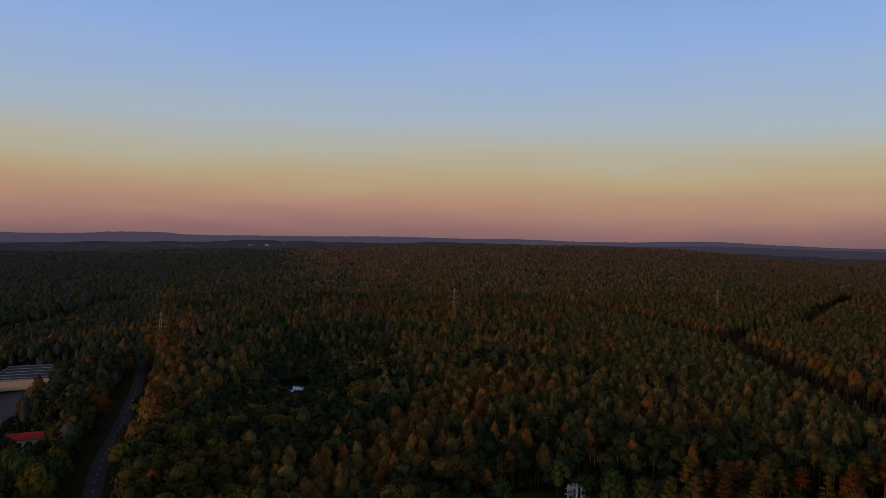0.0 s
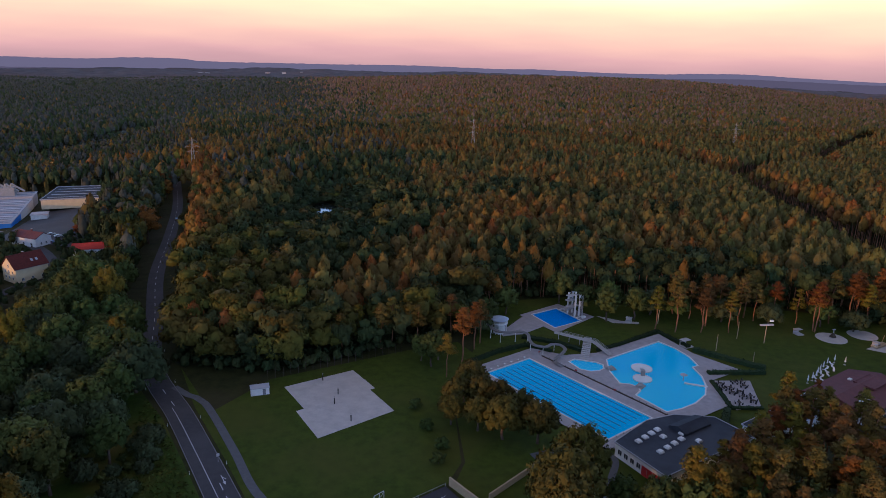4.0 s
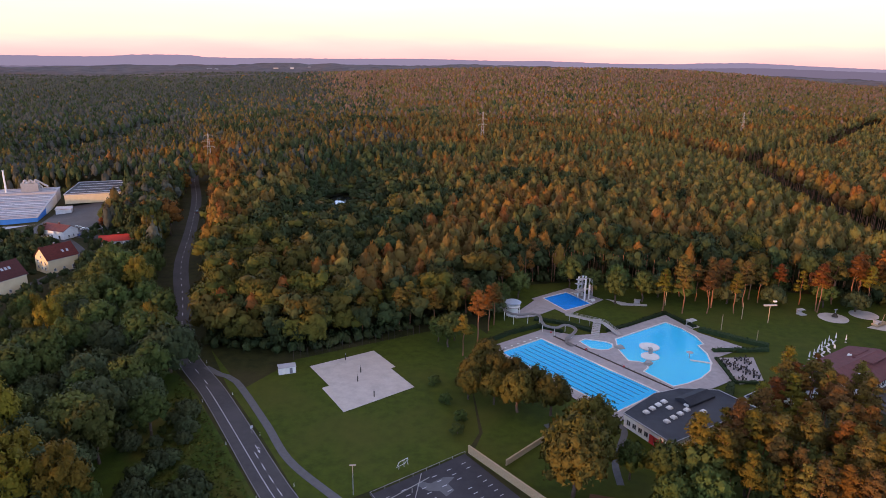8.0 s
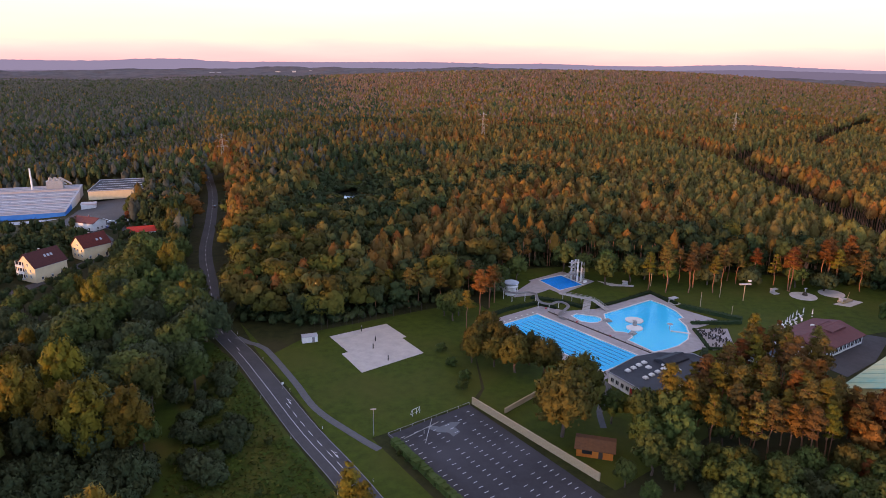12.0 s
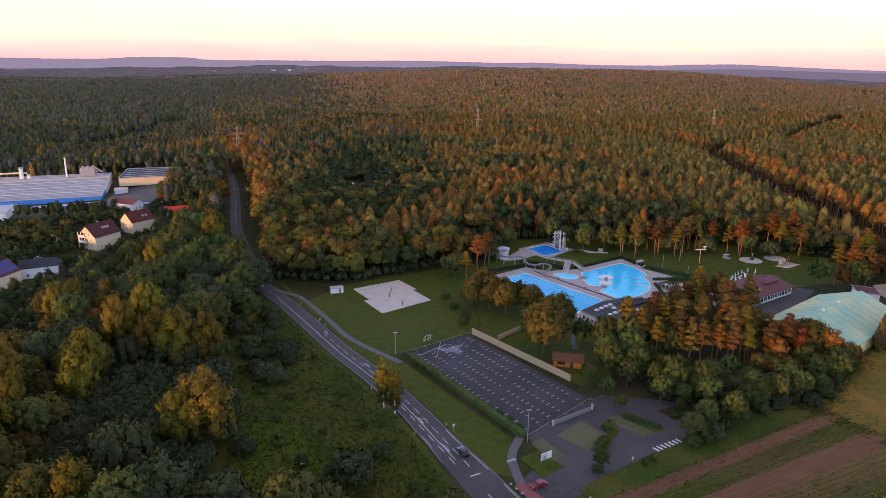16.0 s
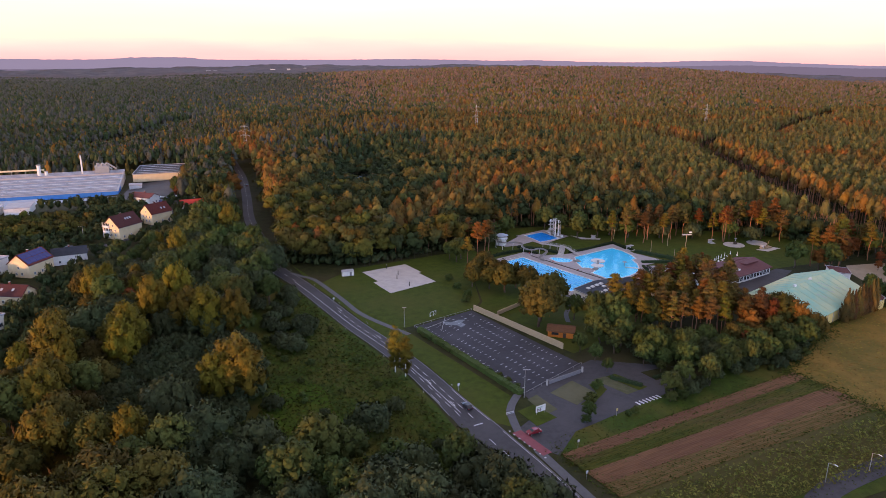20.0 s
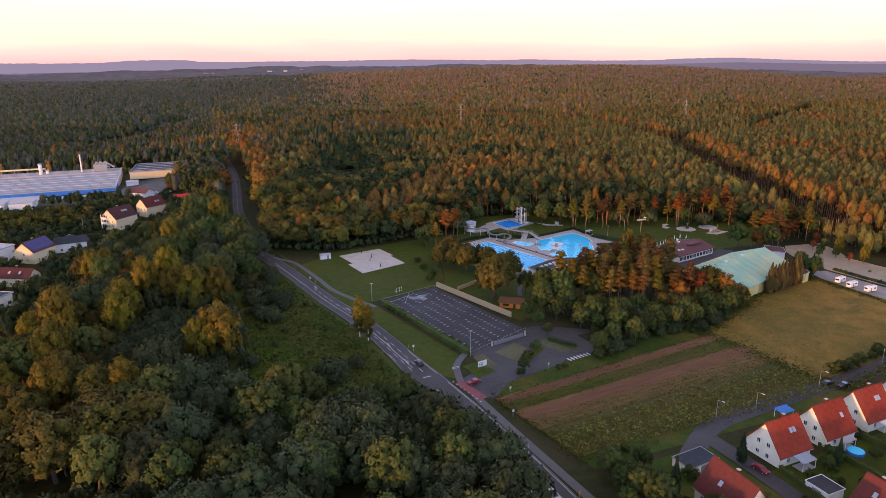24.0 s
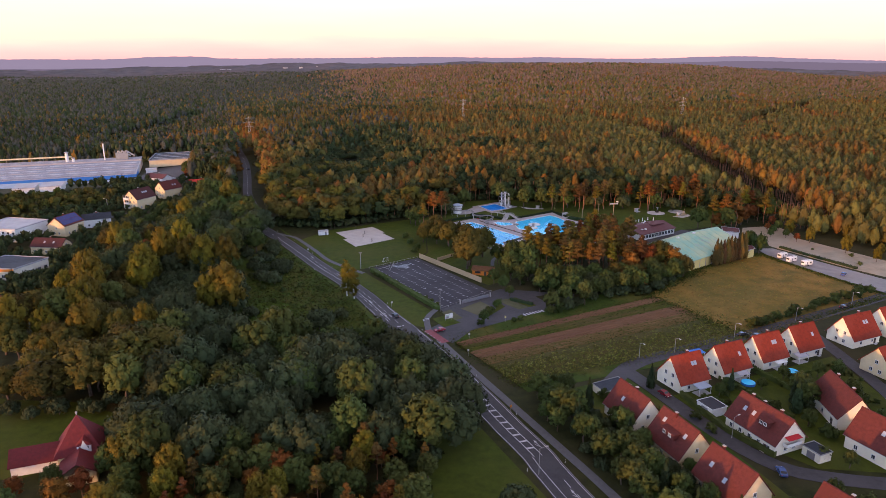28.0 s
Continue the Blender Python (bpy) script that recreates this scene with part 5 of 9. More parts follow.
def west_kind(x, y):
    if y > 55:
        return tree_rng.choices(["leafy", "willow", "gold"], [6, 3, 1])[0]
    if y < -205:
        return tree_rng.choices(["rust", "gold", "leafy", "slim_pine", "willow"], [1.2, 1.2, 4, 2, 4])[0]
    if x < -72 and y < -116:
        return tree_rng.choices(["oak", "gold", "leafy"], [6, 2, 1.5])[0]
    if x < -90 and y < 10:
        return tree_rng.choices(["oak", "gold", "leafy", "rust", "willow"], [5, 2.5, 2, 0.5, 1.5])[0]
    if y < -118:
        return tree_rng.choices(["willow", "leafy"], [6, 4])[0]
    if y < -48:
        return tree_rng.choices(["bush", "willow"], [8, 1])[0]
    return tree_rng.choices(["willow", "leafy", "bush", "gold"], [6, 4, 2, 0.4])[0]


fill(WEST, 9.2, 31, west_kind, 0.85, 1.4, lambda x, y: y > -203 and not (x < -104 and y > 20) and ((x + 2) / 15) ** 2 + ((y + 186) / 8) ** 2 > 1)
fill([(-92, -48), (-50, -48), (-46, -93), (-46, -116), (-90, -116)], 5.6, 28, weighted(bush=1), 0.9, 1.4)
fill([(-18, -194), (-16, -180), (2, -176), (16, -184), (14, -194)], 5.0, 29, weighted(bush=1), 0.5, 0.9)
for x, y, k in [(28, -172, 1.2), (29.5, -184, 1.2), (22, -160, 1.25), (12, -146, 1.2), (27, -196, 1.05)]:
    plant("willow", x, y, k, 1.1)
fill(WEST, 4.9, 37, weighted(slim_pine=3, rust=0.8, gold=1.6, leafy=5, bush=2), 0.5, 0.85, lambda x, y: y < -198)
fill([(-57, -7), (-42, 5), (-36, -20), (-30, -46), (-36, -62), (-46, -63), (-52, -30)], 5.0, 30, weighted(bush=5, shrub=3), 0.6, 1.1, lambda x, y: tree_rng.random() < 0.75)
plant("bush", -13.2, -112.8, 1.5, 1.2)
fill([p for p in WEST if p[1] > 0], 8.4, 35, west_kind, 0.6, 0.85, lambda x, y: x < -104 and y > 20)
for x, y, k in [(-77, -38, 1.2), (-69, -44, 1.25), (-60, -41, 1.2), (-72, -33, 1.15), (-57, -94, 1.15), (-50, -93, 1.35), (-53, -86, 1.25), (-104, -92, 1.2), (-110, -70, 1.25)]:
    plant("gold", x, y, k, 1.15)
plant("birch", -3.4, -76.5, 1.02)
plant("birch", -0.4, -80.0, 0.88)
fill([(-44, 8), (-28, -34), (-10, -70), (2, -100), (8, -125), (-14, -125), (-44, -116), (-46, -60), (-48, -10)], 7.5, 32, weighted(bush=3, shrub=5), 0.4, 0.9, lambda x, y: tree_rng.random() < 0.42)
# broad olive trees at the wood's corner
for x, y, k in [(-92, -162, 1.3), (-81, -156, 1.5), (-70, -150, 1.5), (-62, -143, 1.4), (-86, -148, 1.3), (-97, -152, 1.2), (-74, -140, 1.4), (-60, -158, 1.2), (-104, -158, 1.0)]:
    plant("oak", x, y, k, 1.15)
for x, y in [(-100, -166), (-93, -169), (-86, -167), (-79, -166), (-72, -163), (-66, -164), (-90, -164), (-75, -168)]:
    plant("bush", x, y, tree_rng.uniform(0.7, 1.0))
# round the tower house
for x, y, kd, k in [(-61, -178, "willow", 0.9), (-58, -190, "leafy", 0.9), (-60, -202, "leafy", 0.8), (-64, -210, "rust", 0.8), (-72, -206, "leafy", 0.6), (-80, -208, "rust", 0.6), (-88, -210, "leafy", 0.7), (-98, -206, "leafy", 0.7), (-108, -200, "gold", 0.7),
                    (-120, -148, "bush", 0.8), (-112, -150, "bush", 0.7), (-105, -152, "bush", 0.75), (-98, -154, "bush", 0.7), (-90, -157, "shrub", 1.1), (-126, -150, "bush", 0.7), (-68, -214, "rust", 0.9), (-78, -218, "leafy", 0.8), (-90, -220, "gold", 0.8)]:
    plant(kd, x, y, k)
# behind the houses, towards the works
works_wood = [(-300, 80), (-215, 92), (-178, 112), (-168, 128), (-172, 148), (-190, 152), (-230, 146), (-300, 138)]
joined_woods("works_trees", wood_rows(scatter(-330, -140, 70, 210, 6.6, 33, lambda x, y: inside(x, y, works_wood) and abs(x + 150) > 6), 4.4, 7.0, 0.8), light_leafy, M["wood_leafy"], "dense dark green trees in front of the works")
# the roadside strip in front of the works
strip = [(-62, 62), (-75, 118), (-90, 180), (-104, 250), (-116, 320), (-128, 330), (-140, 330), (-136, 285), (-128, 262), (-118, 225), (-104, 190), (-100, 160), (-95, 142), (-80, 118)]
joined_woods("roadside_trees", wood_rows(scatter(-145, -55, 60, 335, 5.6, 34, lambda x, y: inside(x, y, strip) and abs(x - road_x(y)) > 10.0), 4.2, 12, 3.5), near_leafy, M["wood_leafy"], "roadside trees turning olive and orange")
for x, y, k in [(-97, 206, 1.95), (-103, 210, 1.5), (-107, 218, 1.3), (-122, 345, 1.6), (-126, 352, 1.5), (-117, 330, 1.3)]:
    plant("rust", x, y, k)
# trees among the western houses and the yard
def clump(name, poly, step, seed, r, h, mat, label, keep=lambda x, y: True):
    xs, ys = [p[0] for p in poly], [p[1] for p in poly]
    pts = scatter(min(xs), max(xs), min(ys), max(ys), step, seed, lambda x, y: inside(x, y, poly) and keep(x, y))
    joined_woods(name, wood_rows(pts, r, h, 0.6), light_leafy, M[mat], label)


clump("yard_trees", [(-186, 172), (-180, 196), (-166, 188), (-146, 180), (-142, 166), (-150, 158), (-168, 156)], 5.4, 43, 3.4, 6.5, "wood_deep", "dark green trees between houses and works")
clump("road_trees", [(-118, 128), (-124, 150), (-106, 176), (-92, 168), (-88, 132), (-100, 124)], 5.4, 44, 3.4, 6.5, "wood_deep", "dark green trees between houses and road")
fill([(-140, 214), (-146, 236), (-152, 276), (-146, 318), (-132, 322), (-120, 268), (-108, 226), (-118, 210)], 6.6, 45, weighted(leafy=5, rust=2, gold=1), 0.6, 0.95, lambda x, y: y > 216)
clump("garden_trees", [(-172, 118), (-160, 140), (-150, 152), (-146, 138), (-156, 110)], 5.0, 46, 3.0, 5.5, "wood_deep", "low garden trees by the western street")
clump("garden_trees", [(-200, 100), (-172, 96), (-160, 78), (-176, 66), (-205, 78)], 5.2, 47, 3.2, 6.0, "wood_deep", "garden trees by the western street")
clump("works_trees", [(-222, 192), (-200, 190), (-165, 204), (-163, 214), (-190, 211), (-222, 206)], 5.6, 73, 2.9, 7.0, "wood_deep", "dark green trees along the front of the works")
clump("works_scrub", [(-300, 138), (-230, 146), (-190, 152), (-178, 162), (-186, 176), (-215, 172), (-300, 162)], 5.4, 70, 2.6, 3.2, "wood_deep", "low dark green trees before the works")
clump("garden_trees", [(-215, -70), (-180, -60), (-150, -70), (-126, -60), (-122, -20), (-128, 8), (-140, 40), (-150, 60), (-176, 64), (-215, 24)], 5.2, 71, 3.0, 6.0, "wood_deep", "dark garden trees round the western blocks",
      lambda x, y: min(math.hypot(x + 161, y + 27), math.hypot(x + 194, y - 47), math.hypot(x + 165, y - 14), math.hypot(x + 166, y - 50)) > 17)
WEST_HOMES = [(-143.8, 114.5), (-133.5, 146.5), (-155, 66), (-166.5, 50), (-158.5, 9.5), (-119.5, 189.5), (-112, 158), (-157.5, 211)]
clump("garden_trees", [(-186, 56), (-196, 120), (-176, 205), (-142, 222), (-112, 214), (-98, 190), (-100, 150), (-128, 104), (-140, 66)], 5.0, 48, 2.4, 4.2, "wood_deep", "shrubs and small trees round the western houses",
     lambda x, y: min(math.hypot(x - a, y - b) for a, b in WEST_HOMES) > 11 and off_line(x, y, [(-192, 68), (-160, 86), (-146, 96), (-134, 130), (-128, 160), (-140, 185), (-160, 215)]) > 6)
# between lawn and pool
for x, y, k in [(40, 12, 0.9), (46, 22, 0.95), (50, -5, 1.1), (56, 0, 1.0), (37, 4, 0.8), (47, 11, 0.95), (59, -8, 1.1), (52, 9, 0.9), (43, 17, 0.85), (44, 0, 0.9)]:
    plant("oak", x, y, k)
for x, y, k in [(54, -45, 1.45), (56, -40, 1.6), (64.5, -27, 1.35), (70, -40, 0.85), (76, -47, 1.15), (83, -50, 1.2), (80, -58, 1.1), (73, -57, 1.0), (71, -65, 0.95), (79, -66, 0.9)]:
    plant("oak" if x < 66 else "leafy", x, y, k)
for x, y, k in [(47, 45, 1.1), (53, 55, 1.0), (56, 60, 0.95), (40, 34, 0.85), (33, 58, 0.9), (20, 58, 0.95), (24, 62, 1.0), (12, 60, 0.9), (46, 66, 0.95), (66, 92, 0.95), (84, 112, 1.0), (6, 54, 0.85)]:
    plant("pine", x, y, k)
for x, y, k in [(36, 42, 0.95), (39, 47, 0.9), (33, 47, 0.75)]:
    plant("leafy", x, y, k)
for x, y in [(30, 2), (33, -8), (28, 14), (31, -15)]:
    plant("shrub", x, y, 1.1)
# pines south of the bath house
fill([(94, -36), (112, -22), (124, -12), (138, -6), (150, -16), (142, -29), (134, -38), (140, -56), (130, -68), (104, -66), (84, -58), (82, -44)], 5.7, 36, weighted(pine=8, slim_pine=4, leafy=1), 0.85, 1.15)
fill([(70, -66), (84, -61), (104, -68), (128, -70), (142, -62), (148, -72), (138, -80), (122, -88), (104, -86), (94, -84), (82, -74)], 5.8, 38, lambda x, y: tree_rng.choices(["leafy", "willow", "oak", "rust"], [2, 1, 6, 1.5] if x > 116 else [8, 2, 0.5, 0])[0], 0.55, 0.8)
fill([(72, -70), (84, -66), (108, -76), (136, -68), (146, -70), (150, -76), (126, -92), (104, -92), (86, -86)], 5.0, 55, weighted(bush=4, shrub=3, leafy=1), 0.55, 0.85)
fill([(76, -108), (90, -103), (108, -94), (126, -86), (146, -76), (152, -72), (150, -67), (138, -74), (120, -81), (104, -87), (88, -96), (78, -103)], 4.0, 39, weighted(bush=5, leafy=3, shrub=2), 0.55, 0.85)
for x, y, k in [(65.2, -77.3, 0.55), (62.5, -69, 0.6), (66.3, -85.7, 0.42), (80.5, -82.5, 0.7), (86.9, -78.0, 0.9), (96, -78, 0.85), (74, -72, 0.8)]:
    plant("leafy", x, y, k)
for x, y, kd, k in [(132, -58, "rust", 1.25), (138, -62, "rust", 1.35), (144, -60, "oak", 1.3), (149, -64, "rust", 1.3), (152, -70, "oak", 0.9), (147, -71, "leafy", 0.8), (136, -70, "leafy", 0.85), (128, -66, "rust", 1.15), (141, -52, "rust", 1.1)]:
    plant(kd, x, y, k)
for x, y, kd, k in [(132, 84, "willow", 1.0), (140, 76, "leafy", 0.9), (148, 88, "leafy", 1.05), (158, 74, "willow", 0.9), (166, 84, "leafy", 1.0), (176, 70, "willow", 0.8), (184, 82, "leafy", 0.95), (196, 66, "leafy", 0.9), (206, 60, "willow", 0.8), (142, 84, "pine", 1.05), (154, 82, "pine", 1.0), (170, 78, "pine", 1.05), (188, 70, "slim_pine", 1.0),
                    (104, 88, "leafy", 1.0), (98, 100, "leafy", 1.1), (116, 90, "leafy", 1.05), (72, 88, "leafy", 0.95), (62, 78, "leafy", 0.9), (58, 70, "willow", 0.8)]:
    plant(kd, x, y, k, 1.1)
# round the sunbathing lawn
for x, y, k in [(190, 61, 1.15), (202, 69, 1.2), (210, 68, 1.2), (216, 72, 1.15), (227, 74, 1.2), (206, 74, 1.15), (144, 64, 1.0), (155, 63, 0.95), (149, 70, 1.05), (163, 70, 1.1), (127, 68, 1.0), (134, 65, 1.05), (111, 78, 1.15), (123, 79, 1.1), (190, 62, 1.05), (200, 72, 1.0), (150, 72, 0.85), (172, 74, 0.9), (146, 78, 0.9), (214, 64, 1.0), (160, 80, 1.0), (222, 58, 1.0), (182, 76, 0.9)]:
    plant("leafy" if y in (78, 79) and x < 125 else "pine", x, y, k)
fill([(196, 14), (226, 20), (244, 50), (262, 34), (255, 20), (232, 15), (213, -1)], 6.2, 40, weighted(rust=5, pine=5, leafy=2, slim_pine=2), 0.85, 1.15)
for k in range(9):
    plant("cypress", 175.6 + 2.45 * k, -55.6 + 1.15 * k, tree_rng.uniform(1.2, 1.45))
for x, y, k in [(207.5, -40, 0.85), (206, -33, 0.8), (211, -25, 0.7), (237, -4, 0.45), (240, -12, 0.4)]:
    plant("leafy", x, y, k)
plant("spruce", 210.5, -35, 0.75)
for x, y, k in [(241, -20.5, 0.5), (238, 3, 0.5), (226, 14, 0.7), (246, 12, 0.65)]:
    plant("rust", x, y, k)
for k in range(5):
    plant("shrub", 227 + 3.1 * k, -33 - 8.1 * k, tree_rng.uniform(0.3, 0.45))
for x, y, k in [(244.5, -8, 0.62), (247, -23, 0.6), (253, -44, 0.62), (258, -60, 0.5)]:
    plant("gold", x, y, k)
# by the car park entrance
for x, y, k in [(50, -114, 0.45), (84, -88, 0.35)]:
    plant("leafy", x, y, k)
for x, y, k in [(58.8, -96.7, 1.1), (53.4, -105.2, 1.15), (55.2, -102.6, 0.8), (48.6, -115.8, 0.9), (36, -108, 0.4), (78, -107.5, 1.3), (83, -105, 1.4), (62, -113.5, 0.6), (65, -112.2, 0.7)]:
    plant("shrub", x, y, k)
for k in range(13):
    plant("shrub", 9 + 2.1 * k, -49 - 3.6 * k, tree_rng.uniform(0.45, 0.7))
# hedge trees along the housing
fill([(52, -172), (66, -170), (73, -190), (78, -208), (83, -228), (90, -250), (80, -266), (72, -246), (66, -223), (60, -204), (53, -182)], 4.3, 41, weighted(leafy=7, bush=4, shrub=2, spruce=1), 0.5, 0.78)
fill([(36, -222), (60, -290), (40, -300), (20, -262)], 8, 42, weighted(willow=3, leafy=3, rust=1), 0.6, 0.9, lambda x, y: x < road_x(y) - 15)


# ---- streets of the housing ----
tagged(ribbon("street_1", smooth_line([(80, -170), (88, -161), (97, -154), (120, -145.5), (150, -135.5), (182, -123), (222, -107), (270, -86), (340, -56)], 5), 6.0, 0.10, M["asphalt"]), "grey residential street along the field", "street", kind="structure")
tagged(ribbon("street_2", smooth_line([(90, -160), (93.5, -172), (97, -186), (102, -204), (108.5, -217), (117, -222.5), (132, -227.5), (160, -234), (200, -240)], 4), 5.4, 0.105, M["asphalt"]), "narrow grey street between the houses", "street", kind="structure")
tagged(ribbon("street_3", smooth_line([(171, -129), (170, -145), (168, -163), (165, -184), (160, -205), (158, -234)], 4), 5.0, 0.11, M["asphalt"]), "grey side street between gardens", "street", kind="structure")
tagged(ribbon("street_4", smooth_line([(-240, 40), (-192, 68), (-160, 86), (-146, 96), (-134, 130), (-128, 160), (-140, 185), (-160, 215), (-172, 240)], 5), 6.0, 0.10, M["asphalt"]), "grey street past the western houses", "street", kind="structure")
YARD = [Vector((-182, 226)), Vector((-126, 196)), Vector((-153, 327)), Vector((-196, 318))]
yv = [YARD[0].lerp(YARD[1], u / 10).lerp(YARD[3].lerp(YARD[2], u / 10), v / 16) for v in range(17) for u in range(11)]
yard = part("works_yard", mesh_of("works_yard", [(p.x, p.y, ground_z(p.x, p.y) + 0.15) for p in yv], [(11 * v + u, 11 * v + u + 1, 11 * v + u + 12, 11 * v + u + 11) for v in range(16) for u in range(10)], M["asphalt"]), None)
tagged(yard, "grey asphalt yard of the works", "yard", kind="structure")
area("restaurant_drive", [(154, -8), (166, -4), (190, 12), (196, 8), (176, -10), (158, -20)], 0.08, M["asphalt"], "grey paved drive between restaurant and hall", "drive")
area("access_road", [(211, -40), (212, -30), (221, -31), (229, -52), (236.5, -70), (250, -100), (232, -106), (223.5, -84), (214, -53)], 0.10, M["pale_lane"], "pale worn asphalt drive beside the field", "drive")
area("gravel_yard", [(223, -30), (219, -14), (222, 2), (228, 12), (250, 14), (250, 0), (246, -14), (256, -38), (266, -62), (276, -86), (254, -96), (238.5, -68)], 0.08, M["gravel"], "pale sandy gravel yard with weeds", "yard")
area("garden_lawn", [(98, -178), (118, -172), (165, -158), (160, -204), (155, -228), (118, -219), (104, -200)], 0.05, M["lawn"], "green back gardens between the houses", "garden")
area("garden_lawn", [(60, -172), (74, -168), (88, -164), (94, -186), (100, -206), (106, -240), (96, -262), (80, -262)], 0.045, M["meadow"], "green front gardens along the street", "garden")
area("park_lawn", [(-122, -150), (-104, -156), (-84, -160), (-64, -172), (-62, -184), (-84, -200), (-128, -186)], 0.05, M["lawn"], "green lawn round the tower house", "lawn")
area("park_lawn", [(-128, -134), (-112, -138), (-100, -142), (-104, -148), (-130, -145)], 0.05, M["lawn"], "small lawn behind a hedge", "lawn")
area("roadside_grass", [(26, -190), (33, -184), (36, -190), (40, -203), (46, -222), (61, -275), (40, -282), (24, -240), (15, -205)], 0.045, M["lawn"], "grass beside the main road", "verge")
area("parking_bay", [(43.3, -97.3), (52.7, -90.1), (57.3, -98.5), (49.3, -105.7)], 0.12, M["grass_grid"], "parking bays of grass paving blocks", "parking bay")
area("parking_bay", [(35.2, -100.6), (38.8, -97.8), (42.6, -107.4), (38.4, -110.0)], 0.12, M["grass_grid"], "parking bays of grass paving blocks", "parking bay")
area("parking_bay", [(59.9, -90.3), (64.4, -88.6), (71.2, -99.4), (66.9, -101.3)], 0.12, M["grass_grid"], "parking bays of grass paving blocks", "parking bay")
area("planting_bed", [(64.8, -88.8), (68.3, -87.3), (75.1, -97.4), (71.6, -99.2)], 0.16, M["lawn"], "narrow planted bed between parking bays", "planting bed")
area("planting_bed", [(77.4, -87.3), (89.1, -84.1), (90.6, -89.6), (80.0, -93.5)], 0.16, M["forest_floor"], "leaf-strewn planting bed under trees", "planting bed")
area("planting_bed", [(57.2, -93.4), (60.2, -92.0), (61.8, -97.4), (52.6, -107.6), (50.4, -105.6), (57.8, -99.4)], 0.155, M["lawn"], "planted bed with shrubs in the car park", "planting bed")
area("planting_bed", [(30.5, -107), (36, -104), (41, -112), (34, -116)], 0.16, M["lawn"], "grass island by the entrance sign", "planting bed")


# ---- road markings ----
def along(line, s):
    """Place and heading at a length along a line."""
    for (ax, ay), (bx, by) in zip(line, line[1:]):
        d = math.hypot(bx - ax, by - ay)
        if s <= d:
            t = s / d
            return ax + (bx - ax) * t, ay + (by - ay) * t, math.atan2(by - ay, bx - ax)
        s -= d
    return (*line[-1], 0.0)


def offset_line(line, k):
    out = []
    for i, (x, y) in enumerate(line):
        a, b = Vector(line[max(i - 1, 0)]), Vector(line[min(i + 1, len(line) - 1)])
        d = (b - a).normalized()
        kk = k[i] if isinstance(k, list) else k
        out.append((x + d.y * kk, y - d.x * kk))
    return out


dash_mesh = mesh_of("dash", [(-1.6, -0.10, 0), (1.6, -0.10, 0), (1.6, 0.10, 0), (-1.6, 0.10, 0)], [(0, 1, 2, 3)], M["paint"])


def dashes(line, s0, s1, step, shift, z=0.0):
    s = s0
    while s < s1:
        x, y, a = along(line, s)
        d = part("dash", dash_mesh, None, road)
        d.matrix_basis = Matrix.Translation((x + math.sin(a) * shift, y - math.cos(a) * shift, ground_z(x, y) + 0.125 + z)) @ Matrix.Rotation(a, 4, "Z")
        s += step


road_len = [0.0]
for (ax, ay), (bx, by) in zip(road_line, road_line[1:]):
    road_len.append(road_len[-1] + math.hypot(bx - ax, by - ay))


def at_y(y):
    return float(np.interp(-y, [-p[1] for p in road_line], road_len))


for sgn in (-1, 1):
    edge = offset_line(road_line, [sgn * (w / 2 - 0.35) for w in road_w])
    for y0, y1 in ((-90, -118 if sgn < 0 else -104), (-150 if sgn > 0 else -118, -460)):
        seg = [p for p, q in zip(edge, road_line) if y1 <= q[1] <= y0]
        if len(seg) > 1:
            ribbon("edge_line", seg, 0.16, 0.125, M["paint"], road, 0.01)
dashes(road_line, at_y(400), at_y(20), 9, 0.0)
dashes(road_line, at_y(-20), at_y(-108), 6, -0.9)
dashes(road_line, at_y(-66), at_y(-108), 6, 1.9)
dashes(road_line, at_y(-122), at_y(-148), 6, 0.9)
dashes(road_line, at_y(-218), at_y(-330), 6, -1.4)
seg = [p for p in offset_line(road_line, 0.9) if -112 <= p[1] <= 22]
ribbon("centre_line", seg, 0.16, 0.125, M["paint"], road, 0.01)
seg = [p for p in offset_line(road_line, 1.7) if -340 <= p[1] <= -205]
ribbon("centre_line", seg, 0.16, 0.125, M["paint"], road, 0.01)
# the hatched island and its borders
for sh in (-1.1, 1.1):
    seg = [p for p in offset_line(road_line, sh) if -206 <= p[1] <= -151]
    ribbon("hatch_border", seg, 0.2, 0.125, M["paint"], road, 0.01)
bar = mesh_of("hatch_bar", [(-0.55, -1.0, 0), (0.15, -1.0, 0), (0.55, 1.0, 0), (-0.15, 1.0, 0)], [(0, 1, 2, 3)], M["paint"])
for k in range(15):
    x, y, a = along(road_line, at_y(-153) + 3.6 * k)
    b = part("hatch_bar", bar, None, road)
    b.matrix_basis = Matrix.Translation((x, y, 0.128)) @ Matrix.Rotation(a, 4, "Z")
    b.scale = (1.0, 1.05, 1.0)
arrow = mesh_of("arrow", [(-2.4, -0.09, 0), (0.6, -0.09, 0), (0.6, 0.09, 0), (-2.4, 0.09, 0), (0.5, -0.4, 0), (1.9, 0, 0), (0.5, 0.4, 0), (-1.6, 0.09, 0), (-0.4, 0.8, 0), (-0.2, 0.65, 0), (-1.2, 0.09, 0)],
                [(0, 1, 2, 3), (4, 5, 6), (7, 10, 9, 8)], M["paint"])
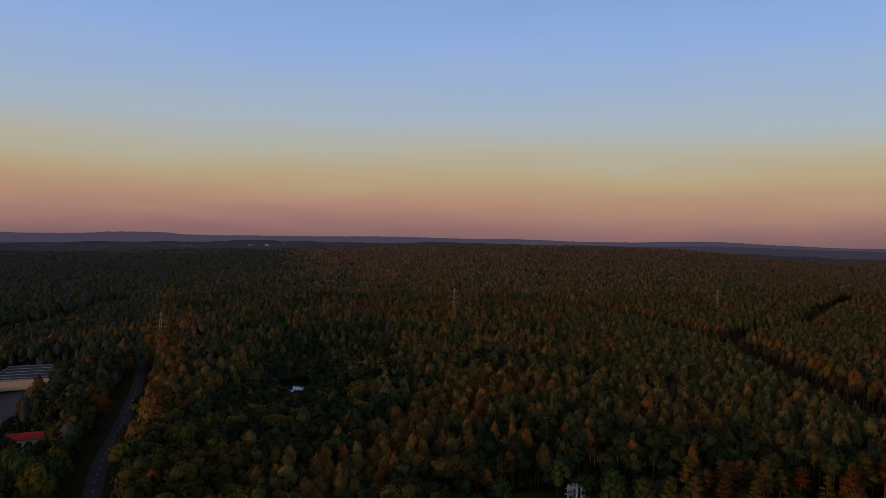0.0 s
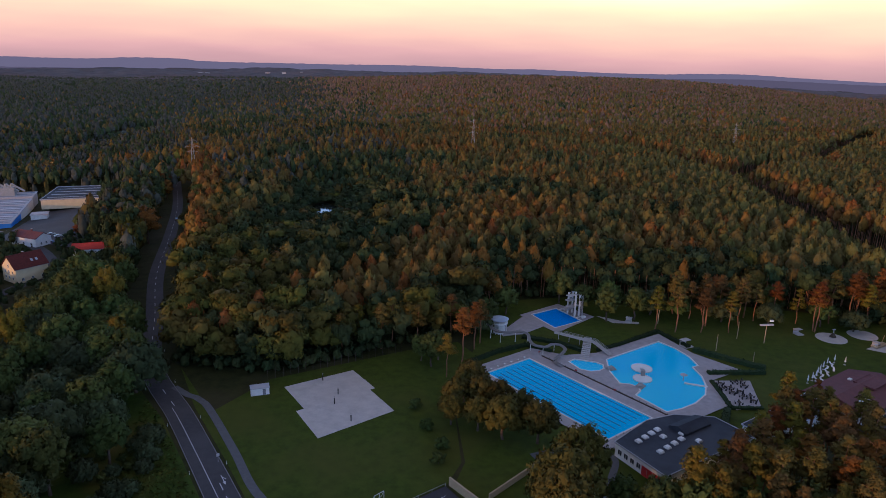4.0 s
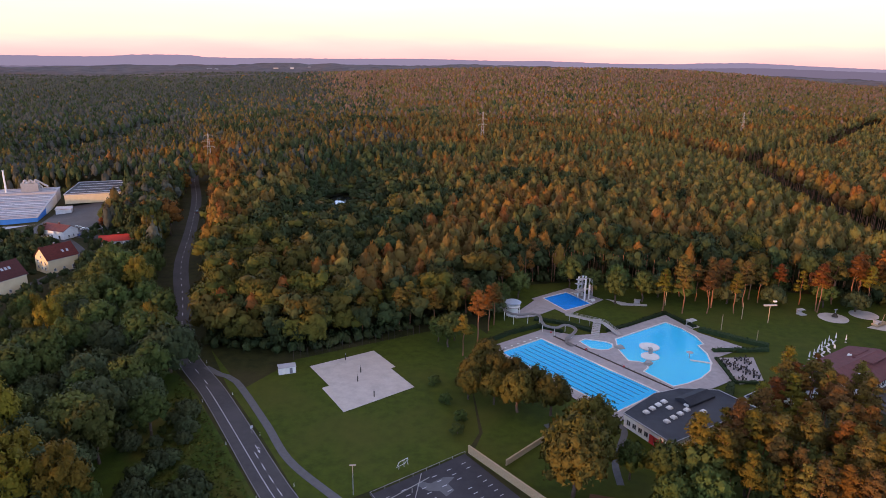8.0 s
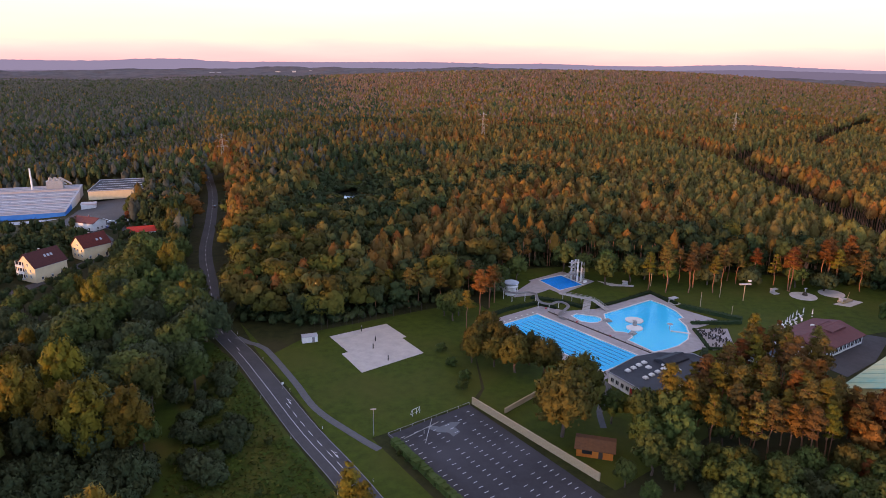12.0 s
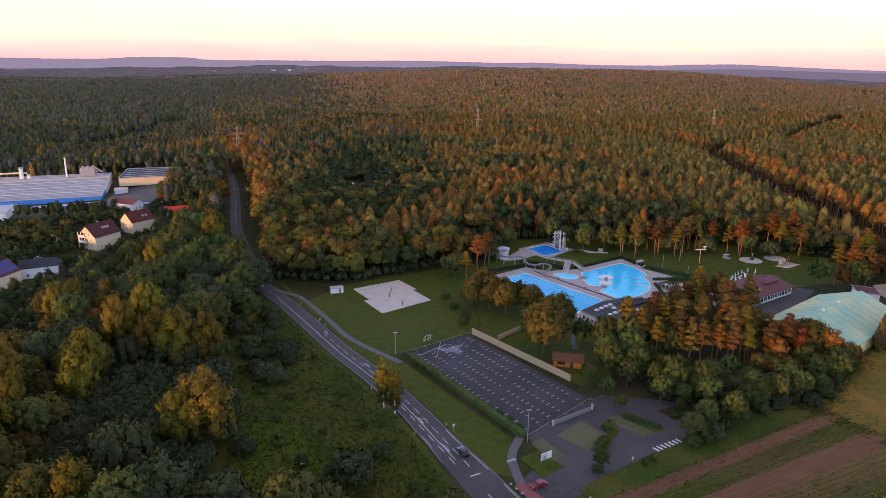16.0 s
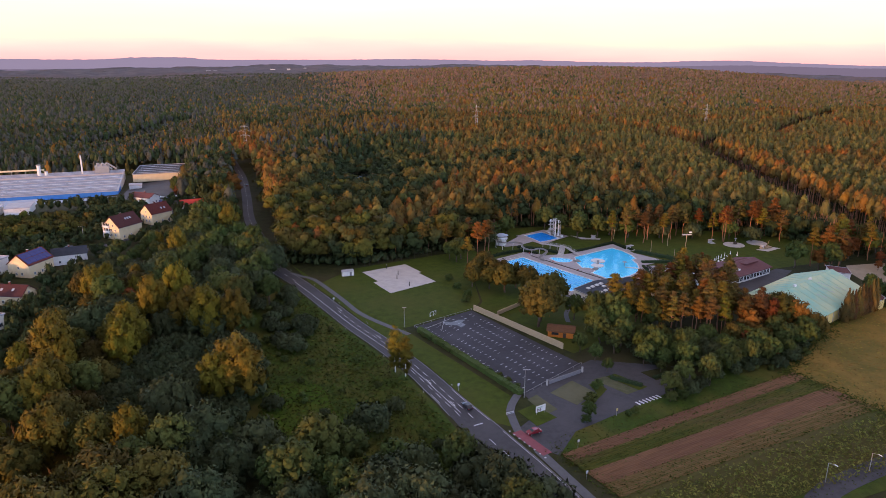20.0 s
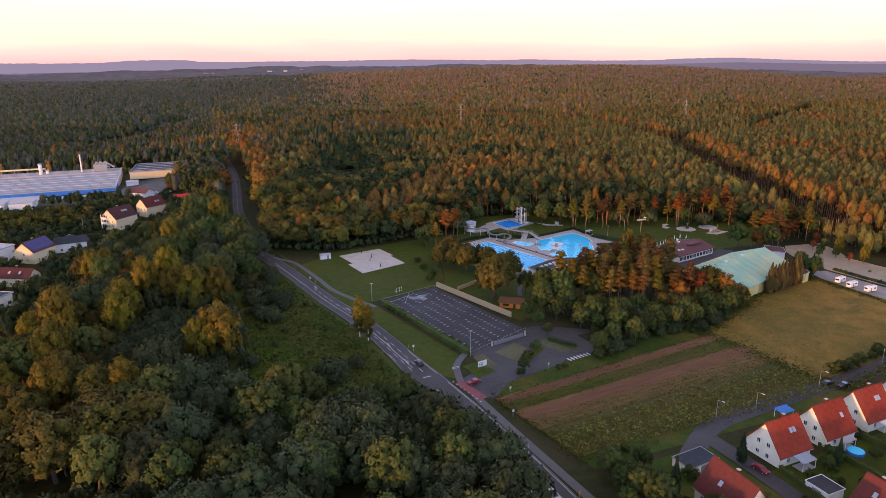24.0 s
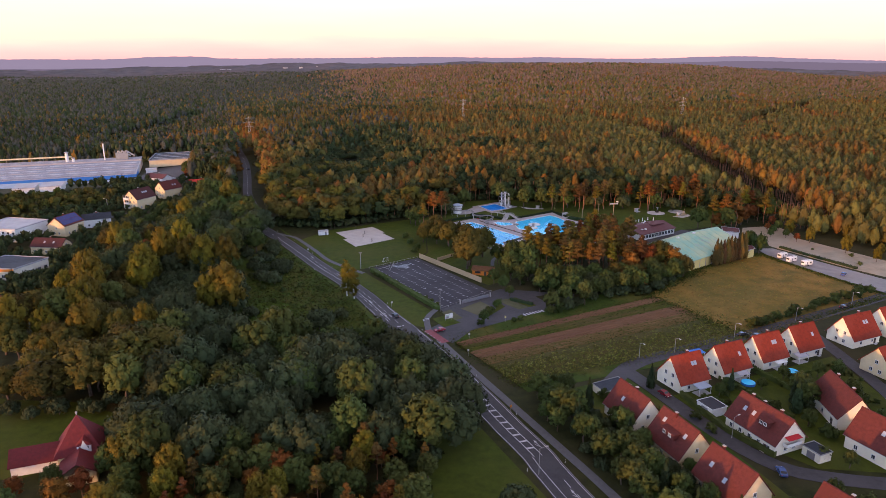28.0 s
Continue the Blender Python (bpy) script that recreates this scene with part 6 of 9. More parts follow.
for y, sh, flip in ((-18, -2.0, 0), (-48, -2.0, 0), (-85, 0.5, 0), (-100, 0.5, 0), (-200, -2.8, 180), (-222, -1.0, 180), (-236, 0.2, 180)):
    x, yy, a = along(road_line, at_y(y))
    b = part("arrow", arrow, None, road)
    b.matrix_basis = Matrix.Translation((x + math.sin(a) * sh, yy - math.cos(a) * sh, 0.128)) @ Matrix.Rotation(a + radians(flip), 4, "Z")
x, y, a = along(road_line, at_y(-113))
b = part("stop_line", boxes(((0.4, 2.9, 0.01), (0, 0, 0))), M["paint"], road)
b.matrix_basis = Matrix.Translation((x - math.sin(a) * 0.4, y + math.cos(a) * 0.4, 0.13)) @ Matrix.Rotation(a, 4, "Z")
for k in range(8):
    b = part("crossing_mark", boxes(((0.5, 0.5, 0.01), (0, 0, 0))), M["paint"], road)
    b.matrix_basis = pose(25.6 + 0.9 * k, -117.6 - 2.0 * k, 0.15, 0, 0, -65)
for k in range(7):
    b = part("hatch_bar", bar, None, road)
    b.matrix_basis = pose(67.9 + 1.35 * k, -107.2 + 0.56 * k, 0.125, 0, 0, 40)

# ---- kerbs ----
for sgn in (-1, 1):
    line = [p for p in offset_line(road_line, [sgn * (w / 2 + 0.12) for w in road_w]) if -330 < p[1] < 44 and not (sgn > 0 and -134 < p[1] < -108)]
    if sgn > 0:
        line = [p for p in line if p[1] > -110]
    tagged(ribbon("kerb", line, 0.2, 0.16, M["kerb"], thick=0.2), "pale stone kerb of the main road", "kerb", kind="structure")


# ---- bath house with flat roof ----
def flat_house(name, pts, h, wall, roof, label, category="building", parapet=0.35, z=0.0):
    o = pts[0]
    loc = [(p[0] - o[0], p[1] - o[1]) for p in pts]
    root = base(name, pose(o[0], o[1], z), label, category)
    slab("wall", loc, 0.0, h, M[wall], root)
    slab("roof", grown(loc, 0.35), h + 0.004, h + 0.28, M[roof], root)
    slab("parapet", grown(loc, 0.42), h + 0.1, h + 0.28 + parapet, M["roof_grey"], root, holes=[grown(loc, 0.2)])
    return root


def row_of_windows(root, a, b, n, z, w=1.2, h=1.2, frame_mat="white"):
    """Windows along a wall from a to b, in the building's own plan, facing to the right of that way."""
    a, b = Vector(a), Vector(b)
    d = b - a
    for k in range(n):
        p = a + d * ((k + 0.5) / n)
        s = Vector((d.y, -d.x)).normalized() * 0.03
        window(root, (p.x + s.x, p.y + s.y, z), math.degrees(math.atan2(d.y, d.x)), w, h, frame_mat)


bath = flat_house("bath_house", [(78.0, -15.6), (84.5, -31.6), (116.0, -16.5), (111.0, -6.0), (100.0, -3.6), (91.0, -6.0)], 3.9, "white", "roof_felt", "flat-roofed white bath house with red doors and roof domes", parapet=0.12)


def bath_at(x, y):
    return x - 78.0, y + 15.6


for k, (x, y) in enumerate([(84, -16.2), (86.6, -14.4), (89.2, -12.6), (91.6, -11.0), (91.6, -14.6), (87.6, -21.6), (90.4, -19.8), (93.2, -18.0), (96.0, -16.2), (97.4, -13.6), (100.2, -17.6)]):
    d = part("roof_dome", boxes(((1.5, 1.5, 0.35), (0, 0, 0.17)), ((1.2, 1.2, 0.25), (0, 0, 0.45))), M["white"], bath, "white roof dome")
    d.matrix_basis = Matrix.Translation((*bath_at(x, y), 4.2)) @ Matrix.Rotation(radians(-66), 4, "Z")
v, f = gable_mesh(11, 5.6, 0.7, 1.7)
p = part("raised_roof", mesh_of("raised_roof", v, f, M["roof_felt"]), None, bath, "dark raised hipped roof")
p.matrix_basis = Matrix.Translation((*bath_at(101.5, -10.0), 4.15)) @ Matrix.Rotation(radians(26), 4, "Z")
a, b = Vector(bath_at(78.0, -15.6)), Vector(bath_at(84.5, -31.6))
ang = math.atan2((b - a).y, (b - a).x)
for k in range(4):
    c = a.lerp(b, 0.60 + 0.105 * k)
    d = part("garage_door", boxes(((1.65, 0.10, 2.6), (0, -0.05, 1.35))), M["red_paint"], bath, "red door")
    d.matrix_basis = Matrix.Translation((c.x, c.y, 0)) @ Matrix.Rotation(ang, 4, "Z")
    for j in range(3):
        part("groove", boxes(((1.6, 0.03, 0.05), (0, -0.115, 0.7 + 0.65 * j))), M["wood_dark"], d)
row_of_windows(bath, a.lerp(b, 0.04), a.lerp(b, 0.55), 4, 1.9, 1.4, 1.5)
c, d = Vector(bath_at(84.5, -31.6)), Vector(bath_at(116.0, -16.5))
row_of_windows(bath, c.lerp(d, 0.05), c.lerp(d, 0.95), 9, 1.9, 1.6, 1.3)

# ---- restaurant with maroon roof ----
rest = base("restaurant", pose(165.5, 6.5, 0, 0, 0, 27), "low white restaurant with a wide maroon roof", "building")
v, f = gable_mesh(28, 18, 3.5, 5.8)
part("wall", mesh_of("wall", v, f, M["white"]), None, rest)
for side in (-1, 1):
    v, f = roof_side(28, 18, 3.5, 5.8, side, 0.8, 0.25)
    part("roof", mesh_of("roof", v, f, M["roof_maroon"]), None, rest)
part("roof_step", boxes(((10, 6, 0.5), (6, -1.2, 5.65)), ((10.4, 0.4, 0.7), (6, 1.9, 5.7))), M["roof_maroon"], rest)
part("gable_cladding", mesh_of("gable_cladding", [(-14.12, -9.1, 3.3), (-14.12, 9.1, 3.3), (-14.12, 0, 5.85), (-14.0, -9.1, 3.3), (-14.0, 9.1, 3.3), (-14.0, 0, 5.85)], [(0, 2, 1), (3, 4, 5), (0, 1, 4, 3), (1, 2, 5, 4), (2, 0, 3, 5)], M["roof_maroon"]), None, rest, "maroon clad gable")
row_of_windows(rest, (-13.5, -9), (13.5, -9), 10, 1.75, 2.2, 1.9)
row_of_windows(rest, (14, -8.5), (14, 8.5), 5, 1.75, 2.0, 1.6)
for x, y in ((-9, -5), (-6.5, -5.4), (3, 4)):
    part("roof_dome", boxes(((1.1, 1.1, 0.5), (x, y, 5.8 - abs(y) * 0.256 + 0.45))), M["white"], rest, "white roof dome")
wing = flat_house("restaurant_wing", [(118.0, -9.0), (120.0, -14.0), (160.0, 0.0), (155.0, 10.5), (139.0, 1.5)], 3.2, "white", "roof_felt", "long low wing with dark felt roof and roof domes", parapet=0.1)
for k in range(5):
    d = part("roof_dome", boxes(((1.3, 1.3, 0.5), (17.5 + 4.6 * k, 5.5 + 2.1 * k, 3.65))), M["white"], wing, "white roof dome")


# ---- sports hall ----
def big_hall(name, x, y, yaw, L, W, eave, ridge, wall, roof, label, z=0.0, vents=()):
    root = base(name, pose(x, y, z, 0, 0, yaw), label, "hall")
    v, f = gable_mesh(L, W, eave, ridge)
    part("wall", mesh_of("wall", v, f, M[wall]), None, root)
    for side in (-1, 1):
        v, f = roof_side(L, W, eave, ridge, side, 0.5, 0.25)
        r = part("roof", mesh_of("roof", v, f, M[roof]), None, root)
        slope = math.atan2(ridge - eave, W / 2)
        for k in range(1, int(L / 5)):
            sx = -L / 2 + 5 * k
            q = part("seam", boxes(((0.14, W / 2 / math.cos(slope), 0.1), (0, 0, 0))), M[roof], r)
            q.matrix_basis = Matrix.Translation((sx, side * W / 4, (eave + ridge) / 2 + 0.28 / math.cos(slope))) @ Matrix.Rotation(-slope * side, 4, "X")
    for vx, vs in vents:
        part("ridge_vent", boxes(((1.6, 0.9, 0.8), (vx, vs, ridge + 0.4))), M["white"], root, "white ridge vent")
    return root


hall = big_hall("sports_hall", 171.5, -36.5, 31.5, 47, 31, 5.0, 11.0, "yellow_wall", "roof_green", "large yellow sports hall with a faded green roof", vents=((-12, 0), (2, 0)))
for k in range(9):
    part("wall_post", boxes(((0.25, 0.15, 4.8), (-21 + 5.2 * k, -15.6, 2.4))), M["concrete"], hall)
for sx, sy, ln in ((1.5, -0.45, 7), (5.0, -0.30, 5), (10.5, -0.62, 6), (-6, -0.55, 4)):
    q = part("roof_streak", boxes(((0.22, ln, 0.05), (0, 0, 0))), M["roof_grey"], hall, "thin grey line mark across the roof")
    q.matrix_basis = Matrix.Translation((sx, sy * 15.5, 11.0 - abs(sy) * 6.0 + 0.36)) @ Matrix.Rotation(math.atan2(6, 15.5), 4, "X") @ Matrix.Rotation(radians(38), 4, "Z")
flat_house("hall_annex", [(198.5, -41), (198, -46), (202.5, -43.5), (204, -38)], 4.2, "yellow_wall", "roof_maroon", "small yellow annex beside the hall", parapet=0.1)
flat_house("changing_hut", [(206, -6), (213, -10), (217, -2), (210, 3)], 3.4, "white", "roof_maroon", "small hut with a dull red roof", parapet=0.1)

# ---- the works ----
M["roof_pale"] = material("roof_pale", (0.46, 0.49, 0.55), (0.40, 0.43, 0.50), 0.3, 0.6)
M["roof_rib"] = material("roof_rib", (0.20, 0.23, 0.29), (0.16, 0.18, 0.23), 0.3, 0.7)
zf = ground_z(-215, 300)
FU, FV = Vector((0.975, 0.222)), Vector((-0.222, 0.975))


def works_at(s, t):
    p = Vector((-192, 266)) - FU * s + FV * t
    return (p.x, p.y)


for k, (s0, s1, t0, t1, h, wall, roof, lab) in enumerate([(0, 175, 0, 7, 5.9, "blue_wall", "roof_sheet", "blue-fronted factory shed with pale sheet roof"), (0, 175, 7.3, 29, 6.0, "blue_wall", "roof_sheet", "wide factory shed with pale blue-grey sheet roof"),
                                                          (0, 175, 29.3, 50, 6.3, "white", "roof_sheet", "wide factory shed with pale ribbed roof"), (0, 175, 50.3, 72, 6.6, "white", "roof_sheet", "deep factory shed with pale ribbed roof"),
                                                          (0, 175, 72.3, 90, 7.8, "concrete", "roof_grey", "pale factory hall with grey flat roof")]):
    fh = flat_house("factory_hall", [works_at(s1, t0), works_at(s0, t0), works_at(s0, t1), works_at(s1, t1)], h, wall, roof, lab, "factory", 0.25, zf)
    o = Vector(works_at(s1, t0))
    for j in range(max(2, int((t1 - t0) / 4.5))):
        tt = t0 + (j + 0.5) * (t1 - t0) / max(2, int((t1 - t0) / 4.5))
        a0, a1 = Vector(works_at(s1 - 1, tt)) - o, Vector(works_at(s0 + 1, tt)) - o
        part("roof_rib", rod((a0.x, a0.y, h + 0.36), (a1.x, a1.y, h + 0.36), 0.3, seg=6), M["roof_rib"], fh)
    if k in (1, 2, 3):
        for j in range(9):
            c = Vector(works_at(s1 - 12 - 19 * j, (t0 + t1) / 2)) - o
            q = part("roof_light", boxes(((17.6, 1.3, 0.4), (0, 0, 0))), M["roof_pale"], fh, "pale roof light")
            q.matrix_basis = Matrix.Translation((c.x, c.y, h + 0.5)) @ Matrix.Rotation(math.atan2(FU.y, FU.x), 4, "Z")
    if k == 4:
        for j in range(24):
            c = Vector(works_at(s1 - 5 - 7 * j, t0 - 0.08)) - o
            window(fh, (c.x, c.y, h - 1.6), math.degrees(math.atan2(FU.y, FU.x)), 4.5, 1.1, "galv")


def stack(x, y, h, r, mat, label, name="chimney_stack"):
    root = base(name, pose(x, y, zf), label, "chimney")
    part("shaft", rod((0, 0, 0), (0, 0, h), r, r * 0.8, 14), M[mat], root)
    part("collar", rod((0, 0, h - 0.6), (0, 0, h + 0.1), r * 1.1, r * 1.1, 14), M["galv"], root)


stack(-241, 336, 24, 0.7, "white", "tall pale factory chimney")
stack(-273, 330, 17, 1.7, "white", "stout white factory silo", "silo")
stack(-268, 331, 11.5, 1.5, "white", "short white factory silo", "silo")
duct = base("filter_plant", pose(-226, 340, zf + 8.2, 0, 0, 13), "grey filter plant with bent ducts on the roof", "machine")
part("body", boxes(((11, 7, 6), (0, 0, 3))), M["galv"], duct)
for dx in (-3.5, 0, 3.5):
    part("duct", add_rod(rod((dx, -2, 6), (dx + 0.4, -2, 8.4), 0.7), (dx + 0.4, -2, 8.4), (dx + 8, -2, 3), 0.7), M["galv"], duct)
gantry = base("pipe_bridge", pose(-294, 322, zf, 0, 0, 13), "long pale pipe bridge above the roofs", "pipe bridge")
part("pipe", rod((-40, 4, 12.6), (26, 4, 12.6), 0.7), M["render_cream"], gantry)
for k in range(7):
    part("support", rod((-38 + 10 * k, 4, 8.0), (-38 + 10 * k, 4, 12.6), 0.22), M["galv"], gantry)
zw = -6.2
wh = flat_house("warehouse", [(-195, 317), (-157, 326), (-163, 371), (-201, 363)], 6.2, "render_cream", "roof_felt", "cream warehouse with dark flat roof and light strips", "factory", 0.5, zw)
for k in range(4):
    q = part("roof_light", boxes(((33, 0.4, 0.18), (0, 0, 0))), M["roof_pale"], wh, "white roof light strip")
    q.matrix_basis = Matrix.Translation((17.6 - 1.4 * k, 11.0 + 10.0 * k, 6.66)) @ Matrix.Rotation(radians(13), 4, "Z")
flat_house("warehouse_annex", [(-156, 332), (-141, 337), (-144, 358), (-159, 354)], 4.4, "white", "roof_grey", "white annex beside the cream warehouse", "building", 0.1, zw)
flat_house("gate_house", [(-190, 288), (-181, 290), (-183, 298), (-192, 296)], 3.2, "white", "roof_grey", "small white gate house of the works", "building", 0.1, ground_z(-186, 292))
flat_house("low_shed", [(-290, 214), (-236, 226), (-241, 246), (-295, 234)], 4.6, "blue_wall", "roof_sheet", "low blue factory shed in front of the works", "building", 0.1, zf)
flat_house("low_shed", [(-232, 230), (-184, 244), (-187, 255), (-235, 241)], 2.6, "white", "roof_sheet", "low white shed in front of the works", "building", 0.1, zf + 1.2)
for x in (-253, -236):
    flat_house("low_shed", [(x, 176 + (x + 253) * 0.3), (x + 14, 180 + (x + 253) * 0.3), (x + 10, 198 + (x + 253) * 0.3), (x - 4, 194 + (x + 253) * 0.3)], 4.6, "white", "roof_grey", "small white storage shed by the trees", "building", 0.1, ground_z(-240, 185))

# ---- west side blocks ----
blk = flat_house("office_block", [(-210, 40), (-186, 32), (-178, 54), (-203, 62)], 7.0, "white", "roof_grey", "white two-storey office block with flat roof", "building", 0.3)
row_of_windows(blk, (0, 0), (24, -8), 8, 2.2, 1.6, 1.3)
row_of_windows(blk, (0, 0), (24, -8), 8, 5.0, 1.6, 1.3)
blk = flat_house("flat_building", [(-178, -32), (-156, -37), (-148, -20), (-170, -14)], 5.4, "render_white", "roof_felt", "white flat-roofed building with an orange fascia", "building", 0.3)
part("fascia", boxes(((22.4, 0.2, 1.3), (11, -2.8, 5.0), Matrix.Rotation(radians(-13), 4, "Z"))), M["wood_orange"], blk, "orange fascia")
row_of_windows(blk, (0, 0), (22, -5), 6, 1.9, 1.8, 1.5)
row_of_windows(blk, (22, -5), (30, 12), 5, 1.9, 1.8, 1.5)
house(-146.5, -84, 70, 13, 9, 5.6, 8.6, "white", "roof_brown", "white house with brown roof at the wood's edge", side_n=4)

# ---- tower house ----
M["roof_crimson"] = material("roof_crimson", (0.15, 0.020, 0.022), (0.11, 0.016, 0.018), 1.2, 0.75, 0.5, 5.0)
th = base("tower_house", pose(-70.5, -191.5, 0, 0, 0, 14), "house with a steep crimson tower roof and white wing", "house")
part("wall", boxes(((10, 10, 4.6), (0, 0, 2.3))), M["render_cream"], th)
bm = bmesh.new()
bmesh.ops.create_cone(bm, cap_ends=True, segments=4, radius1=8.2, radius2=0.05, depth=8.6, matrix=Matrix.Translation((0, 0, 8.6)) @ Matrix.Rotation(radians(45), 4, "Z"))
part("roof", bm, M["roof_crimson"], th)
part("finial", add_rod(rod((0, 0, 12.6), (0, 0, 13.9), 0.10), (0, 0, 13.3), (0, 0, 13.7), 0.3), M["galv"], th)
dm = part("dormer", boxes(((3.2, 3.0, 2.2), (1.4, -4.0, 5.6))), M["white"], th)
v, f = gable_mesh(3.2, 3.8, 0.0, 1.8)
q = part("dormer_roof", mesh_of("dormer_roof", v, f, M["roof_crimson"]), None, dm)
q.matrix_basis = Matrix.Translation((1.4, -4.0, 6.7)) @ Matrix.Rotation(radians(90), 4, "Z")
window(th, (1.4, -5.53, 5.8), 0, 2.4, 1.6)
part("gable_glazing", mesh_of("gable_glazing", [(0, -5.66, 4.7), (2.9, -5.66, 4.7), (2.9, -5.56, 4.7), (0, -5.56, 4.7), (1.45, -5.66, 8.3), (1.45, -5.56, 8.3)], [(0, 1, 4), (3, 5, 2), (0, 4, 5, 3), (1, 2, 5, 4), (0, 3, 2, 1)], M["white"]), None, th, "white triangular gable window frame")
v, f = gable_mesh(13, 8, 3.0, 5.6)
part("wing_wall", mesh_of("wing_wall", v, f, M["white"]), None, th).matrix_basis = Matrix.Translation((-9.5, 1.0, 0))
for side in (-1, 1):
    v, f = roof_side(13, 8, 3.0, 5.6, side)
    part("wing_roof", mesh_of("wing_roof", v, f, M["roof_crimson"]), None, th).matrix_basis = Matrix.Translation((-9.5, 1.0, 0))
for side in (-1, 1):
    v, f = roof_side(9, 9, 3.2, 6.2, side)
    part("porch_roof", mesh_of("porch_roof", v, f, M["roof_crimson"]), None, th).matrix_basis = Matrix.Translation((0.5, -8.5, 0)) @ Matrix.Rotation(radians(90), 4, "Z")
part("porch_wall", boxes(((8, 8, 3.2), (0.5, -8.5, 1.6))), M["render_cream"], th)


# ---- slide tower, slide, diving tower ----
st = base("slide_tower", pose(65.2, 69.4, 0.2), "round white slide tower with domed grey roof", "tower")
st.scale = (0.90, 0.90, 0.70)
part("core", rod((0, 0, 0), (0, 0, 6.0), 2.4, 2.4, 20), M["white"], st)
part("platform", rod((0, 0, 5.2), (0, 0, 5.5), 3.5, 3.5, 20), M["concrete"], st)
for k in range(14):
    a = 2 * math.pi * k / 14
    part("column", rod((3.2 * math.cos(a), 3.2 * math.sin(a), 0), (3.2 * math.cos(a), 3.2 * math.sin(a), 7.9), 0.11, seg=6), M["white"], st)
bm = bmesh.new()
bmesh.ops.create_cone(bm, cap_ends=True, segments=20, radius1=3.9, radius2=2.6, depth=0.7, matrix=Matrix.Translation((0, 0, 8.2)))
bmesh.ops.create_cone(bm, cap_ends=True, segments=20, radius1=2.6, radius2=0.3, depth=0.5, matrix=Matrix.Translation((0, 0, 8.8)))
part("roof", bm, M["roof_sheet"], st)
part("railing", rod((0, 0, 5.6), (0, 0, 6.5), 3.45, 3.45, 20), M["white"], st)
part("side_platform", boxes(((3.0, 2.4, 0.3), (-4.4, -1.0, 5.3)), ((3.0, 0.1, 1.0), (-4.4, -2.2, 5.9))), M["concrete"], st)


def tube_curve(pts, r0, r1, half=True, seg=10):
    """A half-open chute swept along points."""
    V, F = [], []
    n = len(pts)
    P = [Vector(p) for p in pts]
    k = seg + 1
    for i in range(n):
        d = (P[min(i + 1, n - 1)] - P[max(i - 1, 0)]).normalized()
        s = d.cross(Vector((0, 0, 1))).normalized()
        u = s.cross(d)
        for j in range(k):
            a = math.pi + math.pi * j / seg
            V.append(tuple(P[i] + s * math.cos(a) * r0 + u * math.sin(a) * r0))
        for j in range(k):
            a = math.pi + math.pi * j / seg
            V.append(tuple(P[i] + s * math.cos(a) * r1 + u * math.sin(a) * r1))
    for i in range(n - 1):
        a, b = i * 2 * k, (i + 1) * 2 * k
        for j in range(seg):
            F.append((a + j, a + j + 1, b + j + 1, b + j))
            F.append((a + k + j + 1, a + k + j, b + k + j, b + k + j + 1))
        F.append((a, b, b + k, a + k))
        F.append((a + seg, a + k + seg, b + k + seg, b + seg))
    return V, F


SL = [(61.6, 67.4, 4.7), (61.0, 63.6, 4.6), (63.0, 60.4, 4.5), (66.8, 59.4, 4.4), (70.8, 60.6, 4.2), (73.2, 58.0, 4.1), (72.6, 53.2, 3.9), (73.4, 49.3, 3.7), (77.0, 47.8, 3.5), (80.6, 50.8, 3.1), (83.4, 50.6, 2.7), (84.3, 47.8, 2.2), (82.0, 45.0, 1.7), (79.4, 42.6, 1.3), (78.6, 39.8, 1.0), (80.2, 37.2, 0.8)]
P3 = [Vector(p) for p in SL]
fine = []
for i in range(len(P3) - 1):
    p0, p1, p2, p3 = P3[max(i - 1, 0)], P3[i], P3[i + 1], P3[min(i + 2, len(P3) - 1)]
    for j in range(5):
        t = j / 5
        fine.append(0.5 * (2 * p1 + (p2 - p0) * t + (2 * p0 - 5 * p1 + 4 * p2 - p3) * t * t + (3 * p1 - p0 - 3 * p2 + p3) * t ** 3))
fine.append(P3[-1])
slide = base("water_slide", pose(0, 0, 0), "long winding dull grey water slide on posts", "water slide")
v, f = tube_curve(fine, 0.62, 0.54)
M["slide_grey"] = material("slide_grey", (0.25, 0.23, 0.22), (0.19, 0.175, 0.17), 0.8, 0.5)
part("chute", mesh_of("chute", v, f, M["slide_grey"]), None, slide)
for i in range(4, len(fine) - 6, 7):
    p = fine[i]
    part("post", rod((p.x, p.y, 0.1), (p.x, p.y, p.z - 0.55), 0.12), M["white"], slide)

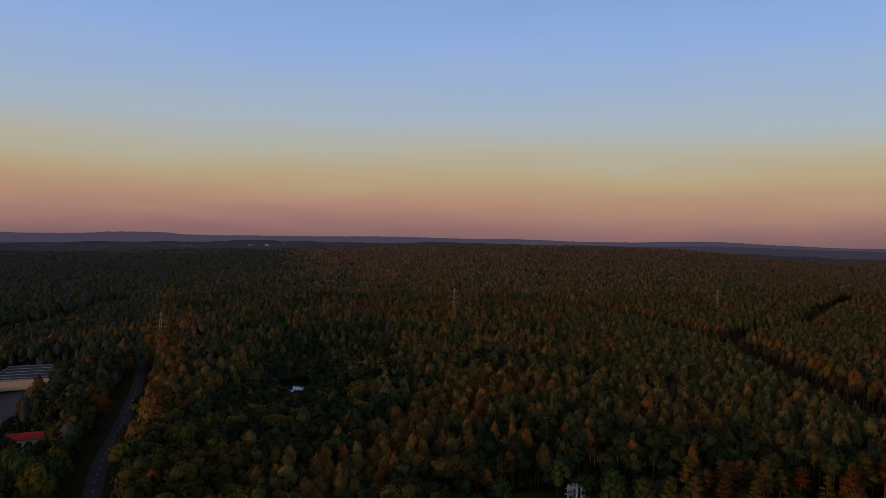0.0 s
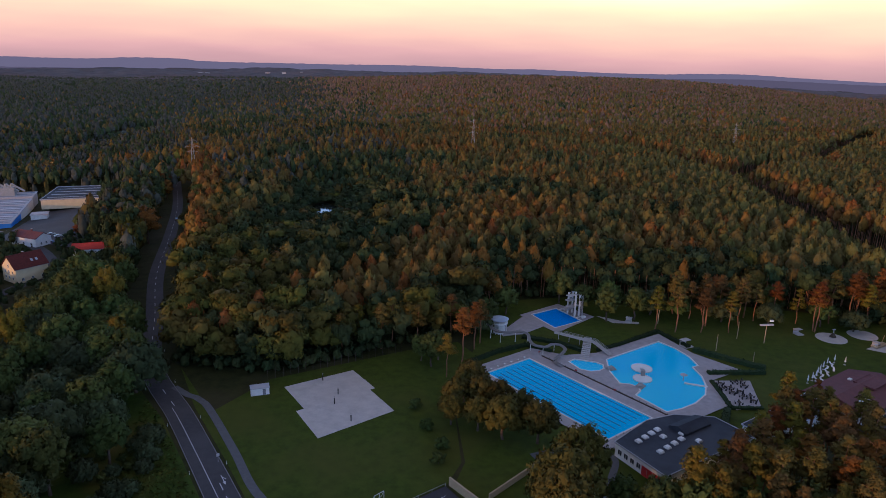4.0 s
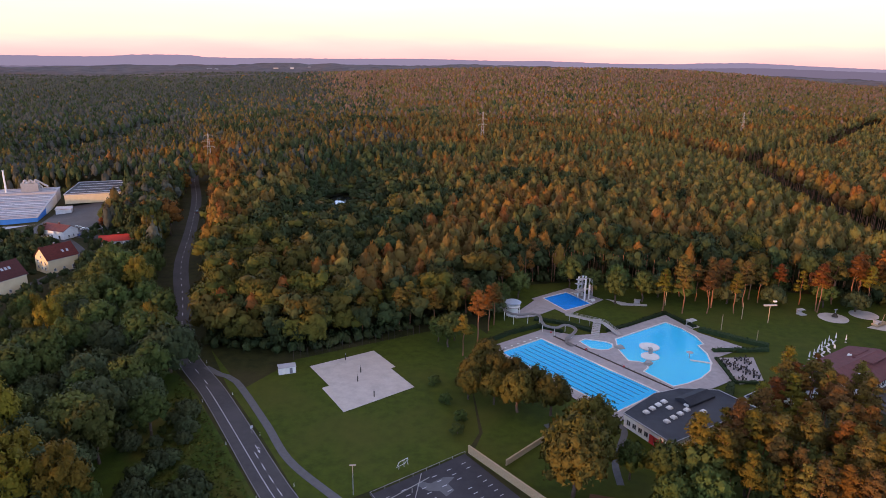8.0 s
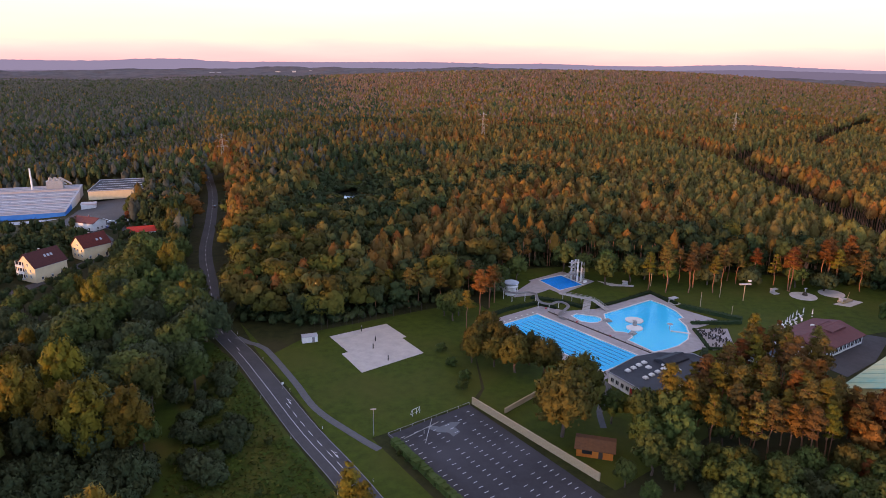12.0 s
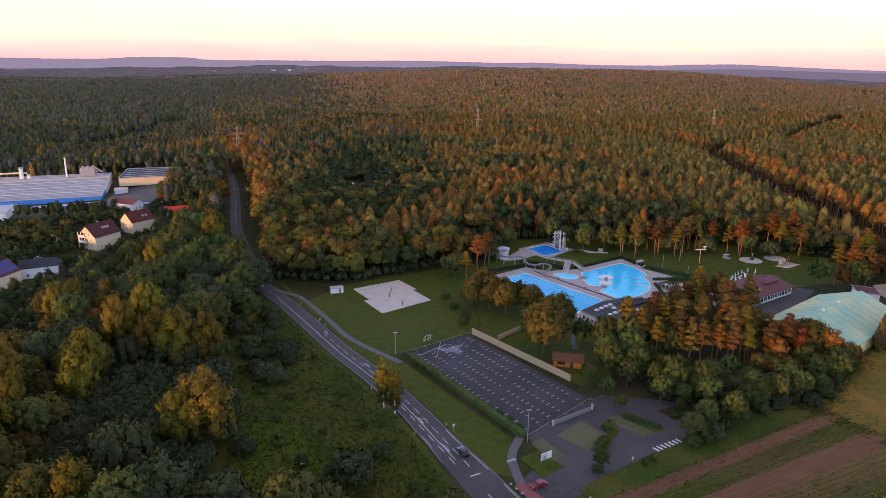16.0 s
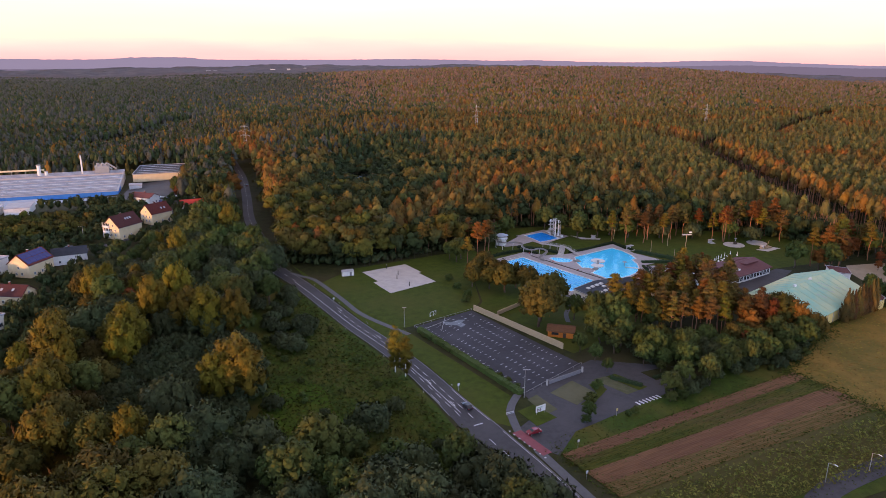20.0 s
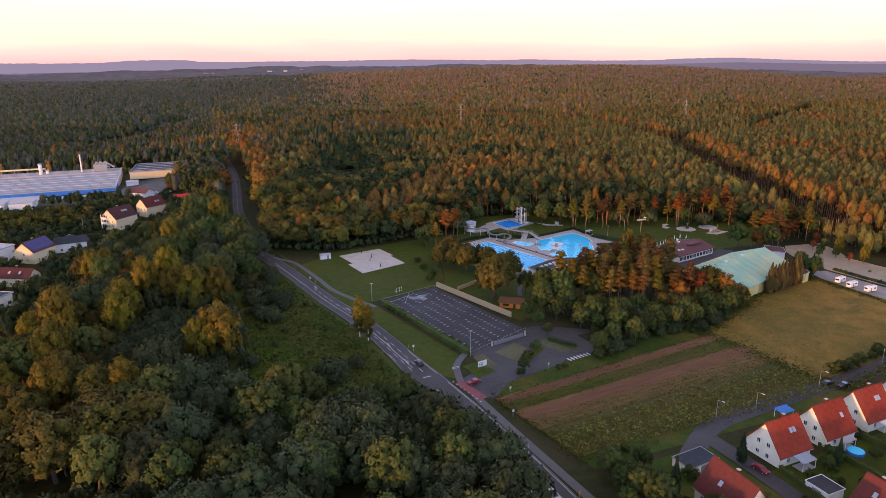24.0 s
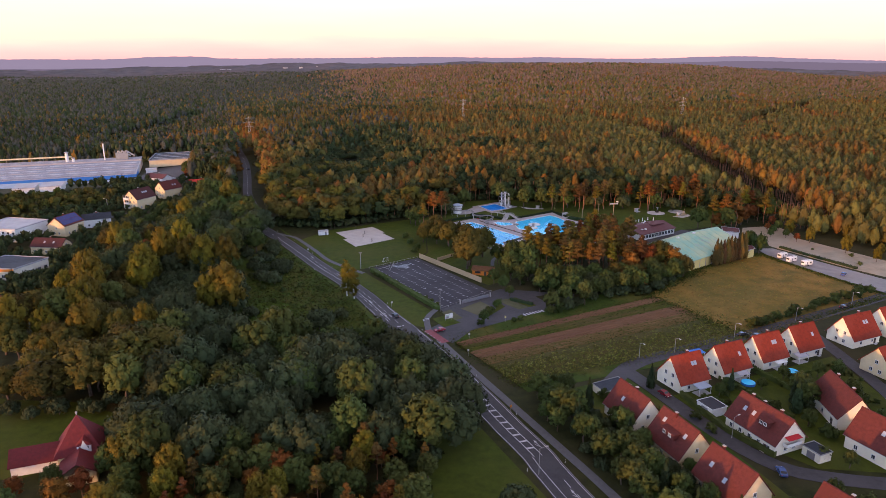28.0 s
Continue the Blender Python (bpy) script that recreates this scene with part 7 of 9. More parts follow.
dt = base("diving_tower", pose(99.6, 85.4, DECK_Z, 0, 0, -64), "pale concrete diving tower with platforms at several heights", "diving tower")
dt.scale = (0.92, 0.92, 0.86)
for x in (-2.2, 2.2):
    for y in (-1.3, 1.3):
        part("pillar", boxes(((0.6, 0.6, 10.6), (x, y, 5.3))), M["white"], dt)
part("pillar", boxes(((0.6, 0.6, 11.2), (0, 0.9, 5.6))), M["white"], dt)
for z, x0, ln in ((10.0, 0.0, 5.4), (7.5, -0.6, 5.2), (5.0, 0.8, 6.2), (3.0, -1.6, 5.6)):
    pf = part("platform", boxes(((2.6, ln, 0.28), (x0, -ln / 2 + 1.4, z))), M["concrete"], dt)
    bm = bmesh.new()
    for sx in (-1.25, 1.25):
        for zz in (0.55, 1.05):
            add_rod(bm, (x0 + sx, 1.3, z + zz), (x0 + sx, 2.0 - ln + 1.2, z + zz), 0.05, seg=6)
        for q in range(4):
            add_rod(bm, (x0 + sx, 1.3 - q * (ln - 1.6) / 3, z + 0.1), (x0 + sx, 1.3 - q * (ln - 1.6) / 3, z + 1.05), 0.05, seg=6)
    part("guard_rail", bm, M["steel"], pf)
bm = bmesh.new()
for k in range(30):
    add_box(bm, (1.2, 0.28, 0.06), (3.2, 2.0 - 0.02 * k, 0.3 + 0.33 * k))
add_rod(bm, (3.75, 2.1, 0.2), (3.75, 1.5, 10.6), 0.07)
add_rod(bm, (2.65, 2.1, 0.2), (2.65, 1.5, 10.6), 0.07)
part("stair", bm, M["steel"], dt)
for x in (-5.6, 5.4):
    d = part("springboard", boxes(((0.5, 4.6, 0.1), (x, -1.2, 1.15)), ((0.9, 1.8, 1.0), (x, 1.0, 0.5))), M["white"], dt, "low springboard on a plinth")

# wide slide bridge beside the children's pool
gw = base("slide_bridge", pose(0, 0, 0), "grey raised footbridge with railings and steps", "footbridge")
A, B = Vector((85.0, 62.6, 2.4)), Vector((96.8, 52.6, 2.4))
C = Vector((100.2, 45.2, 0.6))
bm = bmesh.new()
for p, q in ((A, B), (B, C)):
    d = q - p
    m = d.to_track_quat("Y", "Z").to_matrix().to_4x4()
    add_box(bm, (1.9, d.length, 0.22), (p + q) / 2, m)
part("deck", bm, M["concrete"], gw)
for sgn in (-1, 1):
    bm = bmesh.new()
    for p, q in ((A, B), (B, C)):
        d = q - p
        s = Vector((d.y, -d.x, 0)).normalized() * 0.95 * sgn
        for zz in (0.5, 1.0):
            add_rod(bm, p + s + Vector((0, 0, zz)), q + s + Vector((0, 0, zz)), 0.06, seg=6)
        for k in range(8):
            c = p.lerp(q, k / 7) + s
            add_rod(bm, c, c + Vector((0, 0, 1.0)), 0.05, seg=6)
    part("railing", bm, M["galv"], gw)
for k in range(4):
    c = A.lerp(B, 0.1 + 0.27 * k)
    part("post", rod((c.x, c.y, 0), (c.x, c.y, 2.35), 0.14), M["concrete"], gw)
for k in range(12):
    t = k / 11
    bm = bmesh.new()
    add_box(bm, (3.0, 1.0, 0.2), (95.6 - 5.4 * t, 56.4 - 12.6 * t, 2.3 - 2.0 * t), Matrix.Rotation(radians(-23), 4, "Z"))
    part("step", bm, M["concrete"], gw)

# islands and fittings in the fan pool
for x, y, r in ((107.2, 34.6, 3.3), (104.2, 27.0, 2.9)):
    isl = base("pool_island", pose(x, y, 0.1), "round pale island in the leisure pool", "pool island")
    part("top", rod((0, 0, 0), (0, 0, 0.36), r, r, 24), M["white"], isl)
    part("edge", rod((0, 0, 0), (0, 0, 0.30), r + 0.25, r + 0.25, 24), M["white"], isl)
ks = base("pool_slide", pose(105.8, 30.8, 0.1, 0, 0, 70), "short grey children's slide between the islands", "slide")
part("chute", boxes(((4.2, 1.3, 0.2), (0.6, 0, 1.3), Matrix.Rotation(radians(18), 4, "Y"))), M["galv"], ks)
part("ladder", boxes(((1.2, 1.4, 0.15), (-1.8, 0, 2.0)), ((0.15, 1.3, 2.0), (-2.4, 0, 1.0)), ((0.15, 1.3, 2.0), (-1.2, 0, 1.0))), M["galv"], ks)
for x, y, a in ((101.0, 21.6, 40), (96.2, 35.0, 10)):
    rk = base("stone_steps", pose(x, y, 0.1, 0, 0, a), "grey stepped stones at the pool edge", "steps")
    for k in range(3):
        part("step", boxes(((3.4 - 0.5 * k, 2.6 - 0.6 * k, 0.35), (0, 0, 0.2 + 0.3 * k), Matrix.Rotation(0.15 * k, 4, "Z"), 0.08)), M["galv"], rk)
mush = base("water_mushroom", pose(117.2, 24.6, 0.1), "grey water mushroom in the leisure pool", "fountain")
part("stem", rod((0, 0, 0), (0, 0, 2.3), 0.16), M["steel"], mush)
part("cap", rod((0, 0, 2.2), (0, 0, 2.55), 1.2, 0.5, 16), M["roof_grey"], mush)
inner = base("pool_wall", pose(0, 0, 0), "low white dividing wall in the leisure pool", "pool wall", kind="structure")
slab("wall", [(116.6, 22.4), (123.0, 19.2), (123.3, 19.9), (116.9, 23.1)], 0.1, 0.42, M["white"], inner)
for k in range(12):
    b = base("starting_block", pose(*pl(-0.9 if k < 6 else 50.9, -1.6 - 3.1 * (k % 6)), DECK_Z, 0, 0, -59), "white starting block at the pool end", "starting block", "starting blocks")
    part("top", boxes(((0.6, 0.6, 0.12), (0, 0, 0.62))), M["white"], b)
    part("stand", boxes(((0.4, 0.4, 0.56), (0, 0, 0.28))), M["concrete"], b)
rail = base("pool_fence", pose(0, 0, 0), "low dark rail between the pools", "fence", kind="structure")
for k in range(21):
    p = Vector(pl(2 + 2.5 * k, 5.2))
    part("post", rod((p.x, p.y, DECK_Z), (p.x, p.y, DECK_Z + 0.75), 0.07, seg=6), M["black"], rail)
p, q = Vector(pl(1, 5.2)), Vector(pl(53, 5.2))
part("kerb", boxes((((q - p).length, 0.5, 0.22), ((p.x + q.x) / 2, (p.y + q.y) / 2, DECK_Z + 0.1), Matrix.Rotation(math.atan2(PU.y, PU.x), 4, "Z"))), M["wood_dark"], rail)
for x, y in ((71.9, 47.4), (80, 32), (88, 17.5)):
    b = base("life_buoy_stand", pose(x + 3, y, DECK_Z), "post with a life ring beside the pool", "stand", "life ring stands")
    part("post", rod((0, 0, 0), (0, 0, 1.6), 0.06, seg=6), M["galv"], b)
    part("ring", rod((0, 0.08, 1.3), (0, 0.18, 1.3), 0.36, 0.36, 14), M["red_paint"], b)

# terrace with loungers
area("terrace", [(127.6, 23.6), (139.6, 22.6), (133.0, 5.2), (124.2, 4.4)], 0.30, M["deck"], "paved cafe terrace with tables", "terrace")
table = base("table", pose(0, 0, -50), "dark round table with chairs on the terrace", "table", "terrace tables")
part("top", rod((0, 0, 0.70), (0, 0, 0.76), 0.65, 0.65, 12), M["wood_dark"], table)
part("leg", rod((0, 0, 0), (0, 0, 0.7), 0.07, seg=6), M["black"], table)
for k in range(4):
    a = math.pi / 2 * k
    part("seat", boxes(((0.46, 0.46, 0.08), (1.05 * math.cos(a), 1.05 * math.sin(a), 0.45)), ((0.4, 0.4, 0.42), (1.05 * math.cos(a), 1.05 * math.sin(a), 0.21)), ((0.46, 0.08, 0.5), (1.28 * math.cos(a), 1.28 * math.sin(a), 0.7), Matrix.Rotation(a + math.pi / 2, 4, "Z"))), M["black"], table)
n = 0
for i in range(4):
    for j in range(5):
        x, y = 126.6 + 2.6 * i - 0.9 * j + 1.4, 20.6 - 3.3 * j + 0.3 * i
        if inside(x, y, [(127.8, 23.0), (139.0, 22.0), (132.6, 6.0), (124.8, 5.2)]):
            if (i + 2 * j) % 3 == 1:
                continue
            copy_thing(table, pose(x, y, 0.30, 0, 0, 17 * (i + 2 * j)))
for o in [*table.children_recursive, table]:
    bpy.data.objects.remove(o)


def hedge(name, pts, w, h, mat="leaf_dark", seed=1):
    """A clipped hedge along a line, leafy all over."""
    rng = np.random.RandomState(seed)
    V, F = [], []
    for (ax, ay), (bx, by) in zip(pts, pts[1:]):
        d = math.hypot(bx - ax, by - ay)
        n = max(1, int(d / 0.9))
        ux, uy = (bx - ax) / d, (by - ay) / d
        for k in range(n):
            x, y = ax + (bx - ax) * (k + 0.5) / n, ay + (by - ay) * (k + 0.5) / n
            o = len(V)
            hw, hl, hh = w / 2 * rng.uniform(0.85, 1.1), d / n * 0.56, h * rng.uniform(0.9, 1.1)
            for sx, sy in ((-1, -1), (1, -1), (1, 1), (-1, 1)):
                V.append((x + ux * sx * hl - uy * sy * hw, y + uy * sx * hl + ux * sy * hw, 0))
            for sx, sy in ((-1, -1), (1, -1), (1, 1), (-1, 1)):
                V.append((x + ux * sx * hl - uy * sy * hw * 0.9, y + uy * sx * hl + ux * sy * hw * 0.9, hh))
            F += [(o, o + 1, o + 5, o + 4), (o + 1, o + 2, o + 6, o + 5), (o + 2, o + 3, o + 7, o + 6), (o + 3, o, o + 4, o + 7), (o + 4, o + 5, o + 6, o + 7)]
            for q in range(14):
                px, py, pz = rng.uniform(-hl, hl), rng.uniform(-hw, hw) * 1.05, hh * rng.uniform(0.3, 1.03)
                if rng.rand() < 0.5:
                    pz = hh * 1.02
                elif rng.rand() < 0.5:
                    py = hw * (1 if py > 0 else -1) * 1.02
                c = np.array((x + ux * px - uy * py, y + uy * px + ux * py, pz))
                o = len(V)
                for t in range(3):
                    V.append(tuple(c + rng.normal(size=3) * 0.22))
                F.append((o, o + 1, o + 2))
    ob = part(name, mesh_of(name, V, F, M[mat]), None)
    return tagged(ob, "clipped dark green hedge", "hedge", "hedges")


hedge("hedge", [(225.5, -30), (231, -45), (240.8, -69)], 1.7, 1.0, seed=11)
hedge("hedge", [(97, 49.5), (108, 54.5), (126.5, 65.2), (132, 50)], 1.6, 1.1, seed=1)
hedge("hedge", [(132.5, 47.5), (142, 37.5), (150, 30.5)], 2.6, 1.4, seed=2)
hedge("hedge", [(128, 28.6), (148, 27.6)], 1.8, 1.2, seed=3)
hedge("hedge", [(126.2, 23), (123.2, 5.5), (132.8, 4.2)], 1.2, 0.9, seed=4)
hedge("hedge", [(50, 44), (60, 51), (72.5, 56.5), (80, 50)], 1.6, 1.2, seed=5)
hedge("hedge", [(73, 64), (84, 58), (92, 50)], 2.4, 1.0, seed=6)
hedge("hedge", [(8, -43), (22, -72), (34, -97)], 2.4, 1.5, "leaf_green", seed=7)
hedge("hedge", [(113, -8), (121, 4)], 2.2, 1.6, seed=8)
hedge("hedge", [(100.5, -178), (104, -200), (110, -213)], 1.2, 1.5, "leaf_green", seed=9)
hedge("hedge", [(118, -169), (122, -182), (126, -196)], 1.2, 1.5, "leaf_green", seed=10)
hedge("hedge", [(84, -168), (90, -188), (95, -206), (100, -226)], 1.2, 1.4, "leaf_green", seed=11)
hedge("hedge", [(132, -166), (137, -182)], 1.2, 1.6, "leaf_green", seed=12)
hedge("hedge", [(100, -163), (118, -156.5), (140, -148.5), (164, -139.5)], 1.0, 1.1, "leaf_green", seed=13)


# ---- small things of the baths ----
def lamp_post(x, y, h, label, arm=0.0, yaw=0.0, twin=False, z=0.0):
    root = base("street_lamp", pose(x, y, z, 0, 0, yaw), label, "street lamp", "street lamps")
    part("pole", rod((0, 0, 0), (0, 0, h), 0.11, 0.07), M["galv"], root)
    if arm:
        a = part("arm", rod((0, 0, h - 0.05), (arm, 0, h + 0.35), 0.05), M["galv"], root)
        part("head", boxes(((0.9, 0.3, 0.14), (arm + 0.3, 0, h + 0.36), None, 0.04)), M["white"], a)
    else:
        part("head", boxes(((1.5 if twin else 0.5, 0.4, 0.2), (0, 0, h + 0.1), None, 0.05)), M["galv"], root)
    return root


for x, y, h in ((34.5, -99.2, 9.5), (2.7, -38.8, 8.0)):
    lamp_post(x, y, h, "tall grey floodlight mast by the car park", twin=True)
for x, y in ((112, -148.5), (140, -138.2), (172, -126.3), (206, -112.5), (98, -151.0)):
    lamp_post(x, y, 5.6, "grey curved street lamp by the field", 1.6, -70)
lamp_post(103.5, -203, 6.5, "grey street lamp between the houses", 1.4, 20)
lamp_post(46.5, -213, 7.5, "grey street lamp beside the main road", 1.6, 10)
lamp_post(-163, 108, 7.5, "grey curved lamp by the western street", 1.8, 160)
for x, y, h in ((141, 47, 6.5), (148.5, 35.5, 4.5), (155, 57, 7.0), (131, 74, 6.0)):
    p = base("timber_post", pose(x, y, 0), "plain pale timber post on the lawn", "post", "timber posts")
    part("pole", rod((0, 0, 0), (0, 0, h), 0.14, 0.10), M["wood_tan"], p)
perch = base("basket_mast", pose(163, 52, 0), "mast with a wide pale lamp board on the lawn", "mast")
part("pole", rod((0, 0, 0), (0, 0, 7.4), 0.16), M["wood_tan"], perch)
part("board", boxes(((5.2, 0.9, 0.5), (0, 0, 7.5))), M["concrete"], perch)
part("lamp", boxes(((1.2, 0.8, 0.5), (2.8, 1.5, 8.4))), M["white"], perch)
for x, y, r in ((192.6, 54.6, 5.6), (207.4, 56.6, 5.4)):
    c = part("sand_circle", rod((x, y, -0.05), (x, y, 0.12), r, r, 32), M["sand"])
    tagged(c, "round sand play area on the lawn", "sand pit", kind="structure")
pt = base("climbing_post", pose(193.5, 55, 0.1), "grey climbing post in the sand circle", "play equipment")
part("pole", rod((0, 0, 0), (0, 0, 3.4), 0.2), M["galv"], pt)
part("net", rod((0, 0, 0.4), (0, 0, 2.0), 1.3, 0.3, 10), M["wood_dark"], pt)
part("cap", boxes(((1.4, 0.3, 0.3), (0, 0, 3.4))), M["galv"], pt)
ship = base("play_boat", pose(206, 46, 0.05, 0, 0, 20), "pale wooden play boat on sand", "play equipment")
part("hull", boxes(((7, 2.6, 0.9), (0, 0, 0.5), None, 0.2)), M["wood_tan"], ship)
part("mast", rod((1, 0, 0.9), (2.2, 0, 4.2), 0.09), M["wood_tan"], ship)
part("roof", boxes(((2.2, 2.2, 0.15), (-2, 0, 2.0)), ((0.12, 2.0, 1.2), (-3, 0, 1.4)), ((0.12, 2.0, 1.2), (-1, 0, 1.4))), M["concrete"], ship)
area("sand_patch", [(199, 44), (210, 49), (214, 45), (204, 40)], 0.07, M["sand"], "pale sand under the play boat", "sand pit")
area("sand_patch", [(109, 84), (117, 78), (124, 76), (123, 74), (113, 76)], 0.07, M["sand"], "pale sandy strip at the lawn's edge", "sand pit")
for x, y, a, s in ((131.6, 52.4, 20, 1.0), (182, 60, 10, 0.8), (120, 77, -30, 0.7)):
    b = base("shelter", pose(x, y, 0.05, 0, 0, a), "small open shelter with pale slab roof", "shelter", "shelters")
    part("roof", boxes(((3.6 * s, 2.4 * s, 0.2), (0, 0, 2.0 * s + 0.3))), M["concrete"], b)
    part("wall", boxes(((3.2 * s, 0.2, 2.0 * s + 0.2), (0, 1.0 * s, 1.0 * s + 0.1))), M["concrete"], b)
    part("plinth", boxes(((3.6 * s, 3.6 * s, 0.3), (0, -0.8 * s, 0.15))), M["concrete"], b)
UMB = [(158.2, 19.6), (161.0, 21.2), (163.5, 22.8), (165.6, 25.0), (168.0, 27.0), (170.6, 29.0), (174.0, 31.6), (178.4, 33.8), (181.0, 31.8)]
for x, y in UMB:
    u = base("parasol", pose(x, y, 0.05), "closed white parasol on the terrace", "parasol", "parasols")
    part("pole", rod((0, 0, 0), (0, 0, 3.2), 0.06, seg=6), M["galv"], u)
    part("canopy", rod((0, 0, 1.1), (0, 0, 3.0), 0.28, 0.08, 8), M["white"], u)
    part("foot", rod((0, 0, 0), (0, 0, 0.12), 0.4, 0.4, 10), M["concrete"], u)
for k in range(12):
    x, y = 160 + 1.5 * k, 17.5 + 1.1 * k
    b = base("sun_lounger", pose(x, y + (k % 3) * 1.4, 0.05, 0, 0, 30 + 25 * (k % 4)), "white sun lounger on the terrace", "lounger", "loungers")
    part("bed", boxes(((1.3, 0.65, 0.1), (0, 0, 0.38))), M["white"], b)
    part("backrest", boxes(((0.7, 0.65, 0.08), (0.85, 0, 0.6), Matrix.Rotation(radians(-40), 4, "Y"))), M["white"], b)
    for sx in (-0.55, 0.55):
        part("leg", boxes(((0.06, 0.6, 0.36), (sx, 0, 0.18))), M["galv"], b)

hedge("hedge", [(65.8, -90.2), (73.6, -97.0)], 1.3, 1.1)
hedge("hedge", [(79.6, -92.2), (89.6, -88.6)], 1.2, 0.9)
run_wall("wall_car_park", [(44.6, -91.6), (57.2, -85.2)], 1.3, 0.25, M["kerb"], "low grey wall at the end of the car park")
for x, y in ((58.0, -84.7), (43.8, -92.2)):
    g = base("gate_pillar", pose(x, y, 0.1), "square concrete gate pillar by the car park", "pillar", "gate pillars")
    part("shaft", boxes(((0.5, 0.5, 1.9), (0, 0, 0.95))), M["concrete"], g)
    part("cap", boxes(((0.62, 0.62, 0.1), (0, 0, 1.95))), M["kerb"], g)
# hut, goal, fence, shed, notice boards
hut = base("storage_hut", pose(-18.4, 27.4, 0.05, 0, 0, 12), "small white storage hut on the lawn", "hut")
part("body", boxes(((5.4, 2.4, 2.3), (0, 0, 1.15))), M["white"], hut)
part("roof", boxes(((5.7, 2.8, 0.14), (0, 0, 2.4), Matrix.Rotation(radians(4), 4, "X"))), M["roof_grey"], hut)
part("door", boxes(((0.9, 0.06, 1.9), (1.2, -1.23, 1.0))), M["kerb"], hut)
part("plinth", boxes(((5.6, 2.6, 0.12), (0, 0, 0.0))), M["concrete"], hut)
goal = base("goal", pose(15.2, -28.8, 0.06, 0, 0, 38), "white football goal frame on the lawn", "goal")
for x in (-1.5, 0.2, 1.5):
    part("post", rod((x, 0, 0), (x, 0, 2.0), 0.06), M["white"], goal)
part("crossbar", rod((-1.5, 0, 2.0), (1.5, 0, 2.0), 0.06), M["white"], goal)
part("ground_bar", rod((-1.5, 0.9, 0.05), (1.5, 0.9, 0.05), 0.04), M["white"], goal)
for x in (-1.5, 1.5):
    part("stay", rod((x, 0, 2.0), (x, 0.9, 0.05), 0.04), M["white"], goal)
fence = base("ball_fence", pose(0, 0, 0), "tall dark wire fence posts along the lawn", "fence")
for k in range(20):
    t = k / 19
    x, y = -17 + 44 * t, 36.8 + 17.4 * t
    part("post", rod((x, y, 0), (x, y, 3.6), 0.06, seg=6), M["wood_dark"], fence)
for zz in (1.4, 2.8, 4.1):
    part("wire", rod((-17, 36.8, zz), (27, 54.2, zz), 0.012, seg=4), M["wood_dark"], fence)
pf = base("car_park_fence", pose(0, 0, 0), "low grey tube barrier round the car park", "barrier")
for a, b in ((CP[0], CP[1]), (CP[0], CP[3]), (CP[3], CP[2])):
    n = int((b - a).length / 4)
    for k in range(n + 1):
        p = a.lerp(b, k / n)
        part("post", rod((p.x, p.y, 0), (p.x, p.y, 0.9), 0.06, seg=6), M["galv"], pf)
    part("tube", rod((a.x, a.y, 0.85), (b.x, b.y, 0.85), 0.05, seg=6), M["galv"], pf)
bt = base("barrier_arm", pose(16.5, -39.5, 0.1, 0, 0, 10), "raised pale barrier frame lying across the car park", "barrier")
part("bar", rod((-6, -1.5, 0.4), (5, 3.0, 1.2), 0.10, seg=6), M["galv"], bt)
part("bar", rod((-1, -5.0, 0.3), (3.5, 4.5, 1.6), 0.10, seg=6), M["galv"], bt)
part("post", rod((0, 0, 0), (0, 0, 1.2), 0.1, seg=6), M["galv"], bt)
M["shed_roof"] = material("shed_roof", (0.15, 0.065, 0.028), (0.11, 0.05, 0.024), 1.2, 0.85, 0.2)
shed = base("timber_shed", pose(60.6, -53.1, 0, 0, 0, -22), "bright orange timber shed with shallow roof", "shed")
v, f = gable_mesh(9.4, 6.6, 2.5, 3.5)
part("body", mesh_of("body", v, f, M["wood_orange"]), None, shed)
for side in (-1, 1):
    v, f = roof_side(9.4, 6.6, 2.5, 3.5, side, 0.6, 0.14)
    part("roof", mesh_of("roof", v, f, M["shed_roof"]), None, shed)
for k in range(24):
    part("board", boxes(((0.34, 0.05, 2.4), (-4.5 + 0.39 * k, -3.32, 1.2))), M["wood_orange"], shed)
part("door", boxes(((1.1, 0.06, 2.0), (1.5, -3.36, 1.0))), M["wood_dark"], shed)
# Black panel on the wall stands in for a shaded inside.
part("opening", boxes(((2.6, 0.06, 1.0), (-2, -3.36, 1.5))), M["black"], shed)
tagged(ribbon("garden_path", smooth_line([(67, -42), (69, -33), (73, -26), (77.5, -17), (74, -10)], 2), 1.8, 0.09, M["path"]), "pale path to the bath house", "path", kind="structure")
tagged(ribbon("garden_path", smooth_line([(56, -14), (64, -12), (76, -12)], 2), 2.6, 0.10, M["path"]), "pale path along the bath house", "path", kind="structure")


def sign(x, y, w, h, z, yaw, board, label, legs=2):
    root = base("sign", pose(x, y, 0.05, 0, 0, yaw), label, "sign", "signs")
    part("board", boxes(((w, 0.1, h), (0, 0, z + h / 2))), M[board], root)
    for k in range(legs):
        xx = 0 if legs == 1 else (k - 0.5) * w * 0.8
        part("post", rod((xx, 0.06, 0), (xx, 0.06, z + h), 0.06, seg=6), M["galv"], root)
    return root


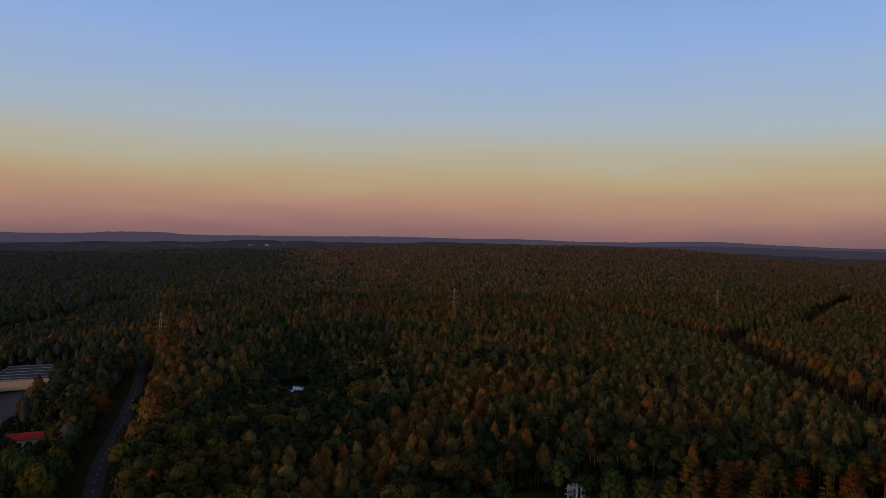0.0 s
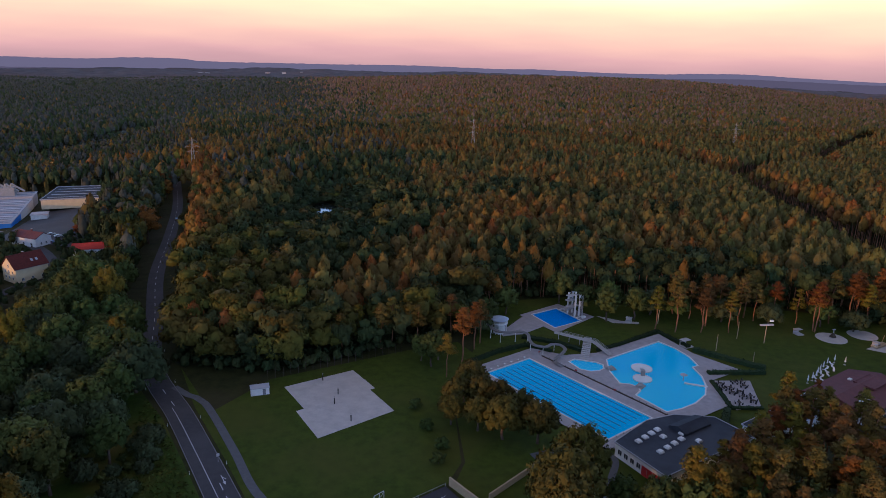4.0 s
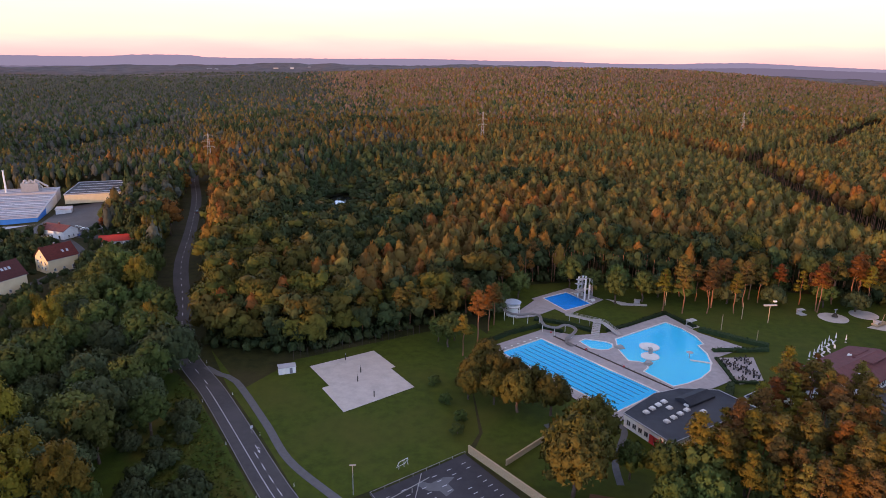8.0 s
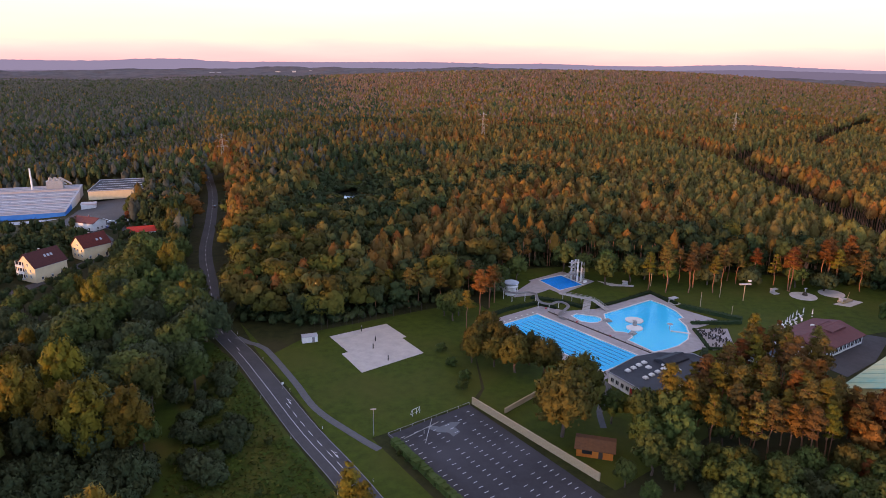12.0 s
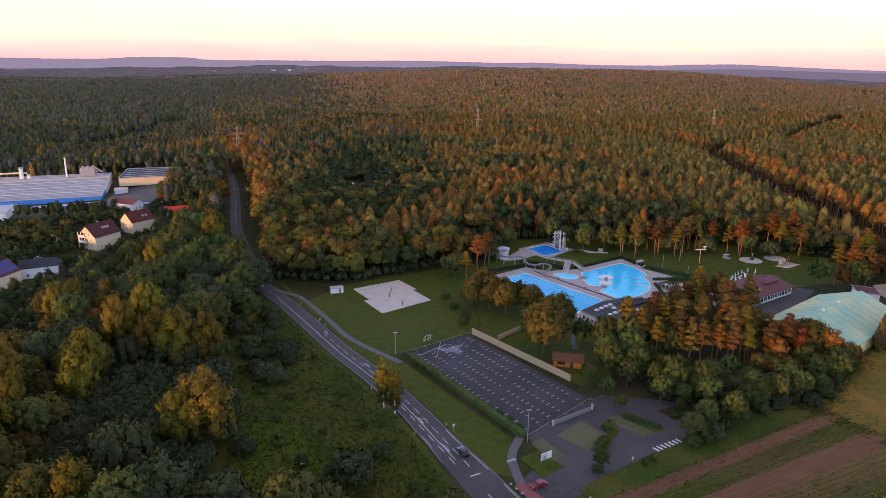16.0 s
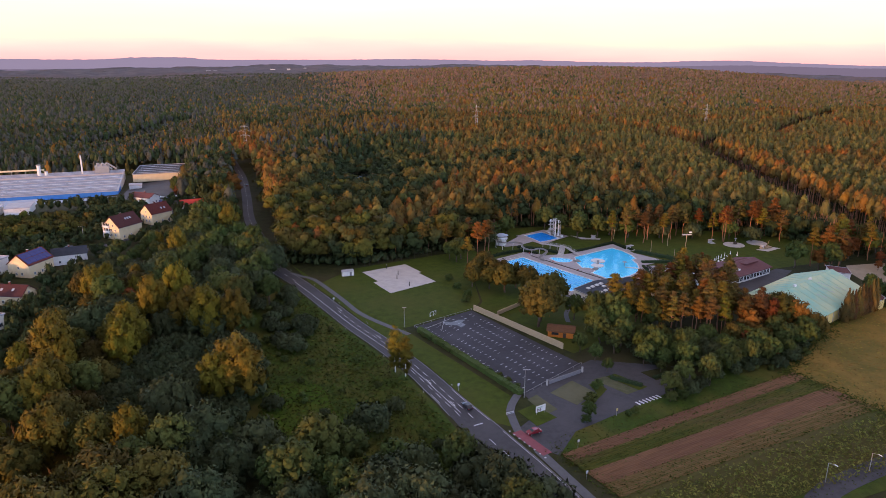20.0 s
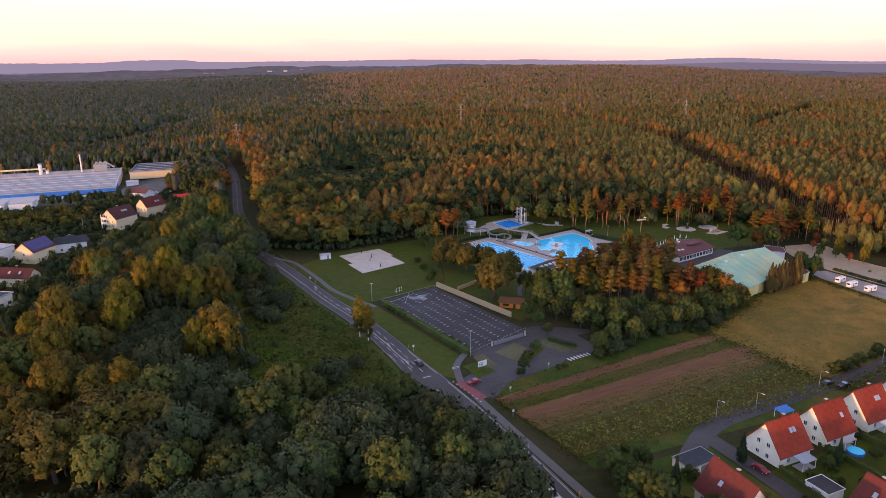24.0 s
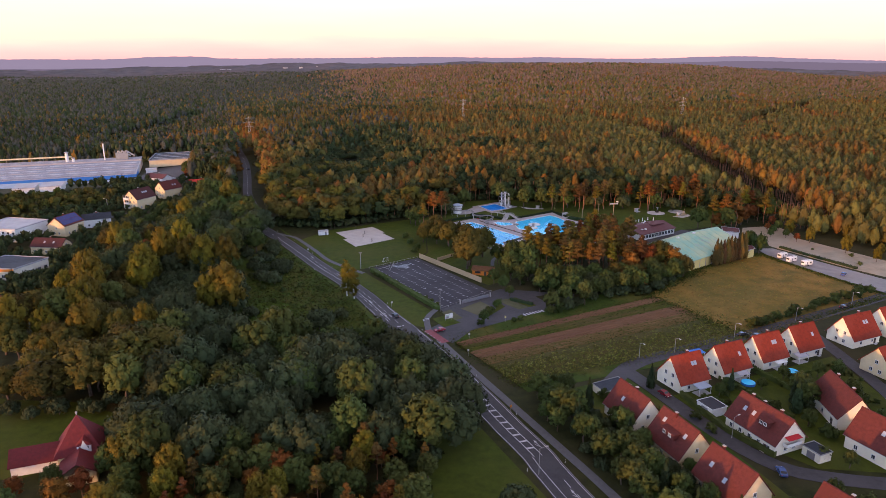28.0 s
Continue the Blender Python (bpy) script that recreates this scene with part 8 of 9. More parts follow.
s = sign(36.8, -109.4, 3.6, 2.0, 0.9, 24, "white", "white and green entrance board on posts")
for k, (dx, dz, w, h) in enumerate(((-0.5, 2.35, 2.0, 0.34), (-0.7, 1.85, 1.5, 0.16), (-0.7, 1.55, 1.7, 0.16), (-0.6, 1.25, 1.4, 0.16))):
    part("text_bar", boxes(((w, 0.02, h), (dx, -0.062, dz))), M["roof_green"] if k == 0 else M["wood_dark"], s)
s = sign(27.8, -108.5, 2.6, 0.6, 0.3, 20, "paint", "low pale direction board on the grass")
part("text_bar", boxes(((2.0, 0.02, 0.16), (0, -0.062, 0.6))), M["wood_dark"], s)
for x, y, b, lab in ((15.2, -92, "paint", "small pale road sign on a post"), (-24.5, -9, "paint", "small pale road sign on a post"), (42, -128, "paint", "small pale road sign on a post"), (58.6, -113.4, "yellow_wall", "yellow road sign by the drive"), (39.5, -142, "paint", "white marker post by the field"), (57, -176, "paint", "white marker post by the cycle path"), (46, -182, "wood_orange", "small orange road sign")):
    sign(x, y, 0.75, 0.75, 1.7, 30, b, lab, 1)
for y in (60, 35, 12, -12, -36, -62, -90, -160, -185, -210, -235):
    for sd in (-1, 1):
        w = float(np.interp(-y, [-60, 40, 75, 98, 116, 150, 230], [6.6, 7.3, 7.5, 8.2, 10.2, 9.2, 8.8]))
        x, yy, a = along(road_line, at_y(y))
        m = base("marker_post", pose(x + math.sin(a) * (w / 2 + 1.0) * sd, yy - math.cos(a) * (w / 2 + 1.0) * sd, 0), "white roadside marker post with black band", "marker post", "marker posts")
        part("post", boxes(((0.12, 0.12, 0.95), (0, 0, 0.48))), M["white"], m)
        part("band", boxes(((0.13, 0.13, 0.2), (0, 0, 0.75))), M["black"], m)


# ---- vehicles ----
def car(x, y, yaw, paint, label, z=0.1, van=False):
    root = base("car", pose(x, y, z, 0, 0, yaw), label, "car", "cars")
    L, W = (4.3, 1.75) if not van else (5.2, 1.95)
    prof = [(-L / 2, 0.35), (-L / 2, 0.85), (-L / 2 + 0.5, 1.0), (-L / 2 + 1.0, 1.42), (0.35, 1.46), (1.0, 0.98), (L / 2 - 0.25, 0.86), (L / 2, 0.65), (L / 2, 0.35)] if not van else \
           [(-L / 2, 0.35), (-L / 2, 2.1), (-L / 2 + 0.3, 2.25), (1.0, 2.25), (1.7, 1.3), (L / 2 - 0.1, 1.15), (L / 2, 0.8), (L / 2, 0.35)]
    n = len(prof)
    V = [(px, -W / 2 * (0.86 if pz > 1.2 else 1), pz) for px, pz in prof] + [(px, W / 2 * (0.86 if pz > 1.2 else 1), pz) for px, pz in prof]
    F = [tuple(range(n)), tuple(range(2 * n - 1, n - 1, -1))] + [(i, i + n, (i + 1) % n + n, (i + 1) % n) for i in range(n)]
    body = part("body", mesh_of("body", V, [f[::-1] for f in F], M[paint]), None, root)
    if not van:
        part("windscreen", boxes(((0.72, W * 0.8, 0.03), (0.70, 0, 1.24), Matrix.Rotation(radians(37), 4, "Y"))), M["glass"], body)
        part("rear_window", boxes(((0.60, W * 0.78, 0.03), (-L / 2 + 0.72, 0, 1.24), Matrix.Rotation(radians(-40), 4, "Y"))), M["glass"], body)
        for sd in (-1, 1):
            part("side_window", boxes(((1.5, 0.03, 0.34), (-0.35, sd * W * 0.462, 1.18), Matrix.Rotation(radians(18 * sd), 4, "X"))), M["glass"], body)
    else:
        part("windscreen", boxes(((1.1, W * 0.8, 0.04), (1.42, 0, 1.8), Matrix.Rotation(radians(54), 4, "Y"))), M["glass"], body)
    for sx in (-1, 1):
        for sy in (-1, 1):
            wx = sx * L * 0.30
            t = part("wheel", rod((wx, sy * (W / 2 - 0.18), 0.32), (wx, sy * (W / 2 + 0.02), 0.32), 0.32, seg=12), M["black"], root)
            part("rim", rod((wx, sy * (W / 2 + 0.015), 0.32), (wx, sy * (W / 2 + 0.035), 0.32), 0.18, seg=10), M["steel"], t)
    for sy in (-0.6, 0.6):
        part("headlight", boxes(((0.06, 0.3, 0.14), (L / 2 + 0.0, sy, 0.68))), M["white"], root)
        part("tail_light", boxes(((0.06, 0.3, 0.14), (-L / 2, sy, 0.78))), M["red_paint"], root)
    return root


M["car_red"] = material("car_red", (0.22, 0.018, 0.03), (0.2, 0.016, 0.026), 0.5, 0.25, spec=0.6)
M["car_blue"] = material("car_blue", (0.05, 0.10, 0.26), (0.045, 0.09, 0.24), 0.5, 0.25, spec=0.6)
M["car_dark"] = material("car_dark", (0.03, 0.03, 0.036), (0.026, 0.026, 0.03), 0.5, 0.25, spec=0.6)
M["car_silver"] = material("car_silver", (0.42, 0.43, 0.45), (0.4, 0.41, 0.43), 0.5, 0.3, spec=0.6)
car(32.0, -119.5, 200, "car_red", "dark red car at the car park entrance")
x, y, a = along(road_line, at_y(-103))
car(x + 2.4, y, math.degrees(a) + 180, "car_dark", "dark car on the main road", 0.11)
x, y, a = along(road_line, at_y(262))
car(x + 1.5, y, math.degrees(a) + 180, "car_dark", "dark car on the road through the woods", 0.11 + ground_z(x, y))
car(107.5, -220.0, 75, "car_blue", "blue car parked at the bend")
car(95.4, -177.5, -70, "car_red", "red car parked in the street")
car(228, -77, 40, "car_blue", "blue car parked on the drive by the field")
for x, y, a, c in ((-150, 226, 30, "car_silver"), (-144, 222, 30, "car_dark"), (-139, 229, 210, "white"), (-156, 232, 30, "car_silver"), (-148, 212, 120, "car_blue"), (-172, 96, 30, "car_silver"), (-136, 120, 60, "car_dark")):
    car(x, y, a, c, "parked car near the works", ground_z(x, y) + (0.18 if y > 190 else 0.1))
for x, y, a in ((143.5, -137.5, 18), (147.5, -139.5, 198), (200, -116, 20)):
    car(x, y, a, "car_dark", "dark car parked along the street")


def caravan(x, y, yaw):
    root = base("caravan", pose(x, y, 0.1, 0, 0, yaw), "white caravan parked beside the field", "caravan", "caravans")
    part("body", boxes(((5.6, 2.3, 2.3), (0, 0, 1.6), None, 0.3)), M["white"], root)
    for sy in (-1, 1):
        w = part("wheel", rod((0, sy * 0.9, 0.33), (0, sy * 1.08, 0.33), 0.33, seg=12), M["black"], root)
        part("window", boxes(((1.3, 0.04, 0.6), (1.2, sy * 1.16, 1.85))), M["glass"], root)
    for sx in (-1, 1):
        part("window", boxes(((0.04, 1.6, 0.75), (sx * 2.81, 0, 1.95))), M["glass"], root)
    part("roof_hatch", boxes(((0.7, 0.7, 0.14), (0.4, 0, 2.8), None, 0.04)), M["roof_grey"], root)
    part("door", boxes(((0.65, 0.04, 1.7), (-0.8, -1.16, 1.4))), M["kerb"], root)
    part("drawbar", add_rod(rod((2.6, -0.6, 0.5), (3.9, 0, 0.5), 0.05, seg=6), (2.6, 0.6, 0.5), (3.9, 0, 0.5), 0.05, seg=6), M["galv"], root)
    part("stripe", boxes(((4.8, 0.02, 0.14), (0, -1.155, 1.15))), M["roof_grey"], root)


for x, y, a in ((215.6, -47.6, 25), (216.4, -54.2, 20), (220.2, -60.8, 12)):
    caravan(x, y, a)


# ---- pylons and lines ----
def pylon(x, y, h, yaw):
    root = base("pylon", pose(x, y, ground_z(x, y), 0, 0, yaw), "grey lattice power pylon above the trees", "pylon", "pylons")
    bm = bmesh.new()
    levels = [(0, 2.6), (h * 0.3, 1.8), (h * 0.55, 1.1), (h * 0.8, 0.65), (h * 0.97, 0.3)]
    for (z0, w0), (z1, w1) in zip(levels, levels[1:]):
        for sx in (-1, 1):
            for sy in (-1, 1):
                add_rod(bm, (sx * w0, sy * w0, z0), (sx * w1, sy * w1, z1), 0.08, seg=4)
        for k in range(3):
            a, b = k / 3, (k + 1) / 3
            wa, wb = w0 + (w1 - w0) * a, w0 + (w1 - w0) * b
            za, zb = z0 + (z1 - z0) * a, z0 + (z1 - z0) * b
            for s in (-1, 1):
                add_rod(bm, (-wa, s * wa, za), (wb, s * wb, zb), 0.035, seg=4)
                add_rod(bm, (wa, s * wa, za), (-wb, s * wb, zb), 0.035, seg=4)
                add_rod(bm, (s * wa, -wa, za), (s * wb, wb, zb), 0.035, seg=4)
    part("mast", bm, M["galv"], root)
    for f, w in ((0.66, 4.4), (0.79, 5.4), (0.92, 3.6)):
        bm = bmesh.new()
        for s in (-1, 1):
            add_rod(bm, (0, 0, h * f), (s * w, 0, h * f), 0.09, seg=4)
            add_rod(bm, (0, 0, h * f + 1.6), (s * w, 0, h * f), 0.06, seg=4)
            add_rod(bm, (s * w, 0, h * f), (s * w, 0, h * f - 1.3), 0.07, seg=4)
        part("cross_arm", bm, M["galv"], root)
    part("peak", rod((0, 0, h * 0.95), (0, 0, h), 0.2, 0.05, 4), M["galv"], root)
    return root


LINE = [(-420, 330, 42, -74), (-114, 408, 34, -70), (134.6, 516, 41, -72), (467, 602, 38, -75), (900, 715, 42, -75)]
for x, y, h, a in LINE:
    pylon(x, y, h, a + 90 - 15)
cab = base("power_line", pose(0, 0, 0), "sagging power cables strung between pylons", "power line")
for (xa, ya, ha, aa), (xb, yb, hb, ab) in zip(LINE, LINE[1:]):
    d = Vector((xb - xa, yb - ya)).normalized()
    s = Vector((-d.y, d.x))
    for f, w in ((0.63, 4.4), (0.76, 5.4), (0.89, 3.6)):
        for sg in (-1, 1):
            pts = []
            for k in range(13):
                t = k / 12
                x, y = xa + (xb - xa) * t + s.x * w * sg, ya + (yb - ya) * t + s.y * w * sg
                z = (ground_z(xa, ya) + ha * f) * (1 - t) + (ground_z(xb, yb) + hb * f) * t - 26 * t * (1 - t)
                pts.append((x, y, z))
            V = [(px + 0.022 * math.cos(c), py, pz + 0.022 * math.sin(c)) for px, py, pz in pts for c in (0.5, 2.6, 4.7)]
            F = [(3 * k + c, 3 * k + (c + 1) % 3, 3 * k + 3 + (c + 1) % 3, 3 * k + 3 + c) for k in range(len(pts) - 1) for c in range(3)]
            part("cable", mesh_of("cable", V, F, M["wood_dark"]), None, cab)

# ---- pond in the woods ----
pond_pts = [(-6.5 + 7.5 * math.cos(a) * (1 + 0.25 * math.sin(3 * a)), 287 + 19 * math.sin(a)) for a in [2 * math.pi * k / 22 for k in range(22)]]
M["pond"] = material("pond", (0.02, 0.024, 0.022), (0.016, 0.02, 0.018), 0.2, 0.10, spec=0.5)
pz = ground_z(-10, 290)
pond = slab("water", pond_pts, pz + 0.05, pz + 0.6, M["pond"])
tagged(pond, "pale pond mirroring the sky among trees", "pond", kind="structure")

# ---- villages far off ----
far_rng = random.Random(5)
for cx_, cy_, n, dx in ((-700, 3300, 2, 120), (-300, 3600, 3, 90), (2150, 3150, 2, 60)):
    for k in range(n):
        x, y = cx_ + far_rng.uniform(-dx, dx), cy_ + far_rng.uniform(-40, 40)
        b = base("distant_building", pose(x, y, ground_z(x, y) + 8, 0, 0, far_rng.uniform(-30, 30)), "pale distant building in the haze", "building", "distant buildings")
        w = far_rng.uniform(10, 24)
        part("wall", boxes(((w, 10, 11), (0, 0, 5.5))), M["concrete"], b)
        part("roof", boxes(((w + 1, 11, 1.2), (0, 0, 11.6))), M["roof_grey"], b)

# ---- crops and furrows ----
def on_field(a, s):
    """Across the field by share a, along the rows by share s."""
    return FIELD_L0.lerp(FIELD_L1, a).lerp(FIELD_R0.lerp(FIELD_R1, a), s)


def furrows(a0, a1, n, seed, mat, h, w, label):
    rng = np.random.RandomState(seed)
    V, F = [], []
    for r in range(n):
        a = a0 + (a1 - a0) * (r + 0.5) / n
        m = 46
        o = len(V)
        for k in range(m + 1):
            p = on_field(a, k / m)
            z = 0.06 + h * (0.6 + 0.8 * rng.rand())
            V += [(p.x + w * 0.3, p.y - w, 0.05), (p.x + rng.uniform(-0.1, 0.1), p.y + rng.uniform(-0.15, 0.15), z), (p.x - w * 0.3, p.y + w, 0.05)]
        for k in range(m):
            q = o + 3 * k
            F += [(q, q + 3, q + 4, q + 1), (q + 1, q + 4, q + 5, q + 2)]
    ob = part("furrows", mesh_of("furrows", V, F, M[mat]), None)
    return tagged(ob, label, "furrows", kind="stuff")


M["soil_dark"] = material("soil_dark", (0.085, 0.048, 0.030), (0.06, 0.036, 0.024), 0.6, 0.95, 0.6, 2.0, spec=0.04)
furrows(0.04, 0.125, 6, 1, "soil", 0.14, 0.30, "ridged reddish soil rows")
furrows(0.26, 0.40, 11, 2, "soil", 0.15, 0.34, "ploughed ridges of reddish soil")
furrows(0.14, 0.25, 7, 4, "strip_grass", 0.22, 0.30, "low green crop rows")
furrows(0.41, 0.54, 10, 5, "weedy_soil", 0.15, 0.32, "weedy ridges of brown soil beside the crop")


def tufts(name, places, size, mat, label, seed, flat=0.6):
    """Many small leafy tufts in one mesh."""
    rng = np.random.RandomState(seed)
    P = np.array(places)
    n = len(P)
    k = 5
    V = np.repeat(P, k * 3, axis=0).reshape(n * k, 3, 3)
    off = rng.normal(size=(n * k, 3, 3)) * size * np.array((1, 1, flat))
    c = rng.normal(size=(n * k, 1, 3)) * size * 0.6
    V = V + off + c
    V[:, :, 2] = np.maximum(V[:, :, 2], 0.02)
    me = bpy.data.meshes.new(name)
    me.vertices.add(n * k * 3)
    me.vertices.foreach_set("co", V.reshape(-1).astype(np.float32))
    me.loops.add(n * k * 3)
    me.loops.foreach_set("vertex_index", np.arange(n * k * 3, dtype=np.int32))
    me.polygons.add(n * k)
    me.polygons.foreach_set("loop_start", np.arange(0, n * k * 3, 3, dtype=np.int32))
    at = me.attributes.new("tint", "FLOAT", "POINT")
    at.data.foreach_set("value", np.repeat(rng.rand(n), k * 3).astype(np.float32))
    me.update(calc_edges=True)
    me.materials.append(M[mat])
    return tagged(part(name, me, None), label, "plants", kind="stuff")


M["crop"] = material("crop", (0.190, 0.180, 0.042), (0.086, 0.094, 0.020), 0.6, 0.9, rand=0.4, hue=0.03, tint=True, spec=0.04)
M["weeds"] = material("weeds", (0.064, 0.080, 0.015), (0.042, 0.052, 0.012), 0.4, 0.95, rand=0.5, hue=0.045, tint=True, spec=0.04)
M["dry_weeds"] = material("dry_weeds", (0.23, 0.136, 0.028), (0.165, 0.115, 0.026), 0.4, 0.95, rand=0.4, hue=0.03, tint=True, spec=0.04)
crng = random.Random(8)
rows = []
for r in range(20):
    a = 0.58 + 0.34 * r / 19
    for k in range(150):
        s = (k + crng.uniform(0, 0.5)) / 150
        if crng.random() < 0.78 - 0.35 * (r < 4):
            p = on_field(a, s)
            rows.append((p.x + crng.uniform(-0.15, 0.15), p.y + crng.uniform(-0.25, 0.25), 0.45))
tufts("crop_rows", rows, 0.26, "crop", "rows of withered yellow-green crop", 1)
MEADOW = [(-52, 40), (-42, 12), (-22, -36), (-4, -72), (8, -108), (16, -132), (22, -150), (-12, -140), (-44, -118), (-48, -60), (-50, 0)]
pts = [(x, y, 0.3) for x, y in scatter(-60, 30, -150, 45, 1.15, 51, lambda x, y: inside(x, y, MEADOW) and x < road_x(y) - 6)]
tufts("meadow_weeds", pts, 0.36, "weeds", "rough tangled meadow weeds", 2)
EDGE = [(122, -94), (150, -70), (164, -59), (204, -38), (210, -39), (213, -53), (223, -84), (231, -106), (190, -122), (144, -143), (122, -94)]
green = []
for _ in range(5200):
    k = crng.randrange(10)
    (ax, ay), (bx, by) = EDGE[k], EDGE[k + 1]
    t, inn = crng.random(), abs(crng.gauss(0, 0.085 if k in (0, 1, 9) else 0.05))
    x, y = ax + (bx - ax) * t, ay + (by - ay) * t
    green.append((x + (186 - x) * inn, y + (-84 - y) * inn, 0.14))
tufts("field_margin", green, 0.24, "weeds", "green grassy margin of the stubble field", 5, 0.5)
STUB = [(128, -93), (157, -66), (164, -59), (203, -39), (209, -40), (212, -54), (222, -85), (229, -106), (190, -124), (150, -141)]
pts = [(x, y, 0.06) for x, y in scatter(125, 262, -145, -24, 1.3, 52, lambda x, y: inside(x, y, STUB))]
tufts("stubble_tufts", pts, 0.25, "dry_weeds", "dry tan stubble and weeds", 3, 0.3)
pts = [(x, y, 0.2) for x, y in scatter(20, 150, -175, -95, 1.5, 53, lambda x, y: inside(x, y, band(-0.12, 0.05)) or inside(x, y, band(0.93, 0.99)))]
for a, spread, n in ((0.035, 0.012, 260), (0.06, 0.004, 90), (0.095, 0.004, 110), (0.13, 0.010, 240), (0.155, 0.006, 260), (0.18, 0.006, 200), (0.205, 0.006, 260), (0.23, 0.006, 220), (0.255, 0.012, 220),
                     (0.40, 0.014, 130), (0.43, 0.006, 130), (0.46, 0.006, 200), (0.49, 0.006, 200), (0.52, 0.008, 260), (0.54, 0.008, 260)):
    for _ in range(n):
        p = on_field(a + crng.gauss(0, spread), crng.uniform(-0.01, 1.01))
        pts.append((p.x, p.y, 0.16))
for _ in range(900):        # ragged grass over the ends of the strips
    a = crng.uniform(-0.05, 1.0)
    p = on_field(a, crng.choice((0.0, 1.0)) + crng.gauss(0, 0.014))
    pts.append((p.x, p.y, 0.16))
tufts("field_grass", pts, 0.17, "weeds", "grass strips in the field", 4)


def hedge_line(pts, step, kind, seed, k0, k1, jitter=0.6):
    rng = random.Random(seed)
    for (ax, ay), (bx, by) in zip(pts, pts[1:]):
        n = max(1, int(math.hypot(bx - ax, by - ay) / step))
        for i in range(n):
            t = (i + 0.5) / n
            plant(kind, ax + (bx - ax) * t + rng.uniform(-jitter, jitter), ay + (by - ay) * t + rng.uniform(-jitter, jitter), rng.uniform(k0, k1))


# bushes along the field and in the gardens
hedge_line([(150, -131), (172, -121), (205, -107), (226, -98)], 3.2, "shrub", 61, 0.7, 1.5, 1.5)
hedge_line([(56, -168), (66, -164)], 3.0, "shrub", 62, 0.8, 1.2)
for x, y, kd, k in [(92.5, -173.5, "spruce", 0.62), (133, -190, "bush", 0.9), (127, -178, "leafy", 0.35), (112, -180, "leafy", 0.38), (117, -176, "shrub", 1.2), (138, -172, "leafy", 0.4), (150, -172, "leafy", 0.45), (146, -182, "shrub", 1.4), (128, -200, "leafy", 0.45),
                    (130, -206, "shrub", 1.3), (124, -190, "shrub", 1.1), (152, -190, "shrub", 1.3), (98.5, -192, "shrub", 0.9), (99.5, -199, "shrub", 0.9), (108, -186, "shrub", 1.0), (156, -215, "leafy", 0.5), (150, -205, "shrub", 1.3), (122, -215, "shrub", 1.1), (126, -220, "leafy", 0.42),
                    (160, -168, "shrub", 1.2), (146, -160, "shrub", 1.0), (131, -166, "shrub", 0.9), (76, -178, "shrub", 1.2), (100, -236, "leafy", 0.4), (113, -232, "leafy", 0.5), (119, -236, "shrub", 1.3), (74, -192, "leafy", 0.45), (79, -203, "shrub", 1.2), (84, -218, "leafy", 0.4), (165, -206, "leafy", 0.5), (172, -188, "leafy", 0.5)]:
    plant(kd, x, y, k)

# garden things
for x, y, r in ((125.0, -173.8, 2.2), (143.5, -168.0, 2.1)):
    g = base("garden_pool", pose(x, y, 0.06), "round bright blue garden paddling pool", "pool", "garden pools")
    part("wall", rod((0, 0, 0), (0, 0, 0.75), r, r, 24), M["blue_wall"], g)
    part("water", rod((0, 0, 0.74), (0, 0, 0.78), r * 0.93, r * 0.93, 24), M["pool_floor_light"], g)
for x, y, a, w, d, m, lab in ((107.5, -177.5, 17, 5.0, 3.2, "roof_sheet", "glazed pale veranda roof behind the house"), (124.5, -170.5, 17, 4.4, 3.0, "roof_grey", "grey veranda roof behind the house"), (141.5, -164.0, 17, 4.4, 3.0, "white", "white veranda roof behind the house"), (151.5, -160.5, 17, 4.6, 3.0, "roof_grey", "grey veranda roof behind the house")):
    g = base("veranda", pose(x, y, 0.05, 0, 0, a), lab, "veranda", "verandas")
    part("roof", boxes(((w, d, 0.12), (0, 0, 2.6), Matrix.Rotation(radians(7), 4, "X"))), M[m], g)
    for sx in (-1, 1):
        part("post", boxes(((0.12, 0.12, 2.45), (sx * w * 0.46, -d * 0.44, 1.22))), M["white"], g)
    part("slab", boxes(((w, d, 0.08), (0, 0, 0.04))), M["concrete"], g)
